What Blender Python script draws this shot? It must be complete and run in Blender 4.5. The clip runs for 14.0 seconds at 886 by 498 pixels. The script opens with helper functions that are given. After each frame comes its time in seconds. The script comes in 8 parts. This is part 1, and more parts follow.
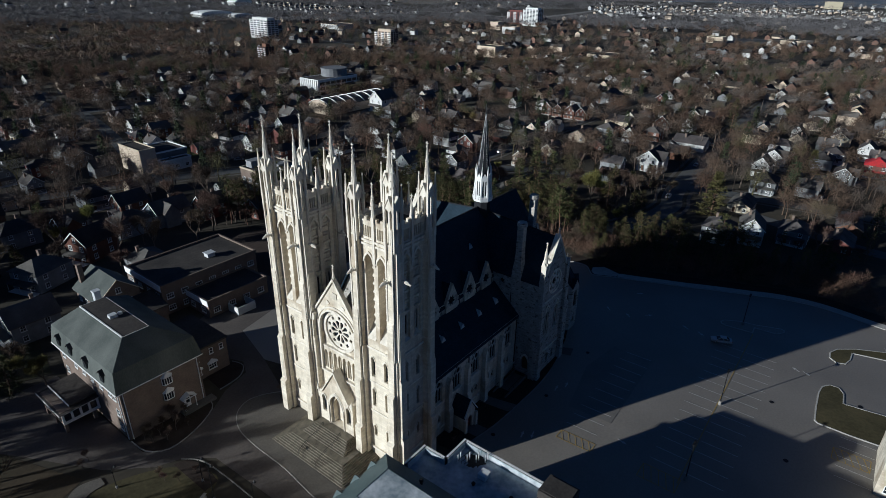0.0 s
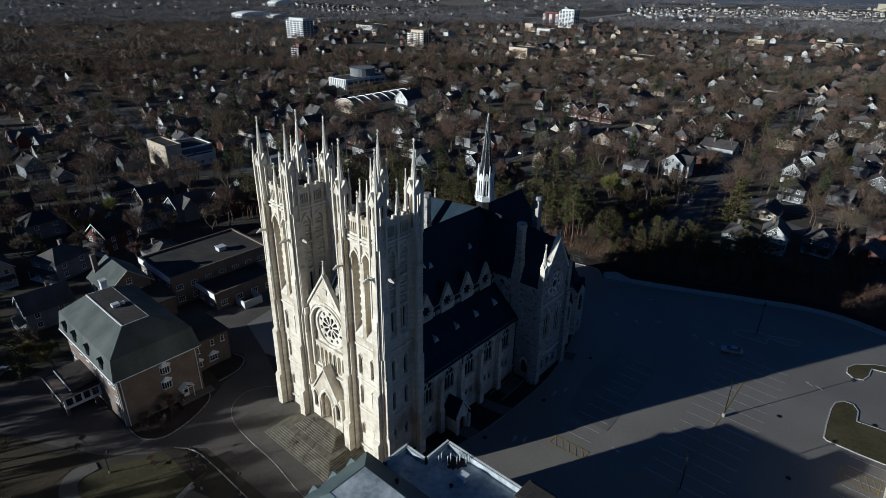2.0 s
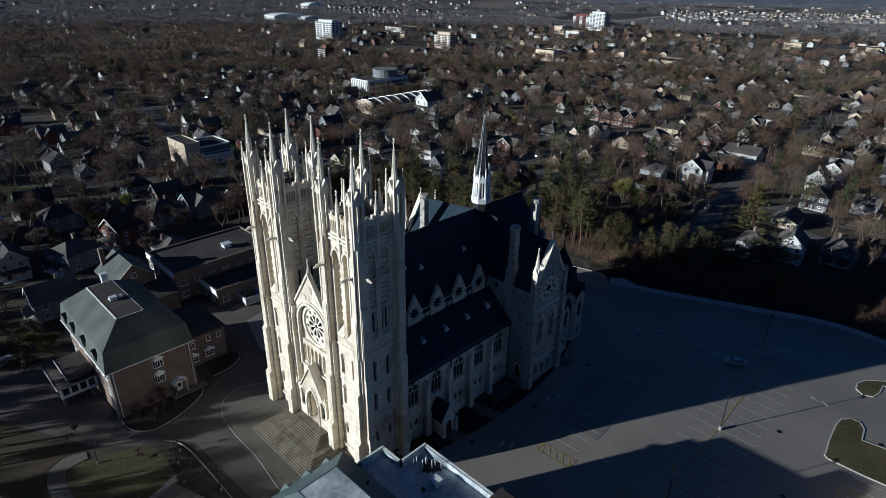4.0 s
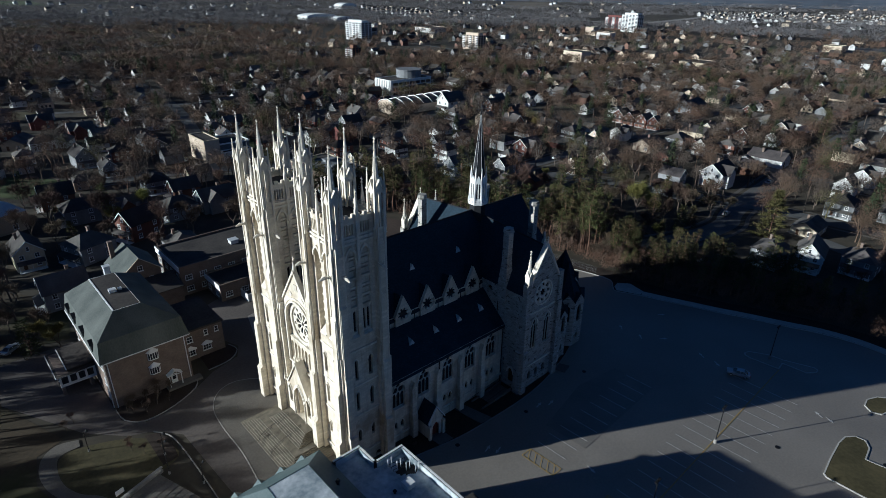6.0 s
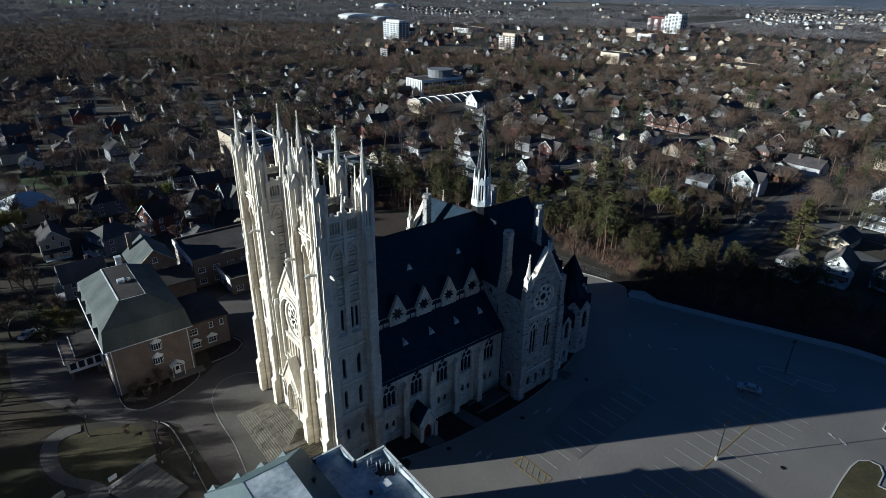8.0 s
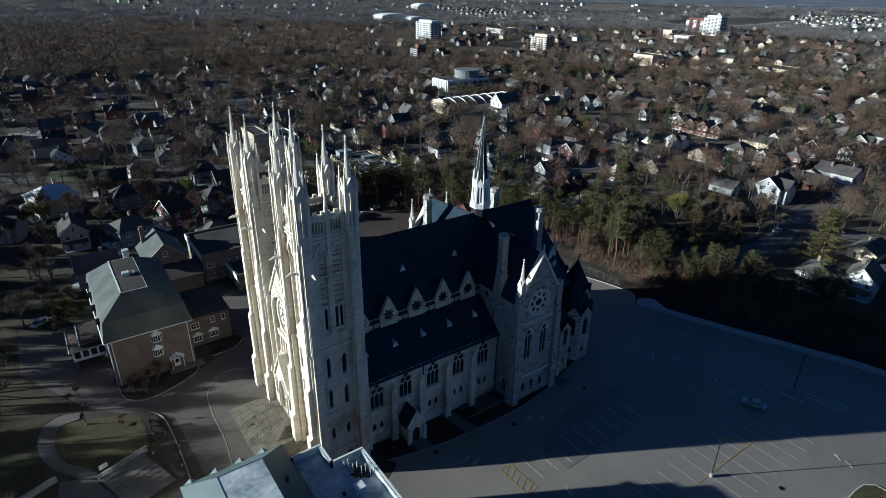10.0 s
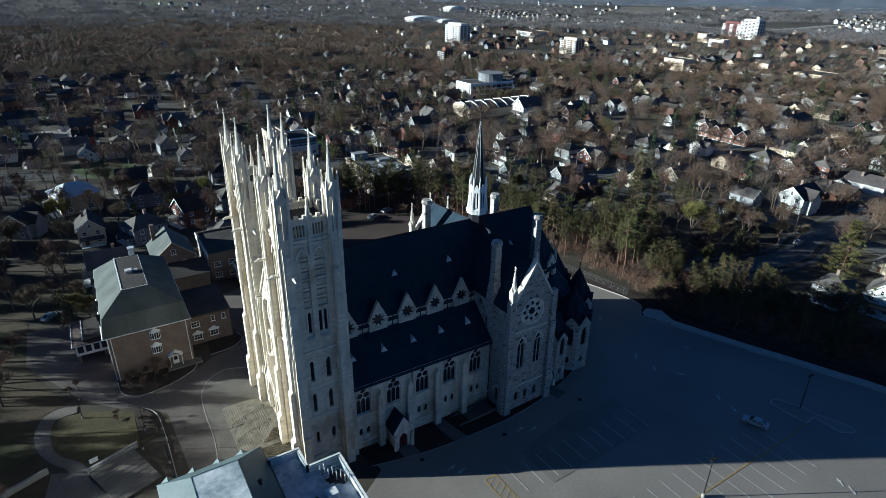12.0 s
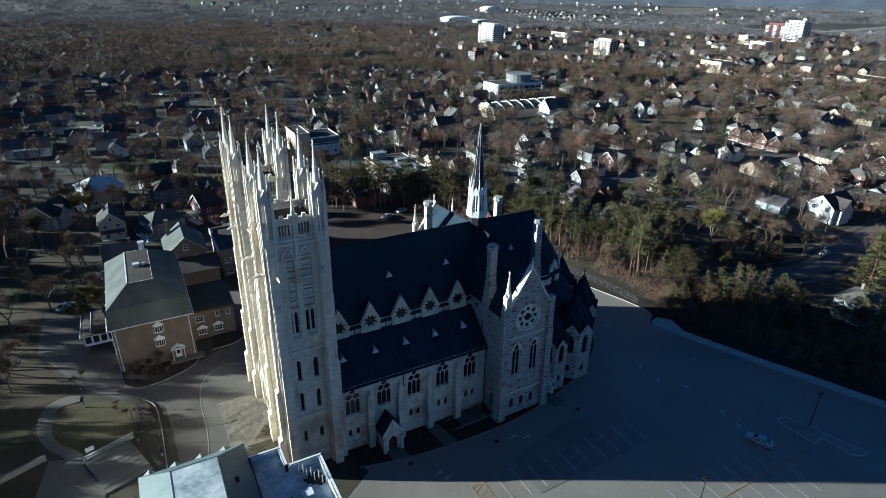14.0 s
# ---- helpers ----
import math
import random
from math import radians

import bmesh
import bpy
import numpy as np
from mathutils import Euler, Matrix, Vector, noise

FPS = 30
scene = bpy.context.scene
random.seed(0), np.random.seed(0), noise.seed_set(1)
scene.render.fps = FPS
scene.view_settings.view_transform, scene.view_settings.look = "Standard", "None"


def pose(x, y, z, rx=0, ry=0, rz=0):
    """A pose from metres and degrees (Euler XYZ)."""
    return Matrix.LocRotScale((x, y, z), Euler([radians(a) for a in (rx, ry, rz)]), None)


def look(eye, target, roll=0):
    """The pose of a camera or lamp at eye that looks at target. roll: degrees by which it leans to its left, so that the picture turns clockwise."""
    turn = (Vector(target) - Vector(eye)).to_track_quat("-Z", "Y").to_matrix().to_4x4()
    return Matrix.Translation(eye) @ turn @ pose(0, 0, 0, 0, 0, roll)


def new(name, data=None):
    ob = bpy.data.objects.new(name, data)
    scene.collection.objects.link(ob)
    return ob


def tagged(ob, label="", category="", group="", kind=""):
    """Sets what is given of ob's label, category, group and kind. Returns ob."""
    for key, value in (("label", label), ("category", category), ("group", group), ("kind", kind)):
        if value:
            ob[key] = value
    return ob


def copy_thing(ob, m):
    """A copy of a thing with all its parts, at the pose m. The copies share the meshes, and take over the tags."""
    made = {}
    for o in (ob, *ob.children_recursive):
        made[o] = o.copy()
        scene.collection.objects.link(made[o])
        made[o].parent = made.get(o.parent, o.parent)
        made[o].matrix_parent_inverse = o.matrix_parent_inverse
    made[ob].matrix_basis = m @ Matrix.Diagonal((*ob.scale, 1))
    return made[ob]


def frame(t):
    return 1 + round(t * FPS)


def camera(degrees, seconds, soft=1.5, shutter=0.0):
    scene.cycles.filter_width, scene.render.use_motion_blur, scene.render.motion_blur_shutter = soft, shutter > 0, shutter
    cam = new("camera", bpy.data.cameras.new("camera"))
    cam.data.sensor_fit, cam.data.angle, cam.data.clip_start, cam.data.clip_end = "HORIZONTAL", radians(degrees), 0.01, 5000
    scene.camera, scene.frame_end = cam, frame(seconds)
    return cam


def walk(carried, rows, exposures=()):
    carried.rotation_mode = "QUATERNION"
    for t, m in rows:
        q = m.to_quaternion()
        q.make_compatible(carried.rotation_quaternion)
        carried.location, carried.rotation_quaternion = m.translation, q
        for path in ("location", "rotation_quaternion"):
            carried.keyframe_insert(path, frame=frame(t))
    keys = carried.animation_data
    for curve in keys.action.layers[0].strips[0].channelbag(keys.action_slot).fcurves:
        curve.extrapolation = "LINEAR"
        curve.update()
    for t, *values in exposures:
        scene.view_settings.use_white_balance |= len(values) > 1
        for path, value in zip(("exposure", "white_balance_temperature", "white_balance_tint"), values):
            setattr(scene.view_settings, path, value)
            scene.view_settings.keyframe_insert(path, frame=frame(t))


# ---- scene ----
cam = camera(74.9, 14.0, soft=0.5)
METRES, EYE, TILT, LEAN, TURN = 50.56, 79.5, 0.0, 0.0, -52.7
ROWS = [
    (0.0, 0.0, 0.0, 0.0, 0.4, -25.09, -0.85),
    (0.5, 0.0352, 0.0034, -0.0032, 1.17, -25.09, -0.84),
    (1.0, 0.0702, 0.0068, -0.0067, 2.09, -25.04, -0.83),
    (1.5, 0.1054, 0.012, -0.01, 3.06, -25.07, -0.82),
    (2.0, 0.1399, 0.0176, -0.0143, 3.96, -24.99, -0.82),
    (2.5, 0.1751, 0.0234, -0.0174, 4.71, -25.02, -0.81),
    (3.0, 0.2097, 0.0305, -0.0192, 5.52, -24.9, -0.8),
    (5.5, 0.3861, 0.0713, -0.0242, 9.22, -24.87, -0.81),
    (6.0, 0.4205, 0.0814, -0.0254, 10.14, -24.8, -0.81),
    (6.5, 0.4553, 0.0928, -0.0275, 11.14, -24.8, -0.81),
    (7.0, 0.4895, 0.1052, -0.0289, 12.1, -24.82, -0.82),
    (7.5, 0.5238, 0.1178, -0.0301, 13.12, -24.78, -0.82),
    (8.0, 0.5571, 0.1317, -0.0309, 14.06, -24.81, -0.85),
    (10.5, 0.7201, 0.205, -0.0312, 18.21, -24.74, -0.91),
    (11.0, 0.7512, 0.2214, -0.0303, 18.87, -24.64, -0.9),
    (11.5, 0.7817, 0.2386, -0.028, 19.76, -24.68, -0.9),
    (12.0, 0.8116, 0.2564, -0.0253, 20.69, -24.66, -0.92),
    (12.5, 0.842, 0.2746, -0.0245, 21.82, -24.64, -0.93),
    (13.0, 0.872, 0.2926, -0.0241, 22.65, -24.7, -0.94),
    (13.5, 0.9016, 0.3112, -0.0238, 23.4, -24.74, -0.92),
    (14.0, 0.9304, 0.331, -0.0237, 24.22, -24.7, -0.92),
]
walk(cam, [(t, pose(0, 0, EYE, TILT, LEAN, TURN) @ pose(METRES * x, METRES * y, METRES * z, 90 + pitch, roll, yaw)) for t, x, y, z, yaw, pitch, roll in ROWS],
     [(0.0, 0.30, 4470, 7), (3.0, 0.44, 4450, 6), (6.5, 0.77, 4410, 5), (8.0, 0.89, 4400, 4), (11.0, 1.23, 4380, 2), (14.0, 1.71, 4360, -1)])

# ---- world, sun ----
SUN_EL, SUN_AZ = 13.0, -29.0          # height of the sun, and the way its light travels, from +x
world = bpy.data.worlds.new("sky")
scene.world = world
world.use_nodes = True
wn = world.node_tree
sky = wn.nodes.new("ShaderNodeTexSky")
sky.sky_type = "NISHITA"
sky.sun_disc = False
sky.sun_elevation = radians(SUN_EL)
sky.sun_rotation = math.atan2(-math.cos(radians(SUN_AZ)), -math.sin(radians(SUN_AZ))) % (2 * math.pi)
sky.altitude = 300
sky.air_density, sky.dust_density, sky.ozone_density = 0.5, 0.05, 2.0
wn.links.new(sky.outputs[0], wn.nodes["Background"].inputs[0])
wn.nodes["Background"].inputs[1].default_value = 0.0245
sun_data = bpy.data.lights.new("sun", "SUN")
sun_data.energy, sun_data.angle, sun_data.color = 5.0, radians(0.5), (1.0, 0.80, 0.54)
sun = new("sun", sun_data)
sun.matrix_world = look((0, 0, 0), (math.cos(radians(SUN_AZ)) * math.cos(radians(SUN_EL)),
                                    math.sin(radians(SUN_AZ)) * math.cos(radians(SUN_EL)), -math.sin(radians(SUN_EL))))

# ---- materials ----
def material(name, dark, light, scale=1.0, fine=12.0, rough=0.85, bump=0.3, metal=0.0, vary=0.0, islands=0.0,
             blocks=None, spec=0.3, stretch=(1, 1, 1), streak=None):
    """Two scales of noise between two colours, a bump, and if asked masonry joints and a change from piece to piece."""
    m = bpy.data.materials.new(name)
    m.use_nodes = True
    nt = m.node_tree
    N, L = nt.nodes.new, nt.links.new
    b = nt.nodes["Principled BSDF"]
    b.inputs["Roughness"].default_value = rough
    b.inputs["Metallic"].default_value = metal
    b.inputs["Specular IOR Level"].default_value = spec
    co = N("ShaderNodeTexCoord")
    mp = N("ShaderNodeMapping")
    mp.inputs["Scale"].default_value = stretch
    L(co.outputs["Object"], mp.inputs[0])
    big = N("ShaderNodeTexNoise")
    big.inputs["Scale"].default_value, big.inputs["Detail"].default_value = scale, 4
    small = N("ShaderNodeTexNoise")
    small.inputs["Scale"].default_value, small.inputs["Detail"].default_value = fine, 3
    L(mp.outputs[0], big.inputs[0]), L(mp.outputs[0], small.inputs[0])
    add = N("ShaderNodeMath")
    add.operation = "MULTIPLY_ADD"
    L(big.outputs[0], add.inputs[0])
    add.inputs[1].default_value = 1.5
    half = N("ShaderNodeMath")
    half.operation = "MULTIPLY_ADD"
    L(small.outputs[0], half.inputs[0])
    half.inputs[1].default_value, half.inputs[2].default_value = 0.8, -0.65
    L(half.outputs[0], add.inputs[2])
    mix = N("ShaderNodeMix")
    mix.data_type = "RGBA"
    mix.inputs[6].default_value, mix.inputs[7].default_value = (*dark, 1), (*light, 1)
    L(add.outputs[0], mix.inputs[0])
    colour = mix.outputs[2]
    height = small.outputs[0]
    if blocks:
        bw, bh, joint, contrast = blocks
        sep = N("ShaderNodeSeparateXYZ")
        L(co.outputs["Object"], sep.inputs[0])
        along = N("ShaderNodeMath")
        L(sep.outputs[0], along.inputs[0]), L(sep.outputs[1], along.inputs[1])
        com = N("ShaderNodeCombineXYZ")
        L(along.outputs[0], com.inputs[0]), L(sep.outputs[2], com.inputs[1])
        br = N("ShaderNodeTexBrick")
        br.inputs["Scale"].default_value = 1.0
        br.inputs["Brick Width"].default_value, br.inputs["Row Height"].default_value = bw, bh
        br.inputs["Mortar Size"].default_value = joint
        br.inputs["Color1"].default_value, br.inputs["Color2"].default_value = (*[1 - contrast] * 3, 1), (*[1 + contrast * 0.35] * 3, 1)
        br.inputs["Mortar"].default_value = (*[1 - contrast] * 3, 1)
        L(com.outputs[0], br.inputs[0])
        mul = N("ShaderNodeMix")
        mul.data_type, mul.blend_type = "RGBA", "MULTIPLY"
        mul.inputs[0].default_value = 0.8
        L(colour, mul.inputs[6]), L(br.outputs[0], mul.inputs[7])
        colour = mul.outputs[2]
    for tint, amount, size, lo_, hi_ in streak or ():        # stains, runs of rain and dark stones
        mp2 = N("ShaderNodeMapping")
        mp2.inputs["Scale"].default_value = size
        L(co.outputs["Object"], mp2.inputs[0])
        run = N("ShaderNodeTexNoise")
        run.inputs["Scale"].default_value, run.inputs["Detail"].default_value = 1.0, 5
        L(mp2.outputs[0], run.inputs[0])
        lim = N("ShaderNodeMapRange")
        lim.inputs[1].default_value, lim.inputs[2].default_value, lim.inputs[4].default_value = lo_, hi_, amount
        L(run.outputs[0], lim.inputs[0])
        st = N("ShaderNodeMix")
        st.data_type = "RGBA"
        st.inputs[7].default_value = (*tint, 1)
        L(lim.outputs[0], st.inputs[0]), L(colour, st.inputs[6])
        colour = st.outputs[2]
    if vary or islands:
        src = N("ShaderNodeObjectInfo").outputs["Random"] if vary else N("ShaderNodeNewGeometry").outputs["Random Per Island"]
        hsv = N("ShaderNodeHueSaturation")
        rng = N("ShaderNodeMapRange")
        amt = vary or islands
        rng.inputs[3].default_value, rng.inputs[4].default_value = 1 - amt, 1 + amt
        L(src, rng.inputs[0]), L(rng.outputs[0], hsv.inputs["Value"]), L(colour, hsv.inputs["Color"])
        hue = N("ShaderNodeMapRange")
        hue.inputs[3].default_value, hue.inputs[4].default_value = 0.5 - 0.03 * amt / 0.4, 0.5 + 0.03 * amt / 0.4
        frac = N("ShaderNodeMath")
        frac.operation = "FRACT"
        sc = N("ShaderNodeMath")
        sc.operation = "MULTIPLY"
        sc.inputs[1].default_value = 7.31
        L(src, sc.inputs[0]), L(sc.outputs[0], frac.inputs[0]), L(frac.outputs[0], hue.inputs[0]), L(hue.outputs[0], hsv.inputs["Hue"])
        colour = hsv.outputs[0]
    L(colour, b.inputs["Base Color"])
    if bump:
        bp = N("ShaderNodeBump")
        bp.inputs["Strength"].default_value, bp.inputs["Distance"].default_value = bump, 0.05
        L(height, bp.inputs["Height"]), L(bp.outputs[0], b.inputs["Normal"])
    return m


LIME = material("limestone", (0.53, 0.468, 0.355), (0.80, 0.738, 0.605), 0.3, 5, 0.9, 0.5, blocks=(0.95, 0.45, 0.022, 0.20), streak=(((0.20, 0.15, 0.09), 0.5, (0.9, 0.9, 0.11), 0.52, 0.74), ((0.27, 0.20, 0.115), 0.55, (0.22, 0.22, 0.16), 0.55, 0.66)))
RUBBLE = material("rubble_limestone", (0.28, 0.265, 0.235), (0.48, 0.455, 0.41), 0.6, 4, 0.95, 0.9, blocks=(0.8, 0.36, 0.03, 0.3), streak=(((0.07, 0.064, 0.056), 0.85, (1.0, 1.0, 2.3), 0.59, 0.63),))
TRIM = material("dressed_limestone", (0.52, 0.47, 0.38), (0.79, 0.745, 0.64), 0.8, 9, 0.85, 0.3, streak=(((0.20, 0.16, 0.10), 0.55, (0.9, 0.9, 0.11), 0.5, 0.72),))
BROWN_STONE = material("brown_stone", (0.24, 0.20, 0.14), (0.42, 0.37, 0.28), 0.5, 6, 0.95, 0.5, blocks=(0.8, 0.4, 0.02, 0.2))
SLATE = material("blue_slate", (0.010, 0.022, 0.036), (0.024, 0.040, 0.060), 0.3, 9, 0.8, 0.5, blocks=(0.5, 0.25, 0.02, 0.3), spec=0.15)
COPPER = material("lead_spire", (0.014, 0.015, 0.018), (0.035, 0.036, 0.04), 0.8, 6, 0.9, 0.2, spec=0.1)
PALE_METAL = material("pale_painted_metal", (0.45, 0.46, 0.47), (0.62, 0.63, 0.63), 0.7, 6, 0.5, 0.2)
GLASS = material("dark_leaded_glass", (0.006, 0.008, 0.012), (0.03, 0.035, 0.045), 1.5, 8, 0.15, 0.2, spec=0.5)
LOUVRE = material("brown_louvre", (0.22, 0.175, 0.115), (0.38, 0.31, 0.215), 0.8, 8, 0.9, 0.3)
DOORRED = material("dark_red_door", (0.07, 0.012, 0.012), (0.13, 0.025, 0.02), 1.2, 8, 0.6, 0.2)
WOOD = material("brown_oak_door", (0.06, 0.03, 0.015), (0.13, 0.07, 0.035), 1.2, 8, 0.6, 0.2)
IRON = material("black_iron", (0.012, 0.012, 0.013), (0.03, 0.03, 0.03), 2, 10, 0.5, 0.1, metal=0.5)
ASPHALT = material("asphalt", (0.146, 0.132, 0.113), (0.255, 0.231, 0.198), 0.05, 2.5, 0.5, 0.2, spec=0.8)
FRESH = material("fresh_asphalt_patch", (0.112, 0.103, 0.090), (0.200, 0.184, 0.160), 0.15, 3, 0.5, 0.2, spec=0.8)
DRIVE = material("driveway_asphalt", (0.070, 0.060, 0.053), (0.145, 0.126, 0.112), 0.10, 2.0, 0.92, 0.3)
ROAD = material("street_asphalt", (0.075, 0.075, 0.075), (0.13, 0.13, 0.125), 0.08, 2, 0.92, 0.2)
CONCRETE = material("concrete", (0.082, 0.074, 0.063), (0.165, 0.150, 0.130), 0.15, 3, 0.9, 0.25)
STEP = material("step_stone", (0.075, 0.066, 0.05), (0.235, 0.21, 0.16), 0.7, 7, 0.9, 0.3)
KERB = material("kerb_concrete", (0.19, 0.18, 0.165), (0.31, 0.295, 0.27), 0.5, 4, 0.9, 0.2)
PALE_KERB = material("pale_kerb_concrete", (0.34, 0.33, 0.30), (0.50, 0.48, 0.44), 0.5, 4, 0.9, 0.2)
PAINT_W = material("worn_white_paint", (0.34, 0.335, 0.32), (0.72, 0.70, 0.66), 0.9, 7, 0.8, 0.1)
PAINT_Y = material("worn_yellow_paint", (0.22, 0.16, 0.05), (0.50, 0.36, 0.10), 0.9, 7, 0.8, 0.1)
GRASS = material("spring_grass", (0.030, 0.028, 0.011), (0.105, 0.088, 0.040), 0.14, 1.6, 0.95, 0.6)
DRYGRASS = material("dry_winter_grass", (0.028, 0.022, 0.012), (0.082, 0.062, 0.036), 0.12, 1.4, 0.95, 0.6, streak=(((0.045, 0.050, 0.016), 0.7, (0.05, 0.05, 0.05), 0.5, 0.62),))
MULCH = material("dark_mulch", (0.018, 0.014, 0.011), (0.05, 0.036, 0.027), 0.3, 3, 0.95, 0.6)
GROUND = material("town_ground", (0.028, 0.025, 0.018), (0.085, 0.072, 0.050), 0.02, 0.35, 0.95, 0.4)
MEMBRANE = material("white_roof_membrane", (0.10, 0.15, 0.18), (0.70, 0.725, 0.74), 0.24, 1.3, 0.6, 0.15)
SEAMROOF = material("grey_green_roofing", (0.045, 0.072, 0.075), (0.115, 0.145, 0.145), 0.2, 3, 0.6, 0.2)
SHINGLE_G = material("grey_green_shingles", (0.040, 0.048, 0.044), (0.125, 0.134, 0.122), 0.22, 6, 0.9, 0.4, stretch=(1, 1, 0.3))
SHINGLE = material("dark_shingles", (0.030, 0.028, 0.028), (0.12, 0.108, 0.098), 0.25, 5, 0.9, 0.4, vary=0.55)
SHINGLE_RED = material("red_roof_sheet", (0.33, 0.02, 0.025), (0.50, 0.04, 0.04), 0.4, 5, 0.6, 0.2)
TARROOF = material("tar_and_gravel", (0.022, 0.020, 0.019), (0.085, 0.074, 0.064), 0.12, 2, 0.95, 0.3)
BRICK_TAN = material("tan_brick", (0.135, 0.102, 0.080), (0.225, 0.175, 0.14), 0.4, 9, 0.9, 0.3, blocks=(0.45, 0.15, 0.02, 0.2))
BRICK_RED = material("red_brick", (0.095, 0.040, 0.029), (0.185, 0.088, 0.062), 0.4, 8, 0.9, 0.3, vary=0.25)
SIDING_W = material("white_siding", (0.46, 0.46, 0.44), (0.66, 0.655, 0.63), 0.5, 5, 0.7, 0.1, vary=0.12)
SIDING_T = material("beige_siding", (0.36, 0.30, 0.21), (0.55, 0.47, 0.35), 0.5, 5, 0.8, 0.1, vary=0.25)
SIDING_G = material("grey_siding", (0.13, 0.135, 0.14), (0.25, 0.255, 0.26), 0.5, 5, 0.8, 0.1, vary=0.3)
WHITE = material("white_trim_paint", (0.62, 0.62, 0.60), (0.80, 0.80, 0.78), 1, 8, 0.6, 0.05)
PANE = material("window_pane", (0.012, 0.014, 0.018), (0.05, 0.055, 0.06), 2, 9, 0.12, 0.0, spec=0.5)
PINEBARK = material("pine_bark", (0.085, 0.048, 0.032), (0.19, 0.115, 0.078), 1.0, 8, 0.95, 0.5)
FENCE = material("grey_galvanised_wire", (0.12, 0.12, 0.12), (0.2, 0.2, 0.2), 2, 9, 0.6, 0.1, metal=0.3)
BARK = material("grey_brown_bark", (0.055, 0.042, 0.032), (0.15, 0.12, 0.095), 1.0, 8, 0.95, 0.5)
TWIG = material("bare_twigs", (0.058, 0.041, 0.029), (0.155, 0.108, 0.075), 0.15, 2, 0.95, 0.0, vary=0.4)
TWIG_FAR = material("brown_twigs_far", (0.054, 0.037, 0.025), (0.152, 0.104, 0.069), 0.02, 0.12, 0.95, 0.0)
TWIG_RUST = material("rusty_twigs_far", (0.060, 0.037, 0.025), (0.165, 0.102, 0.068), 0.02, 0.12, 0.95, 0.0)
TWIG_GREY = material("grey_twigs_far", (0.054, 0.043, 0.034), (0.156, 0.124, 0.097), 0.02, 0.12, 0.95, 0.0)
TWIG_OLIVE = material("olive_twigs_far", (0.048, 0.044, 0.018), (0.125, 0.112, 0.05), 0.02, 0.12, 0.95, 0.0)
# far woods, greyed and lightened in the colour to stand in for haze
TWIG_HAZE = material("distant_woods_haze", (0.072, 0.068, 0.070), (0.168, 0.158, 0.160), 0.006, 0.05, 0.95, 0.0)
BUDS = material("budding_twigs", (0.085, 0.080, 0.020), (0.21, 0.19, 0.055), 0.2, 2, 0.95, 0.0, vary=0.3)
NEEDLE = material("pine_needles", (0.020, 0.024, 0.007), (0.095, 0.088, 0.028), 0.3, 2, 0.9, 0.0, vary=0.4)
NEEDLE_OLIVE = material("olive_needles", (0.034, 0.034, 0.010), (0.115, 0.105, 0.034), 0.3, 2, 0.9, 0.0, vary=0.15)
NEEDLE_FAR = material("far_evergreens", (0.014, 0.022, 0.009), (0.050, 0.060, 0.024), 0.03, 0.3, 0.95, 0.0)
LAWN = material("green_lawn", (0.035, 0.050, 0.014), (0.085, 0.105, 0.034), 0.06, 0.8, 0.95, 0.4)
DRYFIELD = material("dry_field", (0.10, 0.085, 0.060), (0.20, 0.17, 0.125), 0.01, 0.08, 0.95, 0.2)
CARPAINT = material("silver_car_paint", (0.42, 0.43, 0.44), (0.52, 0.53, 0.54), 2, 20, 0.3, 0.0, metal=0.5)
RUBBER = material("black_rubber", (0.012, 0.012, 0.012), (0.025, 0.025, 0.025), 5, 30, 0.8, 0.1)
REDLAMP = material("red_lens", (0.2, 0.01, 0.01), (0.3, 0.02, 0.02), 5, 30, 0.3, 0.0)
MUD = material("brown_bare_earth", (0.034, 0.024, 0.019), (0.072, 0.053, 0.042), 0.08, 1.2, 0.95, 0.4)

# ---- building helpers ----
ORIGIN = {}


def thing(name, loc, label, category, group="", kind=""):
    ob = new(name)
    ob.location = loc
    ob.empty_display_size = 0.5
    ORIGIN[ob.name] = Vector(loc)
    return tagged(ob, label, category, group, kind)


def mesh_of(name, bm, mats):
    bmesh.ops.recalc_face_normals(bm, faces=bm.faces[:])
    me = bpy.data.meshes.new(name)
    bm.to_mesh(me)
    bm.free()
    for m in (mats if isinstance(mats, (list, tuple)) else [mats]):
        me.materials.append(m)
    return me


def part(name, bm, mats, parent, label=""):
    """One mesh object under a thing or a part; the bmesh is in world places."""
    o = ORIGIN[parent.name]
    bmesh.ops.translate(bm, vec=-o, verts=bm.verts[:])
    ob = new(name, mesh_of(name, bm, mats))
    ob.parent = parent
    ORIGIN[ob.name] = o
    return tagged(ob, label)


def piece(name, me, parent, loc, rz=0.0, label=""):
    """An object on a shared mesh under a thing."""
    ob = new(name, me)
    ob.parent = parent
    ob.location = Vector(loc) - ORIGIN[parent.name]
    ob.rotation_euler = (0, 0, rz)
    return tagged(ob, label)


def solo(name, bm, mats, label, category, group="", kind=""):
    """A one-mesh top-level thing, its origin at the foot of its middle."""
    xs, ys, zs = zip(*[v.co for v in bm.verts])
    o = Vector(((min(xs) + max(xs)) / 2, (min(ys) + max(ys)) / 2, min(zs)))
    bmesh.ops.translate(bm, vec=-o, verts=bm.verts[:])
    ob = new(name, mesh_of(name, bm, mats))
    ob.location = o
    ORIGIN[ob.name] = o
    return tagged(ob, label, category, group, kind)


def B():
    return bmesh.new()


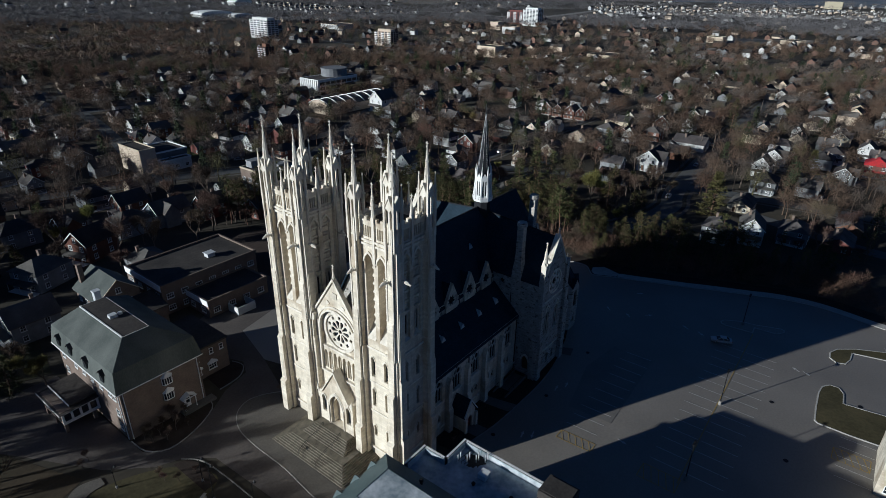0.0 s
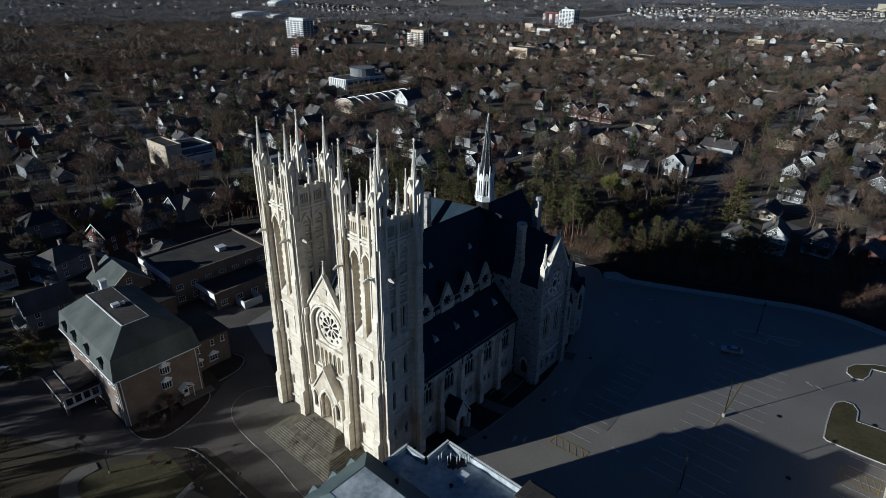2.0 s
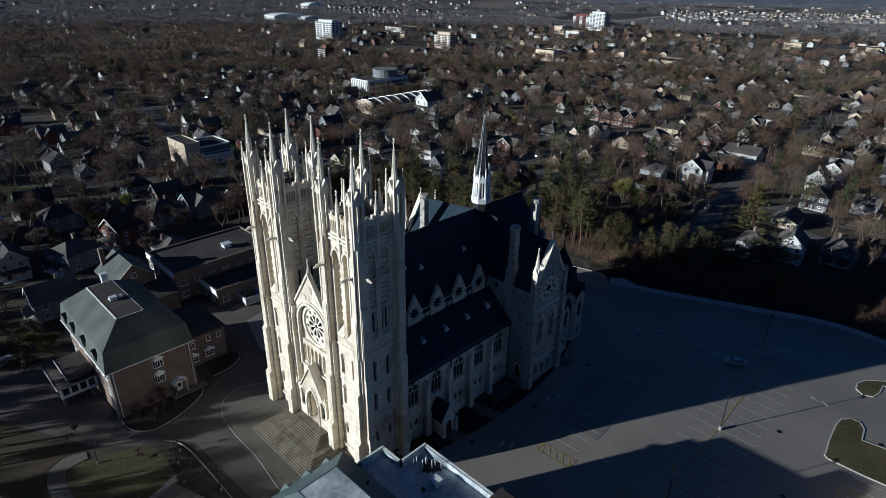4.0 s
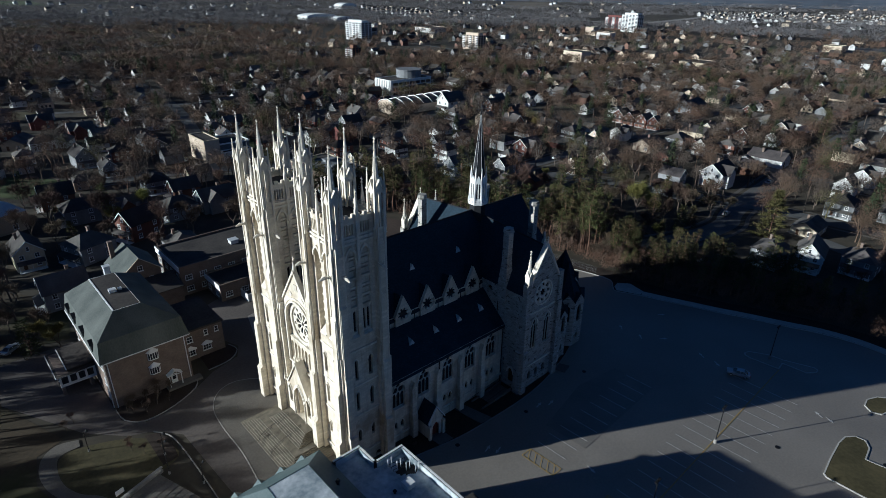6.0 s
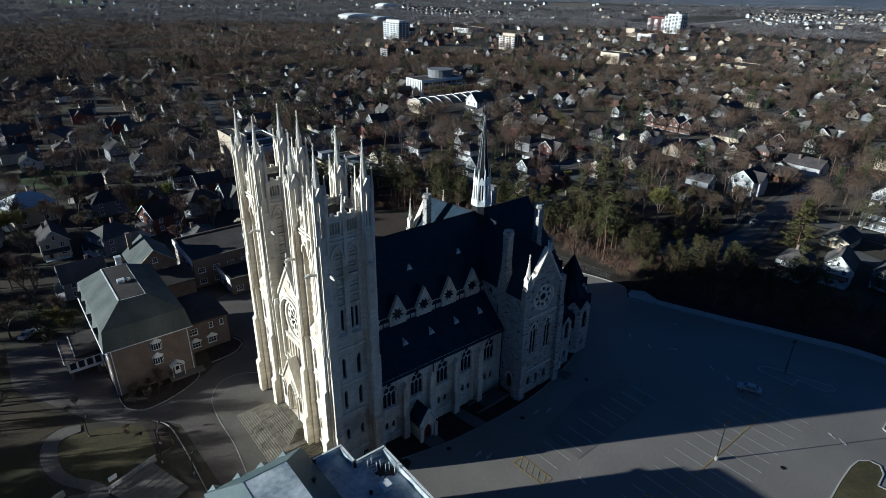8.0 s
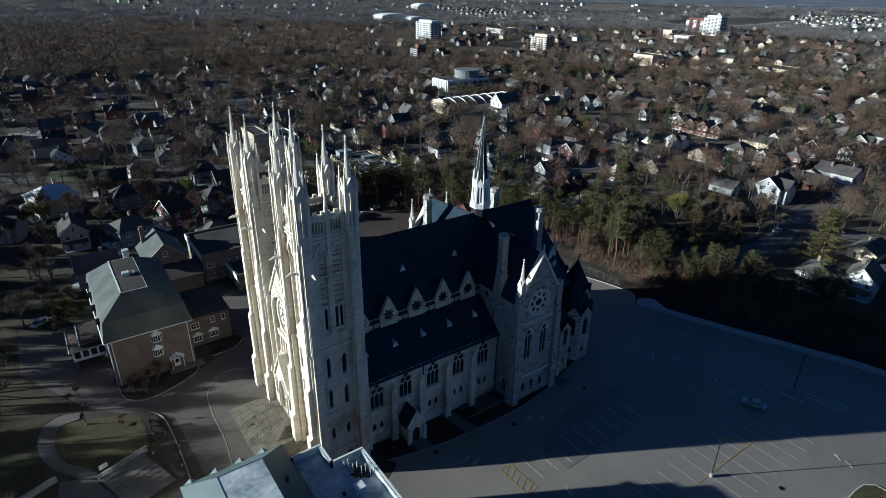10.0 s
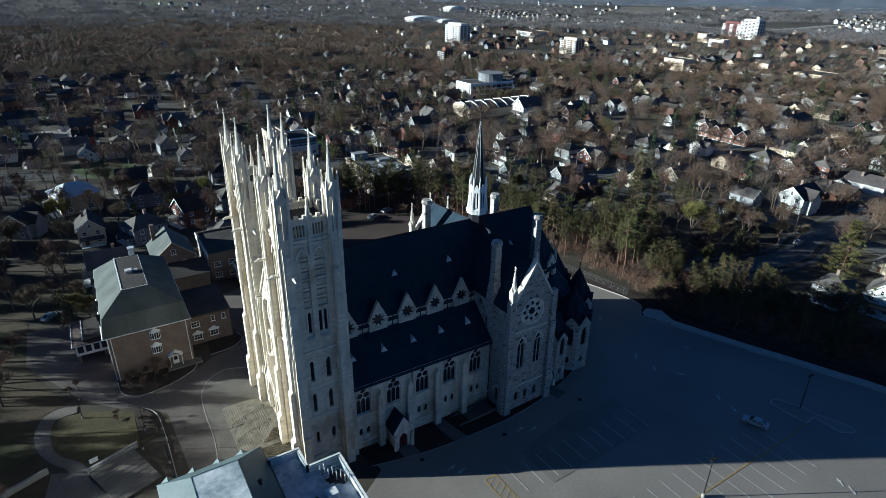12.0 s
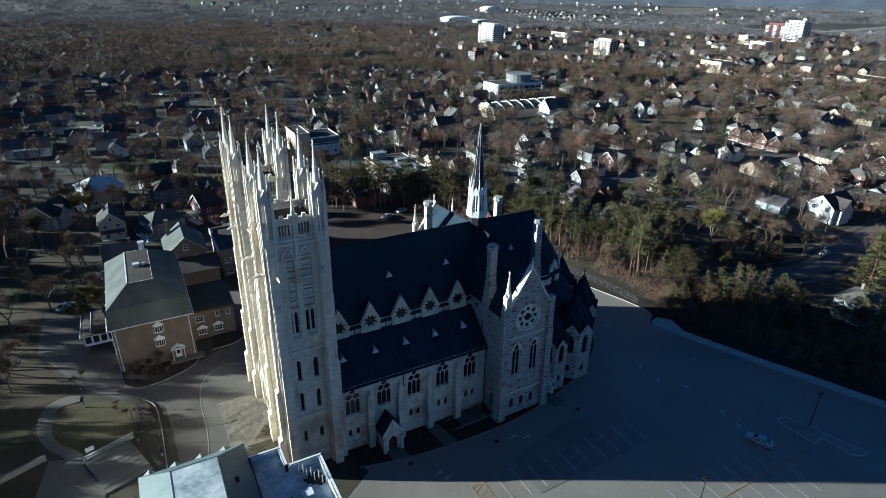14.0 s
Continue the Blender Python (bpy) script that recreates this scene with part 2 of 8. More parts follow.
def solid(bm, pts, faces, mi=0):
    vs = [bm.verts.new(p) for p in pts]
    for f in faces:
        bm.faces.new([vs[i] for i in f]).material_index = mi
    return bm


def box(bm, x0, x1, y0, y1, z0, z1, mi=0):
    return solid(bm, [(x0, y0, z0), (x1, y0, z0), (x1, y1, z0), (x0, y1, z0), (x0, y0, z1), (x1, y0, z1), (x1, y1, z1), (x0, y1, z1)],
                 [(0, 1, 2, 3), (4, 5, 6, 7), (0, 1, 5, 4), (1, 2, 6, 5), (2, 3, 7, 6), (3, 0, 4, 7)], mi)


def taper(bm, cx, cy, z0, z1, r0, r1, n=8, turn=None, mi=0, squash=1.0):
    """A prism or cone of n sides."""
    turn = math.pi / n if turn is None else turn
    a = [turn + 2 * math.pi * i / n for i in range(n)]
    lo = [(cx + r0 * math.cos(t), cy + r0 * squash * math.sin(t), z0) for t in a]
    if r1 < 1e-4:
        return solid(bm, lo + [(cx, cy, z1)], [tuple(range(n))] + [(i, (i + 1) % n, n) for i in range(n)], mi)
    hi = [(cx + r1 * math.cos(t), cy + r1 * squash * math.sin(t), z1) for t in a]
    return solid(bm, lo + hi, [tuple(range(n)), tuple(range(n, 2 * n))] + [(i, (i + 1) % n, n + (i + 1) % n, n + i) for i in range(n)], mi)


def rod(bm, p, q, r0, r1=None, n=5, mi=0):
    """A thin tapered bar from p to q."""
    p, q = Vector(p), Vector(q)
    r1 = r0 if r1 is None else r1
    d = (q - p).normalized()
    u = d.orthogonal().normalized()
    v = d.cross(u)
    ring = lambda c, r: [c + r * (math.cos(2 * math.pi * i / n) * u + math.sin(2 * math.pi * i / n) * v) for i in range(n)]
    return solid(bm, ring(p, r0) + ring(q, r1), [tuple(range(n)), tuple(range(n, 2 * n))] + [(i, (i + 1) % n, n + (i + 1) % n, n + i) for i in range(n)], mi)


def prism(bm, M, pts, w0, w1, mi=0):
    """A polygon in u, v pushed from w0 to w1, laid in the world by M."""
    n = len(pts)
    P = [M @ Vector((u, v, w)) for w in (w0, w1) for u, v in pts]
    return solid(bm, P, [tuple(range(n)), tuple(range(n, 2 * n))] + [(i, (i + 1) % n, n + (i + 1) % n, n + i) for i in range(n)], mi)


def plate(bm, M, outline, holes, w0, w1):
    """A slab with real holes through it."""
    t = bmesh.new()
    edges = []
    for loop in [outline] + holes:
        vs = [t.verts.new((u, v, w0)) for u, v in loop]
        edges += [t.edges.new((vs[i], vs[(i + 1) % len(vs)])) for i in range(len(vs))]
    bmesh.ops.triangle_fill(t, use_beauty=True, use_dissolve=False, edges=edges)
    ext = bmesh.ops.extrude_face_region(t, geom=t.faces[:])
    bmesh.ops.translate(t, vec=(0, 0, w1 - w0), verts=[g for g in ext["geom"] if isinstance(g, bmesh.types.BMVert)])
    bmesh.ops.transform(t, matrix=M, verts=t.verts[:])
    me = bpy.data.meshes.new("tmp")
    t.to_mesh(me)
    t.free()
    bm.from_mesh(me)
    bpy.data.meshes.remove(me)
    return bm


def wall_west(x):      # faces -x: u is y, v is z, w comes out of the wall
    return Matrix(((0, 0, -1, x), (1, 0, 0, 0), (0, 1, 0, 0), (0, 0, 0, 1)))


def wall_east(x):
    return Matrix(((0, 0, 1, x), (1, 0, 0, 0), (0, 1, 0, 0), (0, 0, 0, 1)))


def wall_south(y):     # faces -y: u is x
    return Matrix(((1, 0, 0, 0), (0, 0, -1, y), (0, 1, 0, 0), (0, 0, 0, 1)))


def wall_north(y):
    return Matrix(((1, 0, 0, 0), (0, 0, 1, y), (0, 1, 0, 0), (0, 0, 0, 1)))


def lancet(c, v0, w, h, n=5, sharp=1.0):
    """A pointed-arch outline."""
    r = w / 2
    rise = min(h * 0.7, w * 0.866 * sharp)
    s = v0 + h - rise
    pts = [(c - r, v0), (c + r, v0), (c + r, s)]
    arc = [(-r + w * math.cos(a), math.sin(a) * w) for a in [math.pi / 3 * i / n for i in range(1, n + 1)]]
    k = rise / (w * 0.8660254)
    pts += [(c + x, s + y * k) for x, y in arc[:-1]]
    pts.append((c, v0 + h))
    pts += [(c - x, s + y * k) for x, y in reversed(arc[:-1])]
    pts.append((c - r, s))
    return pts


def ring(c, v, r, n=24):
    return [(c + r * math.cos(2 * math.pi * i / n), v + r * math.sin(2 * math.pi * i / n)) for i in range(n)]


def petals(c, v, r, k, depth=0.35, n=5, turn=0.0):
    """A rosette outline of k lobes."""
    m = k * n
    return [(c + r * (1 - depth * (0.5 + 0.5 * math.cos(k * a))) * math.cos(a + turn), v + r * (1 - depth * (0.5 + 0.5 * math.cos(k * a))) * math.sin(a + turn))
            for a in [2 * math.pi * i / m for i in range(m)]]


def rect(u0, u1, v0, v1):
    return [(u0, v0), (u1, v0), (u1, v1), (u0, v1)]


def low(x, y):
    """The height of the ground: a shallow hollow along the south side of the church."""
    return -1.6 * math.exp(-(((x - 88) / 30) ** 2 + ((y - 52) / 19) ** 2))


def sheet(name, pts, mats, off, label, category, kind="structure", step=6.0, parent=None, thick=0.0):
    """A flat polygon that lies on the ground."""
    bm = B()
    bm.faces.new([bm.verts.new((x, y, 0)) for x, y in pts])
    xs, ys = zip(*pts)
    for lo_, hi_, no in ((min(xs), max(xs), (1, 0, 0)), (min(ys), max(ys), (0, 1, 0))):
        k = math.ceil(lo_ / step) * step
        while k < hi_:
            bmesh.ops.bisect_plane(bm, geom=bm.verts[:] + bm.edges[:] + bm.faces[:], plane_co=Vector(no) * k, plane_no=no)
            k += step
    for v in bm.verts:
        v.co.z = low(v.co.x, v.co.y) + off
    for f in bm.faces:
        if f.normal.z < 0:
            f.normal_flip()
    if parent:
        return part(name, bm, mats, parent, label)
    o = Vector((sum(xs) / len(xs), sum(ys) / len(ys), 0))
    bmesh.ops.translate(bm, vec=-o, verts=bm.verts[:])
    me = bpy.data.meshes.new(name)
    bm.to_mesh(me)
    bm.free()
    me.materials.append(mats)
    ob = new(name, me)
    ob.location = o
    ORIGIN[ob.name] = o
    return tagged(ob, label, category, "", kind)


def band(pts, width):
    """The outline of a strip of that width along a line."""
    L_, R_ = [], []
    for i, p in enumerate(pts):
        a, b = Vector(pts[max(i - 1, 0)]), Vector(pts[min(i + 1, len(pts) - 1)])
        d = (b - a).normalized()
        n = Vector((-d.y, d.x)) * width / 2
        L_.append(tuple(Vector(p) + n)), R_.append(tuple(Vector(p) - n))
    return L_ + R_[::-1]


def smooth(pts, k=4, closed=False):
    """A rounder line through the same points."""
    out, n = [], len(pts)
    for i in range(n if closed else n - 1):
        p = [Vector(pts[(i + j) % n] if closed else pts[min(max(i + j, 0), n - 1)]) for j in (-1, 0, 1, 2)]
        for s in range(k):
            t = s / k
            out.append(tuple(0.5 * (2 * p[1] + (p[2] - p[0]) * t + (2 * p[0] - 5 * p[1] + 4 * p[2] - p[3]) * t * t + (3 * p[1] - p[0] - 3 * p[2] + p[3]) * t ** 3)))
    if not closed:
        out.append(tuple(pts[-1]))
    return out


def kerb(pts, label="pale concrete kerb along the asphalt", h=0.16, w=0.17, closed=False, mats=None):
    bm = B()
    n = len(pts)
    for i in range(n if closed else n - 1):
        a, b = Vector(pts[i]), Vector(pts[(i + 1) % n])
        d = (b - a).normalized()
        a, b = a - d * 0.02, b + d * 0.02
        s = Vector((-d.y, d.x)) * w / 2
        P = []
        for q, sg in ((a, 1), (b, 1), (b, -1), (a, -1)):
            c = q + s * sg
            P.append((c.x, c.y, low(c.x, c.y)))
        solid(bm, [(x, y, z - 0.1) for x, y, z in P] + [(x, y, z + h) for x, y, z in P],
              [(0, 1, 2, 3), (4, 5, 6, 7), (0, 1, 5, 4), (1, 2, 6, 5), (2, 3, 7, 6), (3, 0, 4, 7)])
    return solo("kerb", bm, mats or KERB, label, "kerb", "", "structure")


def bits(name, bm, mats, parent, label=""):
    """Splits a bmesh into its connected pieces, each a part of its own."""
    bmesh.ops.remove_doubles(bm, verts=bm.verts[:], dist=0.002)
    seen = set()
    for v0 in bm.verts:
        if v0 in seen:
            continue
        group, todo = [], [v0]
        seen.add(v0)
        while todo:
            v = todo.pop()
            group.append(v)
            for e in v.link_edges:
                w = e.other_vert(v)
                if w not in seen:
                    seen.add(w)
                    todo.append(w)
        index = {v: i for i, v in enumerate(group)}
        t = B()
        vs = [t.verts.new(v.co) for v in group]
        for f in {f for v in group for f in v.link_faces}:
            t.faces.new([vs[index[v]] for v in f.verts]).material_index = f.material_index
        part(name, t, mats, parent, label)
    bm.free()

# ---- ground, parking lot, drive ----
def build_ground():
    near = list(range(-60, 241, 6))
    xs = [-5200, -2500, -1000, -400, -160] + near + [300, 420, 700, 1200, 2200, 3500, 5200]
    ys = [-5200, -2500, -1000, -400, -160] + near + [300, 420, 700, 1200, 2200, 3500, 5200]
    verts = [(x, y, low(x, y) - 0.02) for y in ys for x in xs]
    w = len(xs)
    faces = [(j * w + i, j * w + i + 1, (j + 1) * w + i + 1, (j + 1) * w + i) for j in range(len(ys) - 1) for i in range(w - 1)]
    me = bpy.data.meshes.new("ground")
    me.from_pydata(verts, [], faces)
    me.materials.append(GROUND)
    return tagged(new("ground", me), "brown late-winter ground with dry grass and leaves", "ground", "", "structure")


build_ground()
# the far kerb of the lot, from behind the church round to the east
FAR_KERB = smooth([(128, 116), (138, 104), (145.5, 90.5), (150.1, 77.3), (153.2, 67), (153.6, 61.6), (150.6, 58.8), (149.3, 56.9), (152, 51), (154.4, 44.7), (156.9, 38.6), (159.2, 32.8), (161.6, 27.6),
                   (164, 21.8), (166.2, 16.5), (168.6, 11), (170.2, 4), (170.2, -2), (169.4, -7), (168.4, -13), (167, -30), (166, -45)])
lot = sheet("parking_lot", FAR_KERB + [(166, -60), (59, -60), (59, 22), (60, 40), (68, 46), (66, 58), (66, 84), (62, 98), (66, 112), (90, 118), (128, 121)],
            ASPHALT, 0.03, "wide asphalt parking lot with painted stalls beside the church", "parking lot", step=6)
kerb(FAR_KERB, mats=PALE_KERB)
verge = sheet("verge", [(p[0] + 0.1, p[1]) for p in FAR_KERB[::-1]] + [(131, 121), (142, 107), (149.5, 92), (155, 78), (159, 66), (159, 57), (161, 47), (165, 36), (170, 25), (175.5, 11), (177.5, 0), (176, -12), (174, -46)],
              MULCH, 0.06, "dark strip of earth behind the kerb of the lot", "verge")
PATH = [(p[0] + 1.35, p[1] + 0.35) for p in FAR_KERB if p[1] < 51.5]
sheet("footpath", band(PATH, 2.4), PALE_KERB, 0.15, "pale concrete footpath along the edge of the lot", "footpath", step=1000)
sheet("footpath", [(149.6, 57.0), (150.9, 58.6), (153.6, 59.3), (156.0, 56.6), (154.6, 51.6), (152.2, 51.2)], PALE_KERB, 0.15, "pale concrete end of the footpath", "footpath", step=1000)
sheet("asphalt_patch", [(92, 36.6), (107, 39.5), (118, 37.5), (117.6, 28.0), (92, 27.4)], FRESH, 0.065, "darker new asphalt patch over the stalls", "asphalt patch", step=6)
tagged(lot, kind="structure")


def line_mesh(length, width, mat):
    bm = B()
    nseg = max(1, int(length / 3))
    for i in range(nseg):
        a, b = -length / 2 + length * i / nseg, -length / 2 + length * (i + 1) / nseg
        solid(bm, [(a, -width / 2, 0), (b, -width / 2, 0), (b, width / 2, 0), (a, width / 2, 0)], [(0, 1, 2, 3)])
    return mesh_of("marking", bm, mat)


def mark(p, q, width=0.13, mat=None, z=0.09):
    p, q = Vector(p), Vector(q)
    d = q - p
    c = (p + q) / 2
    ob = piece("marking", line_mesh(d.length, width, mat or PAINT_W), lot, (c.x, c.y, 0), math.atan2(d.y, d.x))
    za, zb = low(p.x, p.y), low(q.x, q.y)
    ob.location.z = (za + zb) / 2 + z
    ob.rotation_euler = (0, -math.atan2(zb - za, d.length), math.atan2(d.y, d.x))


for k in range(10):
    x = 87.1 + 3.37 * k
    mark((x, 28.2), (x + 0.1, 34.6 - 0.02 * k))
for k in range(15):                       # double row along the yellow line
    x = 87.8 + 3.36 * k
    mark((x, 12.4), (x, 18.0))
    mark((x, 5.2), (x, 11.8))
mark((84.5, 12.1), (144.6, 12.3), 0.16, PAINT_Y)
for x0, y0, x1, y1 in ((82.2, 27.4, 84.6, 34.4), (82.0, 11.8, 85.6, 18.4), (108.5, -14.5, 112.0, -8.5)):
    for a, b in (((x0, y0), (x1, y0)), ((x1, y0), (x1, y1)), ((x1, y1), (x0, y1)), ((x0, y1), (x0, y0))):
        mark(a, b, 0.14, PAINT_Y)
    for k in range(5):
        y = y0 + (y1 - y0) * k / 5
        mark((x0, y), (x1, y + (y1 - y0) / 5), 0.13, PAINT_Y, 0.094)
for k in range(7):
    mark((104 + 3.0 * k, -15), (104 + 3.0 * k, -9.3))
    mark((152.5 + 0.9 * k, -16 - 2.6 * k), (158 + 0.9 * k, -14.2 - 2.6 * k))


def arrow(x, y, turn):
    bm = B()
    solid(bm, [(-1.0, -0.12, 0), (0.1, -0.12, 0), (0.1, 0.12, 0), (-1.0, 0.12, 0)], [(0, 1, 2, 3)])
    solid(bm, [(0.1, -0.38, 0), (1.0, 0, 0), (0.1, 0.38, 0)], [(0, 1, 2)])
    piece("marking", mesh_of("arrow", bm, PAINT_W), lot, (x, y, low(x, y) + 0.09), radians(turn))


for x, y, a in ((88.4, 23.6, -100), (134.9, 1.3, 60), (134.7, -0.8, -120), (137.1, 26.6, 60), (136.5, 22.6, -120), (133.8, 45.8, 50), (133.6, 40.3, 50), (139, 62, 70), (96, 41.5, 10),
                (98.3, 40.2, 10), (137, 36, -50), (147, 42, -50), (79, 40, 15), (80, 38.3, -165)):
    arrow(x, y, a)
for x, y in ((119, 3.4), (129, -11.5), (112, 41.6), (92.5, 42), (102.5, -2), (75.5, 44.5)):
    bm = B()
    taper(bm, x, y, low(x, y) + 0.03, low(x, y) + 0.09, 0.45, 0.45, 10)
    part("drain_cover", bm, IRON, lot)


def island(pts, mat, label):
    ob = sheet("lot_island", pts, mat, 0.12, label, "traffic island")
    kerb(pts, "pale concrete kerb round a traffic island", w=0.24, closed=True, mats=PALE_KERB)
    return ob


island([(144.6, 18.7), (144.9, 19.8), (145.8, 20.2), (147.0, 19.7), (149.1, 16.0), (149.4, 13.1), (151.6, 7.2), (151.2, 6.4), (150.2, 6.3), (148.2, 7.7), (148.0, 12.7), (145.1, 12.5)], ASPHALT, "asphalt-filled island with a kerb round the lamp")
island([(143.8, -5.7), (145.2, -4.2), (147.7, -4.0), (150.3, -5.2), (153.2, -8.8), (155.0, -12.4), (158.5, -20), (156, -21), (152.2, -14.8), (151.4, -11.4), (150.6, -8.2), (147.0, -8.1), (144.6, -7.4)], GRASS, "grass island with a rounded kerb")
island([(117.7, -5.2), (118.3, -4.6), (123.3, -4.2), (128.9, -4.0), (131.6, -4.3), (133.3, -5.6), (133.4, -7.2), (131.6, -8.3), (127.8, -8.6), (128.2, -12.3), (129.0, -17.5), (118.0, -17.5), (117.6, -10.8)], GRASS, "L-shaped grass island with pale kerb")
sheet("verge", [(104, -16.2), (118.2, -16.4), (126, -17), (131, -24), (120, -46), (96, -40)], GRASS, 0.10, "green lawn at the foot of the stone building", "verge")

# drive and plaza before the church
sheet("driveway", [(59.5, 22), (59.5, 40), (57, 62), (57, 84), (62, 98), (66, 112), (88, 117), (96, 138), (60, 124), (48, 124), (56, 108), (58.5, 101), (56.5, 97.2), (50, 95.2), (45.5, 92.3), (40, 89.4), (34, 88.2), (30.5, 91.8), (30.2, 128), (14, 128), (14, 112), (24, 93), (30, 86.5), (34.4, 84.5), (38, 80), (39, 60), (37, 40), (44, 22)],
      DRIVE, 0.034, "grey asphalt driveway sweeping round the church front", "driveway", step=6)
PLAZA = smooth([(43.4, 44), (43.2, 58), (44.2, 68), (44.3, 76.6), (45.0, 83.0), (47.4, 87.2), (50.8, 88.8), (54, 88.0), (57.2, 85.8)])
sheet("plaza", PLAZA + [(57.5, 44)], CONCRETE, 0.10, "pale concrete plaza at the foot of the church steps", "plaza")
kerb(PLAZA, h=0.14)
for a, b in (((45, 62), (57, 62)), ((44.6, 72), (50, 72)), ((45.4, 82.5), (56, 82.5)), ((51, 50), (51, 60))):
    mark(a, b, 0.08, CONCRETE, 0.125)
bed = smooth([(30.6, 95.8), (31.0, 91.4), (34.0, 88.6), (39.6, 89.4), (45.1, 92.3), (46.4, 95.6), (46.0, 97.6)], 3)
sheet("planting_bed", bed + [(31, 97.6)], MULCH, 0.08, "dark mulched planting bed along the rectory wall", "planting bed")
kerb(bed, h=0.18)
bed2 = smooth([(49.6, 96.4), (54.7, 97.0), (57.6, 99.8), (57.0, 103)], 4)
sheet("planting_bed", bed2 + [(50.2, 104.5)], MULCH, 0.08, "dark mulched bed beside the rectory wing", "planting bed")
kerb(bed2, h=0.18)
bedS = smooth([(67, 47.6), (73, 46.5), (79.3, 45.7), (86.5, 45.4), (94, 45.2), (100, 45.5), (106, 46.4), (113.5, 48.2), (119, 50.2), (124, 52.6), (129.8, 56.8), (133.6, 62), (134.4, 68), (132, 78), (124, 88)])
sheet("planting_bed", bedS + [(112, 84), (112, 56), (66, 55)], MULCH, 0.10, "dark planting bed round the foot of the church", "planting bed", step=6)
kerb(bedS, h=0.18)
for pts in ([(72.6, 50.4), (76.0, 50.4), (76.2, 46.3), (73.0, 46.6)], [(82.2, 53), (84.6, 53), (86.2, 45.4), (83.2, 45.8)], [(107.6, 48.4), (110, 48.6), (111.4, 45.0), (108.4, 44.3)]):
    sheet("footpath", pts, CONCRETE, 0.16, "short concrete footpath to a church door", "footpath")

# oval lawn with its curved walk, and the stair to the street
OVAL = smooth([(23.4, 72.6), (20.4, 76.2), (18.6, 81.1), (18.6, 86.4), (20.4, 89.0), (23.8, 88.6), (28.4, 86.6), (32, 84.0), (34.6, 80.5), (35.4, 75.2), (29, 72.9)], 4, True)
sheet("lawn", OVAL, GRASS, 0.10, "oval lawn inside the curved footpath", "lawn")
sheet("footpath", smooth([(23.0, 91.4), (19.6, 92.4), (17.0, 90.4), (15.8, 86.5), (16.2, 81.5), (18.0, 77.0), (20.6, 73.4), (22.2, 69.2)], 4) + smooth([(24.6, 70.4), (22.6, 74.4), (20.0, 77.4), (18.5, 81.4), (18.5, 86.2), (19.6, 89.0), (22.8, 89.4)], 4),
      CONCRETE, 0.11, "curved pale concrete footpath", "footpath")
sheet("lawn", [(-30, 60), (14, 60), (21, 70), (17, 76), (15, 84), (16.4, 91.6), (21, 93.4), (14, 112), (14, 134), (-30, 150)], DRYGRASS, 0.02, "brown-green grass below the bare trees", "lawn")
sheet("lawn", [(-40, 150), (14, 134), (30, 130), (34, 150), (20, 170), (-40, 200)], DRYGRASS, 0.02, "dry grass behind the rectory parking", "lawn")
sheet("planting_bed", [(32.5, 74.6), (35.2, 75.0), (35.8, 80), (34.6, 83.6), (32.4, 84.4)], MULCH, 0.13, "brown planting bed at the end of the lawn", "planting bed")
kerb(smooth([(34.0, 84.6), (36.0, 81.5), (36.6, 76), (36.7, 66), (36.6, 52)], 4))

stair = thing("outdoor_stair", (27.5, 66, 0), "broad pale stone stair with many shallow steps", "stair")
ALONG = Matrix.Rotation(math.atan2(2.6, 7.0), 4, "Z")
for k in range(8):
    bm = B()
    prism(bm, Matrix.Translation((24.0 + 0.42 * k, 70.0 - 1.15 * k, 0)) @ ALONG, [(0, -1.2), (7.6, -1.2), (7.6, 0), (0, 0)], -0.3, 0.5 - 0.045 * k)
    part("step", bm, CONCRETE, stair)
bm = B()
prism(bm, Matrix.Translation((23.9, 70.15, 0)) @ ALONG, [(0, 0), (8.6, 0), (8.6, 0.4), (0, 0.4)], 0, 0.6)
part("parapet", bm, KERB, stair)
for k in range(13):
    bm = B()
    prism(bm, Matrix.Translation((23.9, 70.15, 0)) @ ALONG, [(0.25 + 0.66 * k, 0.08), (0.5 + 0.66 * k, 0.08), (0.5 + 0.66 * k, 0.32), (0.25 + 0.66 * k, 0.32)], 0.6, 1.05)
    part("baluster", bm, KERB, stair)
bm = B()
prism(bm, Matrix.Translation((23.9, 70.15, 0)) @ ALONG, [(-0.05, -0.05), (8.65, -0.05), (8.65, 0.45), (-0.05, 0.45)], 1.05, 1.17)
part("coping", bm, KERB, stair)
sheet("footpath", [(23.7, 69.9), (22.2, 72.0), (18.4, 73.6), (17.0, 65.4), (17.2, 56), (26.5, 56), (27.2, 61.5)], CONCRETE, 0.13, "pale paved walk at the side of the stair", "footpath")
bm = B()
prism(bm, Matrix.Translation((11.5, 71.4, 0)) @ Matrix.Rotation(math.atan2(2.7, 6.6), 4, "Z"), [(-6, 0), (7.1, 0), (7.1, 0.5), (-6, 0.5)], -0.2, 1.1)
solo("garden_wall", bm, KERB, "low pale stone wall beside the paved walk", "wall")
board = thing("notice_board", (24.9, 72.4, 0), "small pale notice board on the lawn", "sign")
for q in (-0.5, 0.5):
    bm = B()
    rod(bm, (24.9 + q, 72.4 + 0.3 * q, 0), (24.9 + q, 72.4 + 0.3 * q, 1.3), 0.05, 0.05, 6)
    part("post", bm, IRON, board)
bm = B()
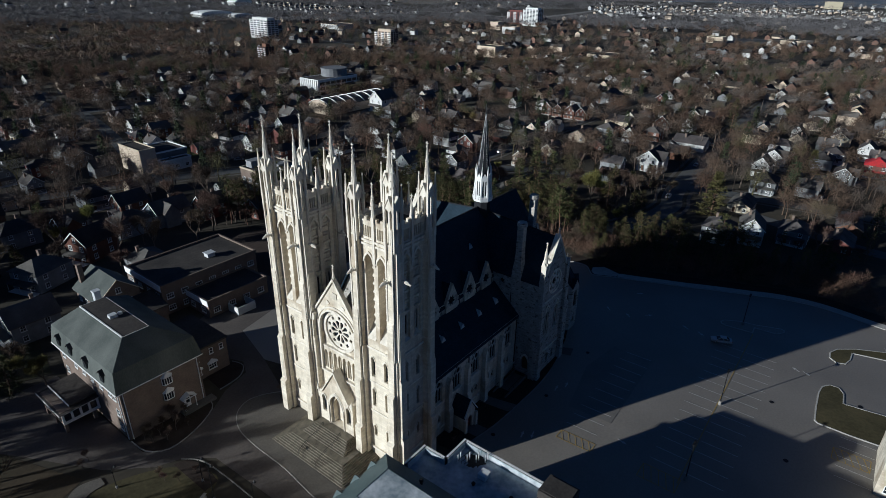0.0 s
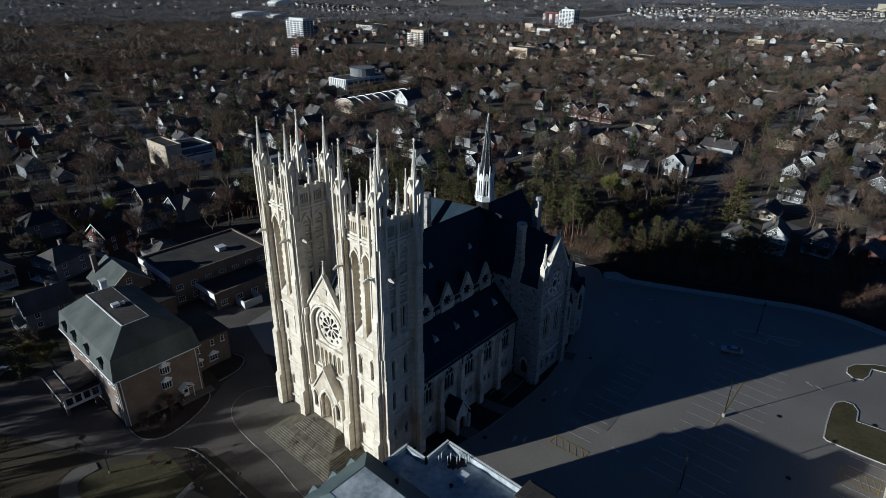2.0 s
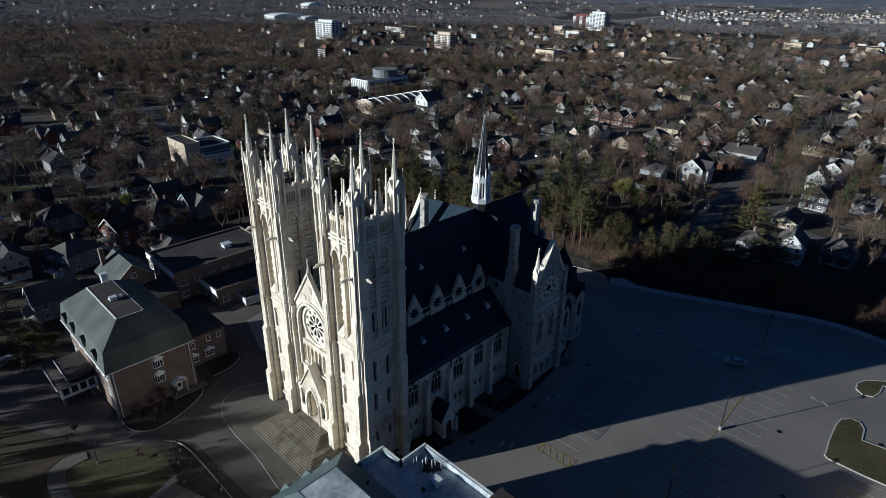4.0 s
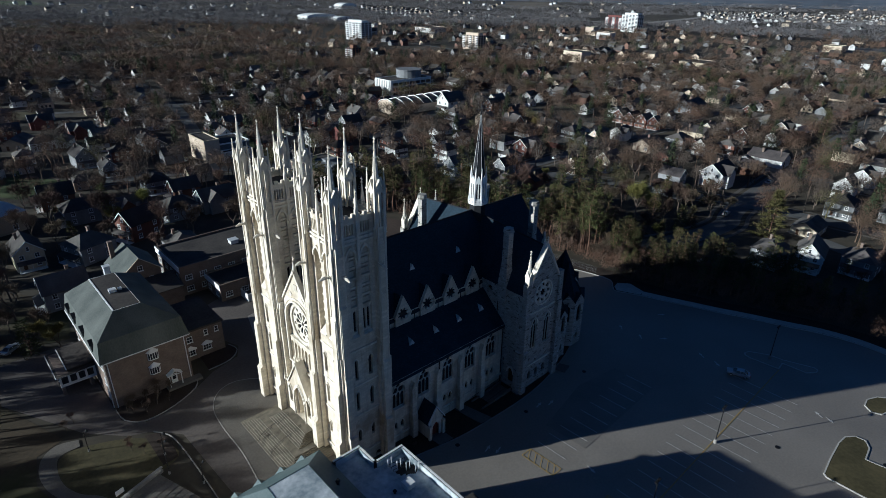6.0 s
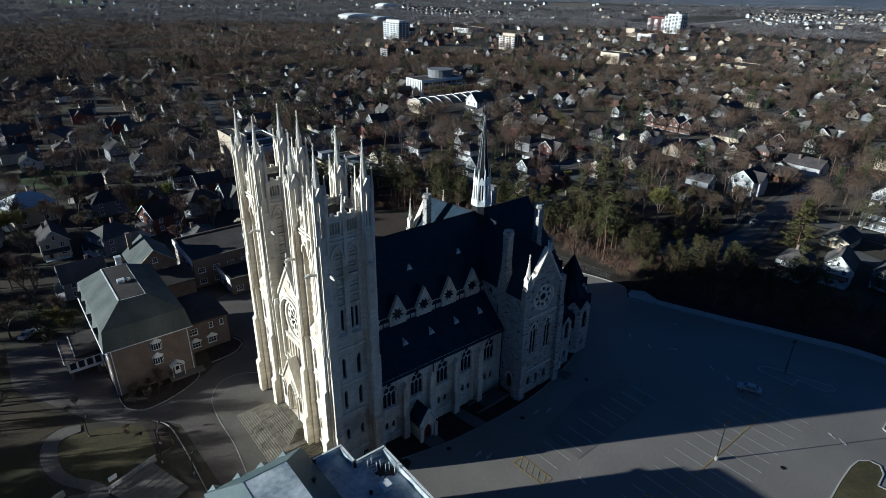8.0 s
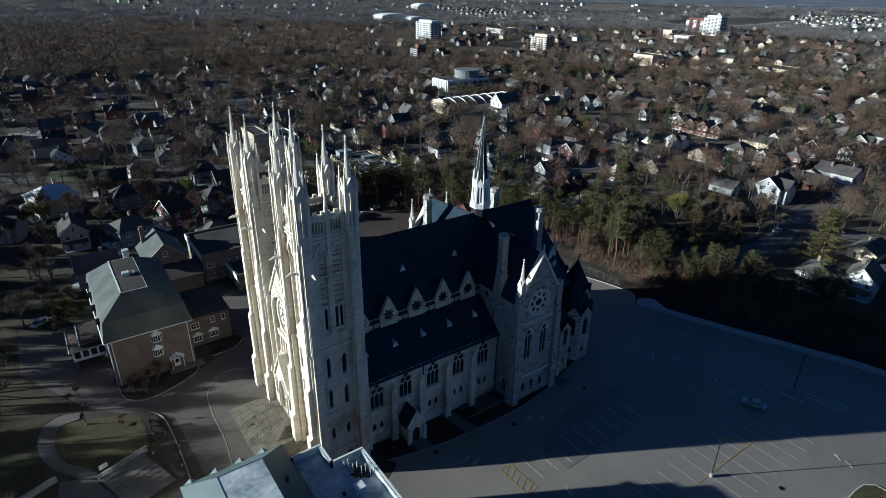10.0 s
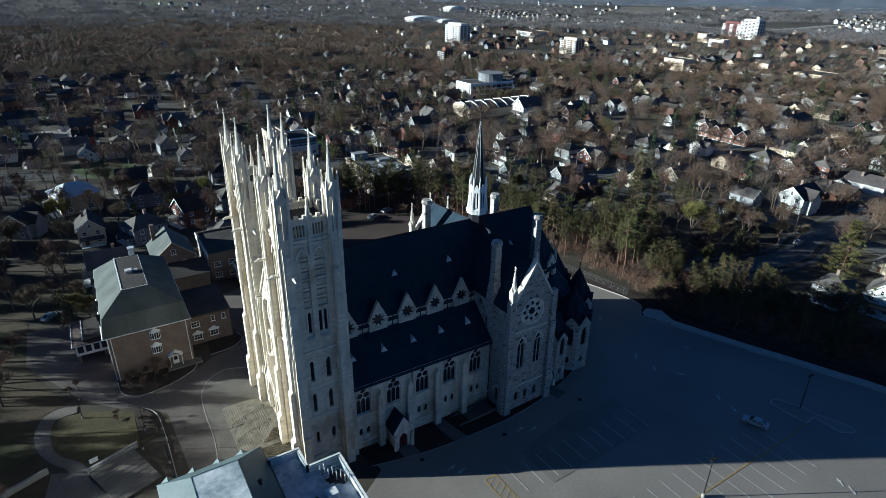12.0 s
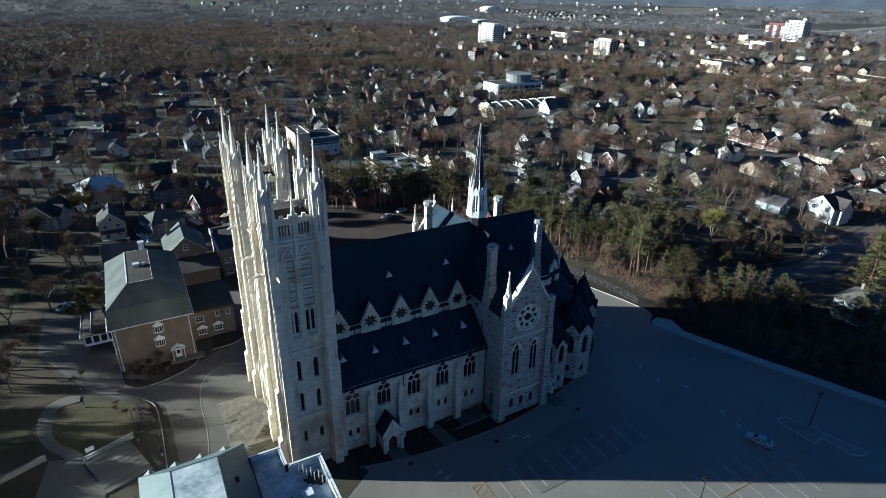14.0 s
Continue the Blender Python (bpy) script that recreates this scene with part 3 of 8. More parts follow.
prism(bm, Matrix.Translation((24.9, 72.4, 0)) @ Matrix.Rotation(math.atan2(0.3, 1.0), 4, "Z"), [(-0.7, -0.06), (0.7, -0.06), (0.7, 0.06), (-0.7, 0.06)], 0.6, 1.5)
part("panel", bm, WHITE, board)

# ---- the church ----
AX = 66.5                                   # the y of its axis
church = thing("church", (80, AX, -1.6), "twin-towered pale limestone gothic church with steep blue slate roofs", "church")


def glass(parent, M, outline, w=-0.45):
    bm = B()
    prism(bm, M, outline, w - 0.06, w)
    return part("pane", bm, GLASS, parent)


def hood(bm, M, c, v0, w, h, t=0.16, d=0.14):
    """A raised moulding round the head of a lancet."""
    outer, inner = lancet(c, v0, w + 2 * t, h + t * 1.5), lancet(c, v0 - 0.05, w + 0.02, h + 0.05)
    k = min(len(outer), len(inner))
    for i in range(2, k - 1):
        a, b, cc, dd = outer[i], outer[(i + 1) % k], inner[(i + 1) % k], inner[i]
        prism(bm, M, [a, b, cc, dd], 0.0, d)


def traceried(parent, M, c, v0, w, h, lights=3, w0=-0.32, w1=-0.12):
    """Stone tracery with lights and a rosette; then the pane behind it."""
    out = lancet(c, v0, w, h, 6)
    lw = (w - 0.075 * (lights + 1)) / lights
    holes = []
    spring = v0 + h - w * 0.866
    for i in range(lights):
        cx = c - w / 2 + 0.075 + lw / 2 + i * (lw + 0.075)
        hh = spring - v0 + (0.15 if lights == 3 and i == 1 else 0.05 if lights == 3 else 0.25)
        holes.append(lancet(cx, v0 + 0.10, lw, hh - 0.2, 3))
    if lights == 3:
        holes += [petals(c + q * w * 0.232, spring + w * 0.2, w * 0.222, 5, 0.06, 4) for q in (-1, 1)] + [petals(c, spring + w * 0.57, w * 0.2, 5, 0.06, 4)]
    else:
        holes.append(petals(c, v0 + h - w * 0.54, w * 0.36, 6, 0.12, 4))
    bm = B()
    plate(bm, M, out, holes, w0, w1)
    ob = part("window", bm, TRIM, parent)
    glass(ob if parent == church else parent, M, lancet(c, v0 + 0.02, w - 0.04, h - 0.04, 6), w0 - 0.05)
    return ob


def spirelet(bm, cx, cy, z0, z1, r, knobs=True):
    """A thin stone spire with a cross finial."""
    taper(bm, cx, cy, z0, z1 - 0.9, r, 0.07, 8)
    if knobs and z1 - z0 > 4:                                # crockets up four edges
        for k in range(6):
            f = (k + 0.7) / 6.6
            z, q = z0 + (z1 - 0.9 - z0) * f, r + (0.07 - r) * f
            for dx, dy in ((1, 0), (-1, 0), (0, 1), (0, -1)):
                taper(bm, cx + dx * (q + 0.03), cy + dy * (q + 0.03), z - 0.1, z + 0.12, 0.03, 0.075, 4)
    taper(bm, cx, cy, z1 - 1.0, z1 - 0.75, 0.07, 0.2, 6)
    taper(bm, cx, cy, z1 - 0.75, z1 - 0.55, 0.2, 0.06, 6)
    box(bm, cx - 0.05, cx + 0.05, cy - 0.05, cy + 0.05, z1 - 0.6, z1)
    box(bm, cx - 0.05, cx + 0.05, cy - 0.26, cy + 0.26, z1 - 0.34, z1 - 0.22)


def gablet(bm, M, c, v0, w, h, w0, w1):
    prism(bm, M, [(c - w / 2, v0), (c + w / 2, v0), (c, v0 + h)], w0, w1)


def pinnacle(parent, cx, cy, z0, z1, s):
    """A corner pinnacle of a tower: panelled shaft, four gables, corner spikes and a tall spire."""
    bm = B()
    zs = z0 + (z1 - z0) * 0.43
    box(bm, cx - s * 0.6, cx + s * 0.6, cy - s * 0.6, cy + s * 0.6, z0, zs)
    for M, c in ((wall_west(cx - s), cy), (wall_east(cx + s), cy), (wall_south(cy - s), cx), (wall_north(cy + s), cx)):
        plate(bm, M, [(c - s, z0), (c + s, z0), (c + s, zs - 0.4), (c, zs + 1.5), (c - s, zs - 0.4)],
              [lancet(c - s * 0.42, z0 + 0.3, s * 0.52, zs - z0 - 0.5, 3), lancet(c + s * 0.42, z0 + 0.3, s * 0.52, zs - z0 - 0.5, 3)], -0.2, 0.0)
        prism(bm, M, [(c - s - 0.12, zs - 0.5), (c - s - 0.12, zs - 0.25), (c, zs + 1.85), (c, zs + 1.5)], -0.3, 0.14)
        prism(bm, M, [(c + s + 0.12, zs - 0.5), (c + s + 0.12, zs - 0.25), (c, zs + 1.85), (c, zs + 1.5)], -0.3, 0.14)
    for sx in (-1, 1):
        for sy in (-1, 1):
            x, y = cx + sx * s * 0.95, cy + sy * s * 0.95
            box(bm, x - 0.17, x + 0.17, y - 0.17, y + 0.17, z0 - 0.8, zs + 0.3)
            taper(bm, x, y, zs + 0.3, zs + 3.3, 0.25, 0.04, 4)
            taper(bm, x, y, zs + 3.1, zs + 3.45, 0.13, 0.1, 5)
            taper(bm, x, y, zs + 0.2, zs + 0.45, 0.34, 0.34, 4)
    spirelet(bm, cx, cy, zs - 0.2, z1, s * 0.78)
    return part("pinnacle", bm, TRIM, parent)


def build_tower(cy):
    cx, h = 60.5, 3.9
    bm = B()
    box(bm, cx - h + 2.25, cx + h - 0.9, cy - h + 0.9, cy + h - 0.9, -1.6, 45.6)        # the core, in a browner, darker stone than the walls
    tower = part("tower", bm, BROWN_STONE, church)
    faces = ((wall_west(cx - h), cy, "w"), (wall_south(cy - h), cx, "s"), (wall_north(cy + h), cx, "n"), (wall_east(cx + h), cy, "e"))
    for M, c, side in faces:
        bell0 = 25.6 if side == "w" else 26.2
        holes = []
        for s in (-1, 1):
            holes.append(lancet(c + s * 1.32, bell0, 1.75, 15.6, 6))
            if side in "ws":
                holes += [lancet(c + s * 1.45, 17.9, 0.85, 4.1, 4), lancet(c + s * 1.45, 11.6, 0.75, 3.9, 4), lancet(c + s * 1.45, 4.9, 0.7, 2.5, 4)]
        bm = B()
        plate(bm, M, rect(c - h + 0.01, c + h - 0.01, -1.6, 42.6), holes, -2.2 if side == "w" else -0.85, 0.0)
        part("wall", bm, LIME, tower)
        # hoods, strings and the sloped sills of the bell openings
        bm = B()
        for s in (-1, 1):
            hood(bm, M, c + s * 1.32, bell0, 1.75, 15.6, 0.28, 0.22)
            if side in "ws":
                for v0, w, hh in ((17.9, 0.85, 4.1), (11.6, 0.75, 3.9), (4.9, 0.7, 2.5)):
                    hood(bm, M, c + s * 1.45, v0, w, hh, 0.16, 0.12)
            lc, rise, dp = c + s * 1.32, 3.4 if side == "w" else 0.5, 2.14 if side == "w" else 0.84
            P = [M @ Vector(q) for q in ((lc - 0.87, bell0, -dp), (lc + 0.87, bell0, -dp), (lc + 0.87, bell0, 0.2), (lc - 0.87, bell0, 0.2), (lc - 0.87, bell0 + rise, -dp), (lc + 0.87, bell0 + rise, -dp))]
            solid(bm, P, [(0, 1, 2, 3), (0, 1, 5, 4), (3, 2, 5, 4), (0, 3, 4), (1, 2, 5)])
        for z, d in ((23.6, 0.16), (10.4, 0.14), (2.0, 0.3), (42.6, 0.26), (43.3, 0.34), (16.6, 0.1)):
            prism(bm, M, rect(c - 2.85, c + 2.85, z, z + 0.34), -0.02, d)
        bits("moulding", bm, TRIM, tower)
        # louvres in the bell openings
        for s in (-1, 1):
            bm = B()
            lc = c + s * 1.32
            if side == "w":
                for k in range(3):
                    prism(bm, M, rect(lc - 0.68 + 0.58 * k, lc - 0.48 + 0.58 * k, bell0, bell0 + 14), -2.19, -1.9)
                prism(bm, M, rect(lc - 0.87, lc + 0.87, bell0, bell0 + 15.0), -2.24, -2.15)
                part("louvre", bm, LOUVRE, tower)
                for k in range(8):                       # toothed stones up the jamb
                    bm = B()
                    z = bell0 + 3.2 + 1.42 * k
                    P = [M @ Vector(q) for q in ((lc - 0.87, z, -0.6), (lc - 0.87, z + 0.8, -0.6), (lc - 0.42, z + 0.25, -0.5), (lc - 0.87, z, -0.03), (lc - 0.87, z + 0.8, -0.03), (lc - 0.50, z + 0.2, -0.03))]
                    solid(bm, P, [(0, 1, 2), (3, 4, 5), (0, 1, 4, 3), (1, 2, 5, 4), (2, 0, 3, 5)])
                    part("jamb_stone", bm, TRIM, tower)
            else:
                for k in range(6):
                    z = bell0 + 5.0 + 1.72 * k
                    d0 = -0.25 if k % 3 else -0.02
                    prism(bm, M, [(lc - 0.86, z), (lc + 0.86, z), (lc + 0.86, z + 1.5), (lc - 0.86, z + 1.5)], -0.84, -0.5)
                    for j in range(4):
                        prism(bm, M, [(lc - 0.86 + 0.43 * j, z + 0.25), (lc - 0.645 + 0.43 * j, z), (lc - 0.43 + 0.43 * j, z + 0.25)], -0.7, d0)
                    prism(bm, M, rect(lc - 0.86, lc + 0.86, z + 0.25, z + 0.55), -0.7, d0)
                part("louvre", bm, LIME, tower)
                bm = B()
                plate(bm, M, rect(lc - 0.87, lc + 0.87, bell0 + 0.2, bell0 + 5.0), [lancet(lc + q * 0.42, bell0 + 0.7, 0.56, 3.9, 4) for q in (-1, 1)], -0.75, -0.45)
                win = part("window", bm, TRIM, tower)
                glass(tower, M, rect(lc - 0.8, lc + 0.8, bell0 + 0.6, bell0 + 4.7), -0.78)
            if side in "ws":
                for v0, w, hh in ((17.9, 0.85, 4.1), (11.6, 0.75, 3.9), (4.9, 0.7, 2.5)):
                    glass(tower, M, lancet(c + s * 1.45, v0 + 0.02, w - 0.03, hh - 0.03, 4), -0.5)
        # open parapet with two groups of slits, and battlements
        bm = B()
        hs = []
        for s in (-1, 1):
            hs += [lancet(c + s * 1.45 + q * 0.56, 44.0, 0.30, 1.9, 3) for q in (-1.2, -0.4, 0.4, 1.2)]
        plate(bm, M, rect(c - h + 0.3, c + h - 0.3, 42.9, 46.7), hs, -0.45, 0.06)
        for k in range(5):
            for s in (-1, 1):
                u = c + s * (0.42 + 0.62 * k)
                if k % 2 == 0:
                    prism(bm, M, rect(u - 0.27, u + 0.27, 46.7, 47.25), -0.4, 0.1)
        prism(bm, M, rect(c - h + 0.5, c + h - 0.5, 46.55, 46.75), -0.5, 0.14)
        part("parapet", bm, LIME, tower)
        # slim shaft with a finial between the groups
        bm = B()
        f = M @ Vector((c, 0, 0.12))
        box(bm, f.x - 0.24, f.x + 0.24, f.y - 0.24, f.y + 0.24, 40.0, 47.6)
        taper(bm, f.x, f.y, 39.2, 40.0, 0.06, 0.33, 4)
        spirelet(bm, f.x, f.y, 47.6, 51.0, 0.34)
        part("finial", bm, TRIM, tower)
    # roof between the parapets
    bm = B()
    box(bm, cx - h + 0.5, cx + h - 0.5, cy - h + 0.5, cy + h - 0.5, 45.2, 45.65)
    part("tower_roof", bm, TARROOF, tower)
    # corner buttresses, stepping in as they rise, then the pinnacles
    for sx in (-1, 1):
        for sy in (-1, 1):
            bm = B()
            x, y = cx + sx * (h - 0.1), cy + sy * (h - 0.1)
            for z0, z1, s in ((-1.7, 10, 1.02), (10, 24, 0.96), (24, 44, 0.9)):
                box(bm, x - s, x + s, y - s, y + s, z0, z1)
            bits("corner_pier", bm, LIME, tower)
            for dx, dy in ((sx, 0), (0, sy)):
                bm = B()
                for z0, z1, d, w in ((-1.7, 7.0, 2.25, 0.72), (7.0, 17.0, 1.75, 0.66), (17.0, 31.0, 1.35, 0.6), (31, 41.5, 1.1, 0.5)) if dx < 0 else ((-1.7, 8.0, 1.9, 0.72), (8.0, 20.0, 1.6, 0.66), (20.0, 33.0, 1.36, 0.6), (33, 41.5, 1.15, 0.5)):
                    if dx:
                        M, c = (wall_west(x) if dx < 0 else wall_east(x)), y
                    else:
                        M, c = (wall_south(y) if dy < 0 else wall_north(y)), x
                    prism(bm, M, rect(c - w, c + w, z0, z1), 0.5, d)
                    P = [M @ Vector(q) for q in ((c - w, z1, 0.5), (c + w, z1, 0.5), (c + w, z1, d), (c - w, z1, d), (c - w, z1 + 1.5, 0.5), (c + w, z1 + 1.5, 0.5))]
                    solid(bm, P, [(0, 1, 2, 3), (0, 1, 5, 4), (3, 2, 5, 4), (0, 3, 4), (1, 2, 5)])
                bits("buttress", bm, LIME, tower)
                for off in (-0.62, 0.62):                 # thin shafts up the upper stage
                    M, c = ((wall_west(x), y) if dx < 0 else (wall_east(x), y)) if dx else ((wall_south(y), x) if dy < 0 else (wall_north(y), x))
                    bm = B()
                    prism(bm, M, rect(c + off - 0.12, c + off + 0.12, 24, 47), 0.8, 1.22)
                    part("shaft", bm, TRIM, tower)
            pinnacle(tower, cx + sx * 3.83, cy + sy * 3.83, 44.0, 58.0, 0.92)
    # gargoyles
    for x, y, dx, dy in ((cx - 4.8, cy - 3.4, -1, 0), (cx - 4.8, cy + 3.4, -1, 0), (cx - 3.4, cy - 4.8, 0, -1), (cx + 3.4, cy - 4.8, 0, -1)):
        bm = B()
        rod(bm, (x, y, 38.2), (x + 1.1 * dx, y + 1.1 * dy, 38.35), 0.3, 0.22, 6)
        rod(bm, (x + 1.0 * dx, y + 1.0 * dy, 38.35), (x + 1.9 * dx, y + 1.9 * dy, 38.1), 0.34, 0.12, 6)
        for q in (-1, 1):
            rod(bm, (x + 0.7 * dx, y + 0.7 * dy, 38.3), (x + 0.4 * dx + q * 0.55 * dy, y + 0.4 * dy + q * 0.55 * dx, 38.8), 0.16, 0.04, 4)
        part("gargoyle", bm, TRIM, tower)
    return tower


tower_s = build_tower(56.05)
tower_n = copy_thing(tower_s, pose(0, 20.9, 0))

# west front between the towers
bm = B()
FX = 57.0
out = [(61.0, -0.5), (72.0, -0.5), (72.0, 25.6), (AX, 33.2), (61.0, 25.6)]
niche = [(AX - 4.3, 13.4), (AX + 4.3, 13.4)] + [(AX + 4.3 * math.cos(math.pi * k / 18), 22.6 + 4.3 * math.sin(math.pi * k / 18)) for k in range(19)]
plate(bm, wall_west(FX), out, [niche], -0.6, 0.0)
plate(bm, wall_west(FX), rect(AX - 5.2, AX + 5.2, 12.8, 27.6), [ring(AX, 22.6, 3.75, 28)], -1.2, -0.6)
front = part("west_front", bm, LIME, church)
bm = B()
plate(bm, wall_west(FX), ring(AX, 22.6, 4.0, 28), [ring(AX, 22.6, 3.45, 28)], -1.0, -0.4)
part("rose_frame", bm, TRIM, front)
bm = B()
hs = [ring(AX, 22.6, 0.42, 10)]
for k in range(10):
    a = 2 * math.pi * k / 10
    ca, sa = math.cos(a), math.sin(a)
    pet = [(0.65, -0.10), (1.85, -0.42), (2.15, -0.25), (2.22, 0), (2.15, 0.25), (1.85, 0.42), (0.65, 0.10)]
    hs.append([(AX + p * ca - q * sa, 22.6 + p * sa + q * ca) for p, q in pet])
    a += math.pi / 10
    hs.append(petals(AX + 2.78 * math.cos(a), 22.6 + 2.78 * math.sin(a), 0.42, 4, 0.35, 4, a))
plate(bm, wall_west(FX), ring(AX, 22.6, 3.5, 28), hs, -0.95, -0.7)
part("rose_window", bm, TRIM, front)
bm = B()
prism(bm, wall_west(FX), ring(AX, 22.6, 3.45, 28), -1.15, -1.07)
part("pane", bm, GLASS, front)
bm = B()
for r0, d in ((4.6, 0.3), (5.2, 0.16)):                     # orders of the great arch over the rose
    for k in range(24):
        a, b = math.pi * k / 24, math.pi * (k + 1) / 24
        prism(bm, wall_west(FX), [(AX + r * math.cos(t), 22.6 + r * math.sin(t) * 1.02) for r, t in ((r0 - 0.32, a), (r0, a), (r0, b), (r0 - 0.32, b))], -0.02, d)
    for s in (-1, 1):
        prism(bm, wall_west(FX), rect(AX + s * (r0 - 0.16) - 0.16, AX + s * (r0 - 0.16) + 0.16, 13.45, 22.6), -0.02, d)
for s in (-1, 1):                                        # coping of the gable
    prism(bm, wall_west(FX), [(AX + s * 5.55, 25.3), (AX + s * 5.55, 25.8), (AX, 33.7), (AX, 33.1)], -0.5, 0.3)
    prism(bm, wall_west(FX), rect(AX + s * 5.3 - 0.4, AX + s * 5.3 + 0.4, 24.0, 25.3), -0.3, 0.9)
prism(bm, wall_west(FX), rect(AX - 4.25, AX + 4.25, 18.4, 18.7), -0.6, -0.1)
prism(bm, wall_west(FX), rect(AX - 5.4, AX + 5.4, 13.1, 13.4), -0.02, 0.3)
prism(bm, wall_west(FX), petals(AX, 30.2, 0.75, 4, 0.3), -0.02, 0.14)
for s in (-1, 1):
    prism(bm, wall_west(FX), petals(AX + s * 1.9, 28.3, 0.5, 3, 0.3), -0.02, 0.12)
bits("moulding", bm, TRIM, front)
bm = B()
spirelet(bm, FX + 0.1, AX, 33.2, 36.2, 0.36)
part("finial", bm, TRIM, front)
# row of niches below the rose
bm = B()
plate(bm, wall_west(FX), rect(AX - 4.28, AX + 4.28, 13.42, 18.38), [lancet(AX - 3.6 + 1.2 * k, 13.9, 0.88, 3.9, 4) for k in range(7)], -0.6, -0.15)
part("arcade", bm, LIME, front)
for k in range(7):                                        # slim carved shafts in the niches
    y = AX - 3.6 + 1.2 * k
    bm = B()
    taper(bm, FX + 0.42, y, 13.9, 16.2, 0.26, 0.2, 6)
    taper(bm, FX + 0.42, y, 16.2, 16.8, 0.18, 0.1, 6)
    part("carved_shaft", bm, BROWN_STONE, front)
# portal
PX = 55.5
bm = B()
plate(bm, wall_west(PX), [(62.2, 0.5), (70.8, 0.5), (70.8, 9.4), (69.7, 9.6), (AX, 15.0), (63.3, 9.6), (62.2, 9.4)],
      [lancet(AX, 2.7, 3.3, 7.2, 6), lancet(AX + 3.2, 4.8, 1.1, 4.0, 4), lancet(AX - 3.2, 4.8, 1.1, 4.0, 4)], -0.5, 0.0)
plate(bm, wall_west(PX + 0.5), [(62.2, 0.5), (70.8, 0.5), (70.8, 9.3), (62.2, 9.3)], [lancet(AX, 2.7, 2.7, 6.2, 6)], -1.4, 0.0)
portal = part("portal", bm, LIME, church)
bm = B()
for s in (-1, 1):
    solid(bm, [(PX - 0.3, AX, 15.4), (PX - 0.3, AX + s * 3.6, 9.6), (FX, AX + s * 3.6, 9.6), (FX, AX, 15.4), (PX - 0.3, AX, 14.9), (PX - 0.3, AX + s * 3.6, 9.2), (FX, AX + s * 3.6, 9.2), (FX, AX, 14.9)],
          [(0, 1, 2, 3), (4, 5, 6, 7), (0, 1, 5, 4), (1, 2, 6, 5), (2, 3, 7, 6), (3, 0, 4, 7)])
    box(bm, PX - 0.2, FX, AX + s * 3.95 - 0.5, AX + s * 3.95 + 0.5, 9.35, 9.7)
part("portal_roof", bm, TRIM, portal)
bm = B()
for r, d in ((0.0, 0.2), (0.28, 0.1)):
    hood(bm, wall_west(PX), AX, 2.7, 3.3 + 2 * r, 7.2 + r, 0.26, d)
for s in (-1, 1):
    hood(bm, wall_west(PX), AX + s * 3.2, 4.8, 1.1, 4.0, 0.2, 0.15)
    for k in range(3):
        taper(bm, PX - 0.1 + 0.35 * k, AX + s * (1.95 - 0.18 * k), 2.7, 7.4, 0.14, 0.14, 6)
    taper(bm, PX - 0.2, AX + s * 4.4, 9.5, 11.0, 0.3, 0.04, 4)
bits("moulding", bm, TRIM, portal)
bm = B()
spirelet(bm, PX, AX, 15.4, 17.0, 0.26)
part("finial", bm, TRIM, portal)
bm = B()
prism(bm, wall_west(PX + 1.5), lancet(AX, 2.7, 2.7, 6.2, 6), -0.2, -0.05)
part("door", bm, WOOD, portal, "brown oak double door in the pointed portal")
for s in (-1, 1):
    bm = B()
    prism(bm, wall_west(PX + 0.5), lancet(AX + s * 3.2, 4.8, 1.0, 3.9, 4), 0.02, 0.08)
    part("pane", bm, GLASS, portal)

# front steps: two flights with a landing, wrapped round at the ends
steps = thing("front_steps", (52, AX, 0), "broad weathered stone steps up to the church portal", "stair")
for k in range(8):
    bm = B()
    g = 0.38 * k
    box(bm, 47.4 + g, 57.2, 57.0 + g, 76.0 - g, 0.0 if k == 0 else 0.17 * k - 0.02, 0.17 * (k + 1))
    part("step", bm, STEP, steps)
for k in range(7):
    bm = B()
    g = 0.36 * k
    box(bm, 51.6 + g, 57.1, 61.0 + g * 0.6, 72.0 - g * 0.6, 1.36 + 0.19 * k - 0.02, 1.36 + 0.19 * (k + 1))
    part("step", bm, STEP, steps)
for y in (64.2, 68.8):
    bm = B()
    for x, z in ((47.8, 0.2), (50.4, 1.4), (51.8, 1.5), (54.0, 2.6)):
        rod(bm, (x, y, z), (x, y, z + 1.0), 0.035)
    rod(bm, (47.8, y, 1.2), (50.4, y, 2.4), 0.04), rod(bm, (50.4, y, 2.4), (51.8, y, 2.5), 0.04), rod(bm, (51.8, y, 2.5), (54.0, y, 3.6), 0.04)
    rod(bm, (47.8, y, 0.7), (50.4, y, 1.9), 0.03), rod(bm, (51.8, y, 2.0), (54.0, y, 3.1), 0.03)
    part("handrail", bm, IRON, steps, "black iron handrail")

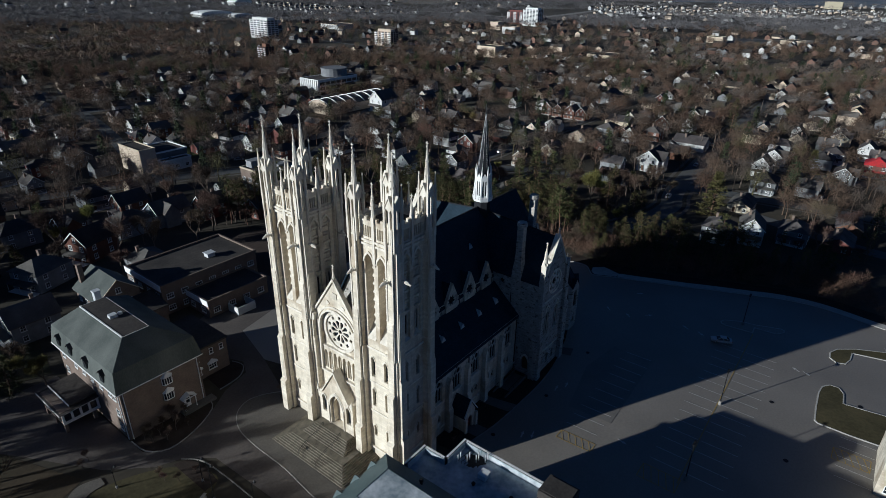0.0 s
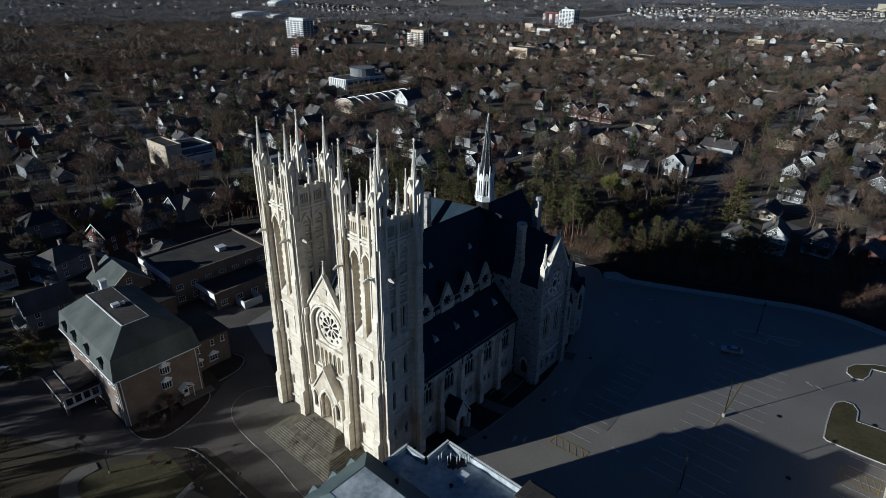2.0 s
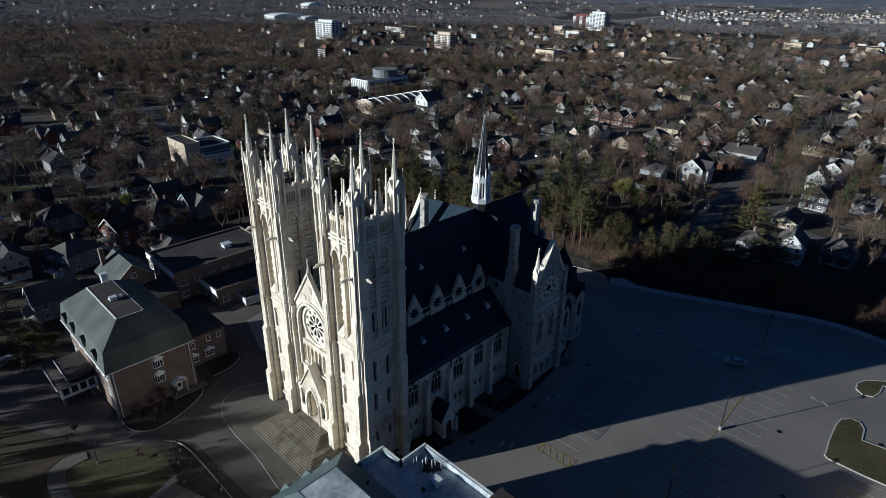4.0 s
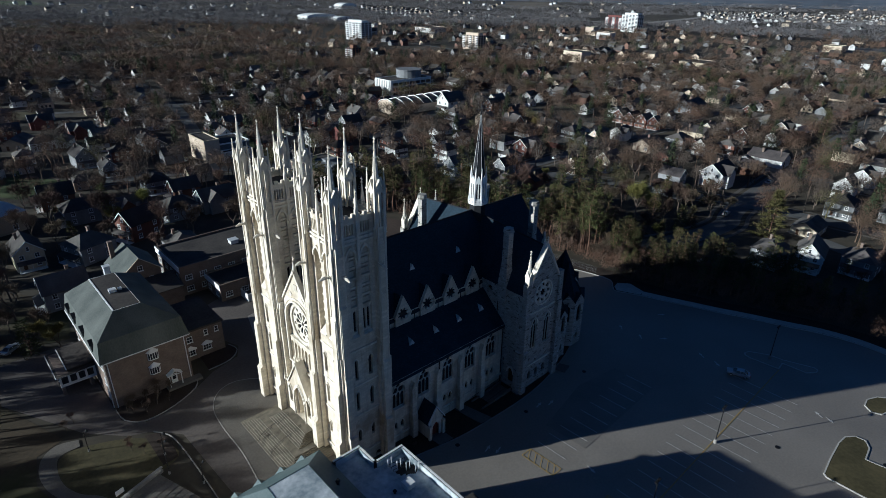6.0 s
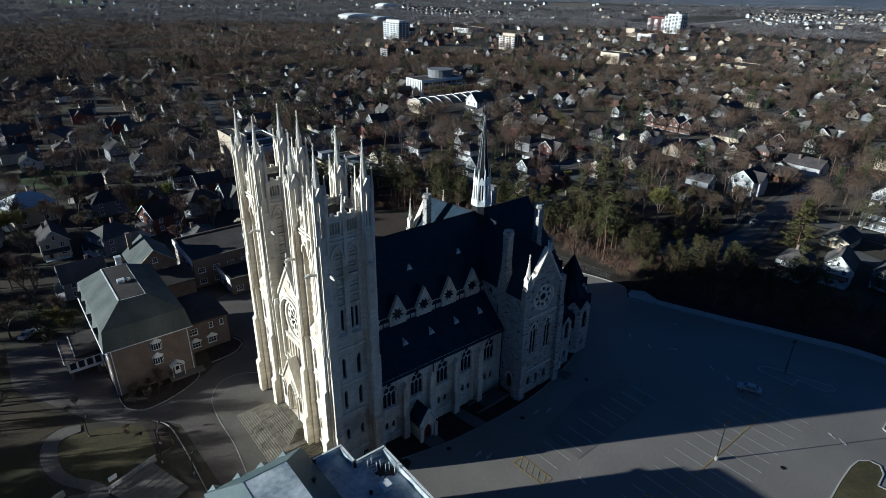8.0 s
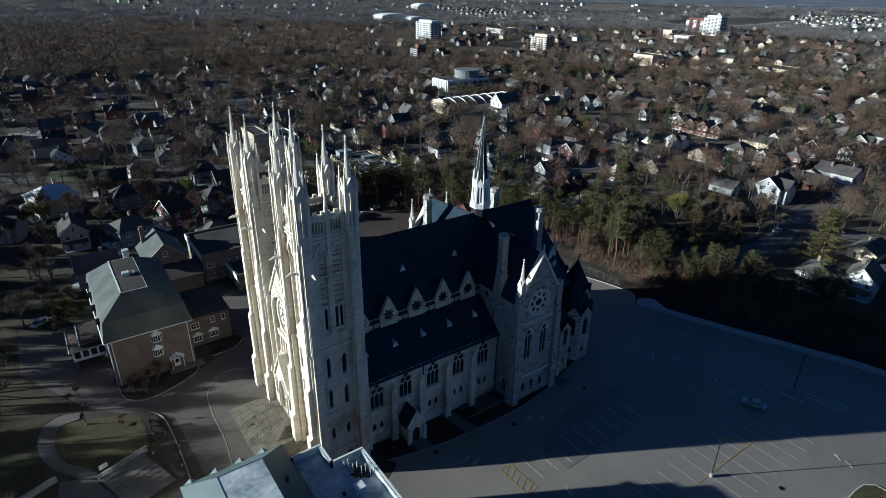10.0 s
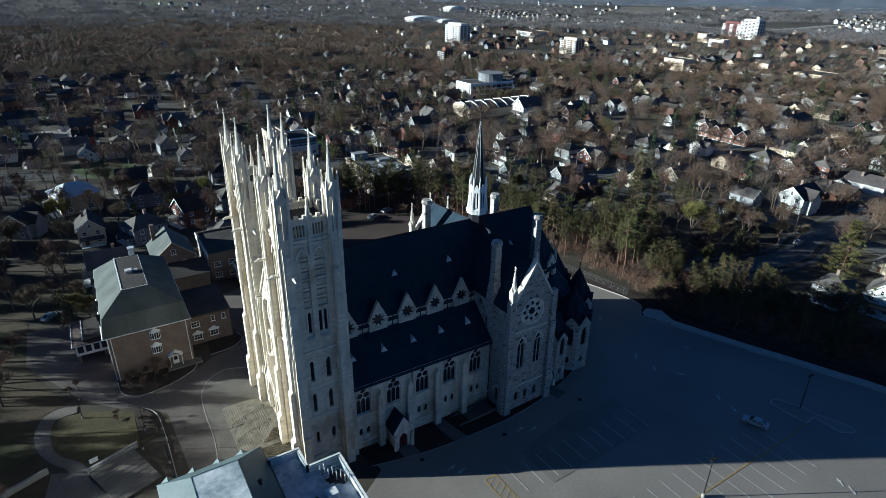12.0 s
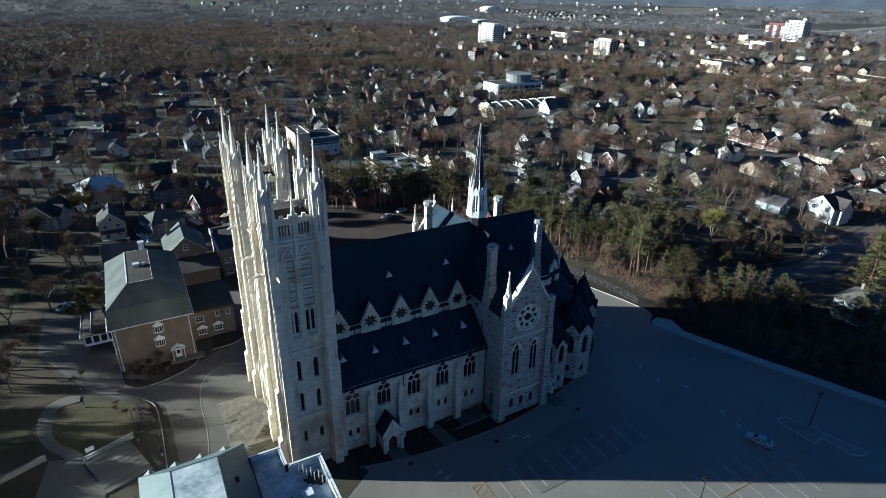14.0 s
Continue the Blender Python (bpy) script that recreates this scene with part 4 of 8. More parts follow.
# nave: clerestory, roofs, aisles
RIDGE, EAVE, CLER, AISLE = 33.9, 21.2, 7.0, 13.9
bm = B()
for s in (-1, 1):
    for x0, x1 in ((63.5, 97), (105.5, 116)):
        box(bm, x0, x1, AX + s * (CLER - 0.2) - 0.3, AX + s * (CLER - 0.2) + 0.3, 12.0, EAVE)
part("clerestory", bm, LIME, church)
bm = B()
ov = 0.35
for s in (-1, 1):
    run = RIDGE - EAVE
    k = ov * run / CLER
    P = []
    for x in (60.5, 116.0):
        P += [(x, AX, RIDGE), (x, AX + s * (CLER + 0.25), EAVE - 0.25 * run / CLER)]
    top = [Vector(p) for p in (P[0], P[2], P[3], P[1])]
    solid(bm, top + [p - Vector((0, 0, 0.5)) for p in top], [(0, 1, 2, 3), (4, 5, 6, 7), (0, 1, 5, 4), (1, 2, 6, 5), (2, 3, 7, 6), (3, 0, 4, 7)])
nave_roof = part("nave_roof", bm, SLATE, church)
bm = B()
box(bm, 61, 116, AX - 0.14, AX + 0.14, RIDGE - 0.1, RIDGE + 0.14)
part("ridge_cap", bm, COPPER, nave_roof)
# west end wall of the nave behind the front, closing the roof
bm = B()
prism(bm, wall_west(61.2), [(AX - CLER, 10), (AX + CLER, 10), (AX + CLER, EAVE), (AX, RIDGE - 0.5), (AX - CLER, EAVE)], -0.5, 0)
part("end_wall", bm, RUBBLE, church)


def nave_gablet(x, s):
    """A gabled wall dormer of the clerestory with its round window."""
    y = AX + s * (CLER + 0.5)
    M = wall_south(y) if s < 0 else wall_north(y)
    bm = B()
    plate(bm, M, [(x - 1.85, 19.2), (x + 1.85, 19.2), (x + 1.85, 21.4), (x, 25.0), (x - 1.85, 21.4)], [ring(x, 21.45, 1.42, 20)], -0.3, 0.08)
    for q in (-1, 1):
        prism(bm, M, [(x + q * 2.0, 20.95), (x + q * 2.0, 21.35), (x, 25.4), (x, 24.9)], -0.5, 0.16)
    plate(bm, M, ring(x, 21.45, 1.44, 24), [petals(x, 21.45, 1.36, 8, 0.42, 6)], -0.25, -0.05)
    for a in range(8):
        t = math.pi / 8 + math.pi / 4 * a
        prism(bm, M, ring(x + 1.6 * math.cos(t), 21.45 + 1.6 * math.sin(t), 0.09, 6), 0.08, 0.14)
    prism(bm, M, petals(x, 23.55, 0.26, 3, 0.3, 3), 0.08, 0.13)
    ob = part("clerestory_gable", bm, LIME, church)
    bm = B()
    prism(bm, M, ring(x, 21.45, 1.42, 18), -0.36, -0.3)
    part("pane", bm, GLASS, ob)
    bm = B()
    back = AX + s * (CLER * (RIDGE - 25.0) / (RIDGE - EAVE))
    for q in (-1, 1):
        P = [(x, y, 25.0), (x + q * 1.9, y, 21.25), (x + q * 1.9, AX + s * CLER, 21.25), (x, back, 25.0)]
        solid(bm, P, [(0, 1, 2, 3)])
    part("dormer_roof", bm, SLATE, ob)


for s in (-1, 1):
    for x in (68.4, 74.5, 80.65, 86.85, 93.0):
        nave_gablet(x, s)
    bm = B()
    for x in (71.4, 77.6, 83.7, 89.9, 95.6):
        M = wall_south(AX + s * (CLER + 0.1)) if s < 0 else wall_north(AX + s * (CLER + 0.1))
        prism(bm, M, rect(x - 0.07, x + 0.07, 19.2, EAVE), 0, 0.12)
    bits("downpipe", bm, IRON, church)

for s in (-1, 1):
    y = AX + s * AISLE
    M = wall_south(y) if s < 0 else wall_north(y)
    bm = B()
    wins = [68.0, 74.1, 80.25, 86.35, 92.5]
    small = [x + q for x in wins for q in (-0.75, 0.75)]
    plate(bm, M, rect(64.5, 96.5, -2.2, 13.3), [lancet(x, 7.0, 2.8, 5.8, 6) for x in wins] + [lancet(x, 2.2, 0.7, 1.7, 3) for x in small], -0.6, 0.0)
    aisle = part("aisle_wall", bm, LIME, church)
    bm = B()
    for x in wins:
        hood(bm, M, x, 7.0, 2.8, 5.7, 0.22, 0.16)
        prism(bm, M, rect(x - 1.55, x + 1.55, 6.7, 6.98), -0.3, 0.2)
    for x in small:
        hood(bm, M, x, 2.2, 0.7, 1.7, 0.14, 0.12)
    prism(bm, M, rect(64.5, 96.4, 13.0, 13.3), 0, 0.22)
    prism(bm, M, rect(66.2, 96.4, 0.6, 0.9), 0, 0.2)
    bits("moulding", bm, TRIM, aisle)
    for x in wins:
        traceried(aisle, M, x, 7.0, 2.8, 5.8, 3)
    for x in small:
        glass(aisle, M, lancet(x, 2.22, 0.68, 1.66, 3), -0.3)
    for x in (71.05, 77.15, 83.3, 89.4):
        bm = B()
        prism(bm, M, rect(x - 0.6, x + 0.6, -2.2, 4.0), -0.2, 1.25)
        prism(bm, M, rect(x - 0.52, x + 0.52, 4.0, 10.2), -0.2, 0.95)
        P = [M @ Vector(q) for q in ((x - 0.56, 10.2, -0.2), (x + 0.56, 10.2, -0.2), (x + 0.56, 10.2, 1.0), (x - 0.56, 10.2, 1.0), (x, 11.6, -0.2), (x, 11.6, 1.0))]
        solid(bm, P, [(0, 1, 2, 3), (0, 3, 5, 4), (1, 2, 5, 4), (0, 1, 4), (3, 2, 5)])
        P = [M @ Vector(q) for q in ((x - 0.6, 4.0, 0.9), (x + 0.6, 4.0, 0.9), (x + 0.6, 4.0, 1.25), (x - 0.6, 4.0, 1.25), (x - 0.6, 4.7, 0.9), (x + 0.6, 4.7, 0.9))]
        solid(bm, P, [(0, 1, 2, 3), (0, 1, 5, 4), (3, 2, 5, 4), (0, 3, 4), (1, 2, 5)])
        bits("buttress", bm, LIME, aisle)
    bm = B()
    for x in (77.95, 96.0):
        prism(bm, M, rect(x - 0.07, x + 0.07, -2, 13.2), 0.02, 0.16)
    bits("downpipe", bm, IRON, aisle)
    bm = B()
    ye, yt = AX + s * (AISLE + 0.4), AX + s * (CLER + 0.45)
    top = [Vector(p) for p in ((65.2, yt, 19.4), (96.6, yt, 19.4), (96.6, ye, 13.1), (65.2, ye, 13.1))]
    solid(bm, top + [p - Vector((0, 0, 0.4)) for p in top], [(0, 1, 2, 3), (4, 5, 6, 7), (0, 1, 5, 4), (1, 2, 6, 5), (2, 3, 7, 6), (3, 0, 4, 7)])
    part("aisle_roof", bm, SLATE, church)


def roof_vent(x, y, z, s, tilt):
    """A small three-cornered pale vent standing on a roof."""
    bm = B()
    P = [(x - 0.68, y, z), (x + 0.68, y, z), (x, y, z + 1.15), (x, y - s * 1.15 / tilt, z + 1.15)]
    solid(bm, P, [(0, 1, 2), (0, 2, 3), (1, 2, 3)])
    part("roof_vent", bm, PALE_METAL, church, "small pale triangular roof vent")


for s in (-1, 1):
    for x in (67.8, 74.0, 80.2, 86.4, 92.7):
        roof_vent(x, AX + s * 10.7, 19.4 - 6.3 * (10.7 - 7.45) / 6.85 + 0.05, s, 0.92)
    for x in (80.1, 92.4, 108.0):
        roof_vent(x, AX + s * 3.6, RIDGE - (RIDGE - EAVE) * 3.6 / CLER + 0.05, s, 1.81)

# transepts
TX0, TX1, TY, TAP, TEV = 96.3, 106.9, 19.3, 31.4, 22.4
TC = (TX0 + TX1) / 2


def transept(s):
    y = AX + s * TY
    M = wall_south(y) if s < 0 else wall_north(y)
    out = [(TX0, -2.4), (TX1, -2.4), (TX1, TEV), (TC, TAP), (TX0, TEV)]
    lanc = [TC - 2.05, TC + 2.15]
    smalls = [TC - 2.4, TC, TC + 2.4]
    bm = B()
    plate(bm, M, out, [ring(TC, 21.2, 2.5, 24)] + [lancet(x, 8.4, 1.75, 7.4, 6) for x in lanc] + [lancet(x, 0.6, 0.9, 2.3, 4) for x in smalls], -0.8, 0.0)
    wall = part("transept_wall", bm, RUBBLE, church)
    bm = B()
    hs = [petals(TC, 21.2, 1.0, 8, 0.3, 5)] + [petals(TC + 1.76 * math.cos(a), 21.2 + 1.76 * math.sin(a), 0.58, 4, 0.4, 5, a) for a in [2 * math.pi * k / 8 for k in range(8)]]
    plate(bm, M, ring(TC, 21.2, 2.52, 24), hs, -0.4, -0.1)
    part("rose_window", bm, TRIM, wall)
    bm = B()
    prism(bm, M, ring(TC, 21.2, 2.5, 24), -0.6, -0.5)
    part("pane", bm, GLASS, wall)
    for x in lanc:
        traceried(wall, M, x, 8.4, 1.75, 7.4, 2)
    for x in smalls:
        glass(wall, M, lancet(x, 0.62, 0.88, 2.26, 4), -0.4)
    bm = B()
    for x in lanc:
        hood(bm, M, x, 8.4, 1.75, 7.4, 0.22, 0.16)
    prism(bm, M, rect(TX0 + 1, TX1 - 1, 17.3, 17.6), 0, 0.2)
    prism(bm, M, rect(TX0 + 1, TX1 - 1, 4.4, 4.75), 0, 0.25)
    for k in range(24):
        a, b = 2 * math.pi * k / 24, 2 * math.pi * (k + 1) / 24
        prism(bm, M, [(TC + r * math.cos(t), 21.2 + r * math.sin(t)) for r, t in ((2.5, a), (2.85, a), (2.85, b), (2.5, b))], 0, 0.14)
    for q in (-1, 1):
        prism(bm, M, [(TC + q * 5.5, TEV - 0.3), (TC + q * 5.5, TEV + 0.35), (TC, TAP + 0.7), (TC, TAP - 0.1)], -0.9, 0.3)
    bits("coping", bm, TRIM, wall)
    bm = B()
    f = M @ Vector((TC, 0, -0.1))
    spirelet(bm, f.x, f.y, TAP + 0.2, TAP + 2.2, 0.3)
    part("finial", bm, TRIM, wall)
    for x in (TX0 + 0.1, TX1 - 0.1):
        q = -1 if x < TC else 1
        bm = B()
        prism(bm, M, rect(x - 0.75, x + 0.75, -2.4, 9.0), -0.75, 1.0)
        prism(bm, M, rect(x - 0.68, x + 0.68, 9.0, 17.5), -0.7, 0.75)
        prism(bm, M, rect(x - 0.6, x + 0.6, 17.5, 24.6), -0.65, 0.5)
        for z, d in ((9.0, 1.0), (17.5, 0.75)):
            P = [M @ Vector(p) for p in ((x - 0.7, z, 0.1), (x + 0.7, z, 0.1), (x + 0.7, z, d), (x - 0.7, z, d), (x - 0.7, z + 0.9, 0.1), (x + 0.7, z + 0.9, 0.1))]
            solid(bm, P, [(0, 1, 2, 3), (0, 1, 5, 4), (3, 2, 5, 4), (0, 3, 4), (1, 2, 5)])
        N = wall_west(TX0) if q < 0 else wall_east(TX1)
        yb = y - s * 0.4
        for z0, z1, d in ((-2.4, 9.0, 1.0), (9.0, 17.5, 0.7)):
            prism(bm, N, rect(yb - 0.75, yb + 0.75, z0, z1), -0.3, d)
            P = [N @ Vector(p) for p in ((yb - 0.75, z1, 0.0), (yb + 0.75, z1, 0.0), (yb + 0.75, z1, d), (yb - 0.75, z1, d), (yb - 0.75, z1 + 0.9, 0.0), (yb + 0.75, z1 + 0.9, 0.0))]
            solid(bm, P, [(0, 1, 2, 3), (0, 1, 5, 4), (3, 2, 5, 4), (0, 3, 4), (1, 2, 5)])
        bits("buttress", bm, RUBBLE, wall)
    for x in ((TX0 + 0.35, TX1 - 0.35) if s > 0 else (TX0 + 0.35,)):
        bm = B()
        f = M @ Vector((x, 0, -0.1))
        box(bm, f.x - 0.55, f.x + 0.55, f.y - 0.55, f.y + 0.55, 22.5, 26.4)
        for Mq, c in ((wall_west(f.x - 0.55), f.y), (wall_east(f.x + 0.55), f.y), (wall_south(f.y - 0.55), f.x), (wall_north(f.y + 0.55), f.x)):
            gablet(bm, Mq, c, 26.4, 1.3, 1.1, -0.2, 0.08)
        spirelet(bm, f.x, f.y, 26.4, 31.9, 0.6)
        part("pinnacle", bm, TRIM, wall)
    # side walls and roof
    for x, Mf, side in ((TX0, wall_west, -1), (TX1, wall_east, 1)):
        N = Mf(x)
        lo_, hi_ = sorted((y, AX + s * CLER))
        bm = B()
        eyes = [AX + s * 9.4, AX + s * 14.0]
        plate(bm, N, rect(lo_, hi_, -2.4, TEV), [petals(u, 20.2, 0.75, 6, 0.4, 4) for u in eyes] + [lancet(AX + s * 16.6, 0.0, 1.5, 3.6, 4)], -0.7, 0.0)
        sw = part("side_wall", bm, RUBBLE, church)
        for u in eyes:
            glass(sw, N, ring(u, 20.2, 0.8, 12), -0.4)
        bm = B()
        hood(bm, N, AX + s * 16.6, 0.0, 1.5, 3.6, 0.35, 0.25)
        prism(bm, N, rect(lo_ + 1, hi_, TEV - 0.3, TEV), 0, 0.18)
        bits("moulding", bm, TRIM, sw)
        bm = B()
        prism(bm, N, lancet(AX + s * 16.6, 0.0, 1.5, 3.6, 4), -0.4, -0.3)
        part("door", bm, WOOD, sw)
        bm = B()
        prism(bm, N, rect(AX + s * 11.9 - 0.07, AX + s * 11.9 + 0.07, -2, TEV), 0.02, 0.16)
        part("downpipe", bm, IRON, sw)
    bm = B()
    rz = TAP + 0.4
    for q, x in ((-1, TX0 - 0.3), (1, TX1 + 0.3)):
        top = [Vector(p) for p in ((TC, AX, rz + 1.0), (TC, y - s * 0.6, rz - 0.5), (x, y - s * 0.6, TEV - 0.2), (x, AX + s * 3.0, TEV - 0.2))]
        solid(bm, top + [p - Vector((0, 0, 0.4)) for p in top], [(0, 1, 2, 3), (4, 5, 6, 7), (0, 1, 5, 4), (1, 2, 6, 5), (2, 3, 7, 6), (3, 0, 4, 7)])
    roof = part("transept_roof", bm, SLATE, church)
    bm = B()
    rod(bm, (TC, AX, rz + 1.05), (TC, y - s * 0.6, rz - 0.45), 0.16, 0.16, 6)
    part("ridge_cap", bm, COPPER, roof)


transept(-1)
transept(1)


def stack(x, y, z0, z1):
    """A tall stone stack, broad below and slim above, with a moulded head."""
    bm = B()
    t = math.pi / 4
    taper(bm, x, y, z0, z0 + 4.5, 1.95, 1.5, 4, t)
    taper(bm, x, y, z0 + 4.5, z0 + 9.0, 1.5, 1.0, 4, t)
    taper(bm, x, y, z0 + 9.0, z1 - 1.0, 1.0, 0.98, 4, t)
    taper(bm, x, y, z1 - 1.0, z1 - 0.6, 1.0, 1.2, 8)
    taper(bm, x, y, z1 - 0.6, z1, 1.15, 1.0, 8)
    part("chimney", bm, RUBBLE, church, "tall tapered rubble-stone chimney")


for s in (-1, 1):
    stack(96.9, AX + s * 13.05, 18.5, 34.6)
    stack(111.6, AX + s * 7.4, 18.0, 35.2)

# fleche over the crossing
bm = B()
fx, fy = 101.4, AX
taper(bm, fx, fy, 31.5, 35.2, 1.9, 1.75, 8)
fleche = part("fleche", bm, COPPER, church, "slender lead-clad spire over the crossing")
bm = B()
taper(bm, fx, fy, 35.2, 35.7, 2.15, 2.15, 8)
for k in range(8):
    a = math.pi / 8 + math.pi / 4 * k
    rod(bm, (fx + 2.0 * math.cos(a), fy + 2.0 * math.sin(a), 35.6), (fx + 1.65 * math.cos(a), fy + 1.65 * math.sin(a), 40.8), 0.2, 0.16, 5)
    taper(bm, fx + 1.7 * math.cos(a), fy + 1.7 * math.sin(a), 40.6, 43.2, 0.26, 0.03, 4)
    a += math.pi / 8
    Mk = Matrix.Translation((fx + 1.68 * math.cos(a), fy + 1.68 * math.sin(a), 0)) @ Matrix.Rotation(a + math.pi / 2, 4, "Z") @ Matrix(((1, 0, 0, 0), (0, 0, -1, 0), (0, 1, 0, 0), (0, 0, 0, 1)))
    plate(bm, Mk, [(-0.68, 35.7), (0.68, 35.7), (0.66, 40.3), (0, 41.6), (-0.66, 40.3)], [lancet(-0.27, 36.5, 0.3, 3.4, 3), lancet(0.27, 36.5, 0.3, 3.4, 3)], -0.1, 0.08)
    plate(bm, Mk, rect(-0.86, 0.86, 35.5, 36.3), [petals(q * 0.42, 35.95, 0.2, 4, 0.3, 3) for q in (-1, 1)], 0.28, 0.42)
part("lantern", bm, WHITE, fleche, "pale open lantern stage")
# dark drum that stands in for the shade inside the lantern openings
bm = B()
taper(bm, fx, fy, 35.7, 40.6, 1.4, 1.25, 8)
part("lantern_core", bm, COPPER, fleche)
bm = B()
taper(bm, fx, fy, 40.4, 54.2, 1.5, 0.06, 8)
part("spire", bm, COPPER, fleche)
bm = B()
for k in range(8):
    a = math.pi / 8 + math.pi / 4 * k
    rod(bm, (fx + 1.52 * math.cos(a), fy + 1.52 * math.sin(a), 40.4), (fx + 0.07 * math.cos(a), fy + 0.07 * math.sin(a), 54.2), 0.035, 0.02, 4, 1)
bits("spire_rib", bm, [COPPER, PALE_METAL], fleche)
bm = B()
box(bm, fx - 0.06, fx + 0.06, fy - 0.06, fy + 0.06, 54.0, 56.0)
box(bm, fx - 0.06, fx + 0.06, fy - 0.5, fy + 0.5, 55.2, 55.35)
taper(bm, fx, fy, 54.0, 54.4, 0.2, 0.2, 6)
part("cross", bm, IRON, fleche)

# choir and apse
bm = B()
n = 8
half = [(116 + CLER * math.cos(a), AX + CLER * math.sin(a)) for a in [-math.pi / 2 + math.pi * k / 5 for k in range(6)]]
for i in range(5):
    (x0, y0), (x1, y1) = half[i], half[i + 1]
    d = (Vector((x1, y1)) - Vector((x0, y0)))
    Mk = Matrix.Translation((x0, y0, 0)) @ Matrix.Rotation(math.atan2(d.y, d.x), 4, "Z") @ Matrix(((1, 0, 0, 0), (0, 0, -1, 0), (0, 1, 0, 0), (0, 0, 0, 1)))
    w = d.length
    plate(bm, Mk, [(0, 5), (w, 5), (w, EAVE), (w / 2, EAVE + 3.0), (0, EAVE)], [lancet(w / 2, 15.5, 1.7, 5.2, 5), petals(w / 2, 21.8, 0.5, 6, 0.3, 4)], -0.5, 0)
part("apse_wall", bm, LIME, church)
bm = B()
taper(bm, 116, AX, 5, 20.8, 6.3, 6.3, 10)
part("apse_glazing", bm, GLASS, church)
bm = B()
apex = (115.6, AX, RIDGE)
pts = [(116 + 7.5 * math.cos(a), AX + 7.5 * math.sin(a), EAVE - 0.6) for a in [-math.pi / 2 + math.pi * k / 5 for k in range(6)]]
solid(bm, pts + [apex], [(i, i + 1, 6) for i in range(5)] + [(0, 5, 6)])
for p in pts[1:5]:
    rod(bm, p, apex, 0.12, 0.1, 4)
part("apse_roof", bm, SLATE, church)
bm = B()
for s in (-1, 1):                                         # aisles of the choir
    box(bm, 106.5, 116.2, min(AX + s * 7, AX + s * 12.2), max(AX + s * 7, AX + s * 12.2), -2.2, 12.5)
taper(bm, 116, AX, -2.2, 12.5, 11.4, 11.4, 12)
part("ambulatory_wall", bm, LIME, church)
bm = B()
n = 12
taper(bm, 116, AX, 12.4, 18.6, 12.0, 7.2, 12)
for s in (-1, 1):
    top = [Vector(p) for p in ((106.6, AX + s * 7.2, 18.8), (116.2, AX + s * 7.2, 18.8), (116.2, AX + s * 12.6, 12.3), (106.6, AX + s * 12.6, 12.3))]
    solid(bm, top + [p - Vector((0, 0, 0.4)) for p in top], [(0, 1, 2, 3), (4, 5, 6, 7), (0, 1, 5, 4), (1, 2, 6, 5), (2, 3, 7, 6), (3, 0, 4, 7)])
part("ambulatory_roof", bm, SLATE, church)


def chapel(cx, cy, r, wall, peak):
    """A polygonal chapel with gabled windows under a steep hipped roof."""
    n = 8
    bm = B()
    taper(bm, cx, cy, -2.4, -0.6, r + 0.15, r + 0.15, n)
    ob = part("chapel", bm, RUBBLE, church)
    pts = [(cx + r * math.cos(a), cy + r * math.sin(a)) for a in [math.pi / 8 + 2 * math.pi * k / n for k in range(n)]]
    for i in range(n):
        (x0, y0), (x1, y1) = pts[i], pts[(i + 1) % n]
        d = Vector((x1 - x0, y1 - y0))
        Mk = Matrix.Translation((x0, y0, 0)) @ Matrix.Rotation(math.atan2(d.y, d.x), 4, "Z") @ Matrix(((1, 0, 0, 0), (0, 0, -1, 0), (0, 1, 0, 0), (0, 0, 0, 1)))
        w = d.length
        bm = B()
        plate(bm, Mk, [(0, -2.4), (w, -2.4), (w, wall), (w / 2, wall + w * 0.62), (0, wall)], [lancet(w / 2, 6.0, w * 0.42, 4.4, 5), lancet(w / 2, 1.2, w * 0.24, 1.7, 3)], -0.4, 0)
        part("wall", bm, RUBBLE, ob)
    bm = B()
    taper(bm, cx, cy, -2, wall, r - 0.55, r - 0.55, n)
    part("pane", bm, GLASS, ob)
    bm = B()
    taper(bm, cx, cy, wall - 0.1, peak, r - 0.1, 0.05, n)
    for i in range(n):
        (x0, y0), (x1, y1) = pts[i], pts[(i + 1) % n]
        m = Vector(((x0 + x1) / 2, (y0 + y1) / 2))
        d = (Vector((cx, cy)) - m).normalized()
        w = math.hypot(x1 - x0, y1 - y0)
        a = Vector((m.x, m.y, wall + w * 0.62 + 0.15)) - Vector((d.x, d.y, 0)) * 0.15
        b = a + Vector((d.x, d.y, 0)) * (r * 0.62)
        for p in ((x0, y0), (x1, y1)):
            solid(bm, [a, b, (p[0], p[1], wall + 0.1)], [(0, 1, 2)])
    part("chapel_roof", bm, SLATE, ob)
    bm = B()
    for p in pts:
        rod(bm, (p[0], p[1], wall), (cx, cy, peak), 0.09, 0.06, 4)
    bits("hip_cap", bm, COPPER, ob)
    bm = B()
    spirelet(bm, cx, cy, peak - 0.3, peak + 1.4, 0.16)
    part("finial", bm, COPPER, ob)


chapel(112.6, AX - 14.2, 3.7, 10.0, 16.4)
chapel(119.6, AX - 12.6, 4.6, 11.0, 18.6)
chapel(127.0, AX - 6.4, 4.0, 10.6, 18.6)
chapel(128.6, AX + 3.4, 4.4, 10.6, 18.6)
chapel(119.6, AX + 12.6, 4.6, 11.0, 20.6)
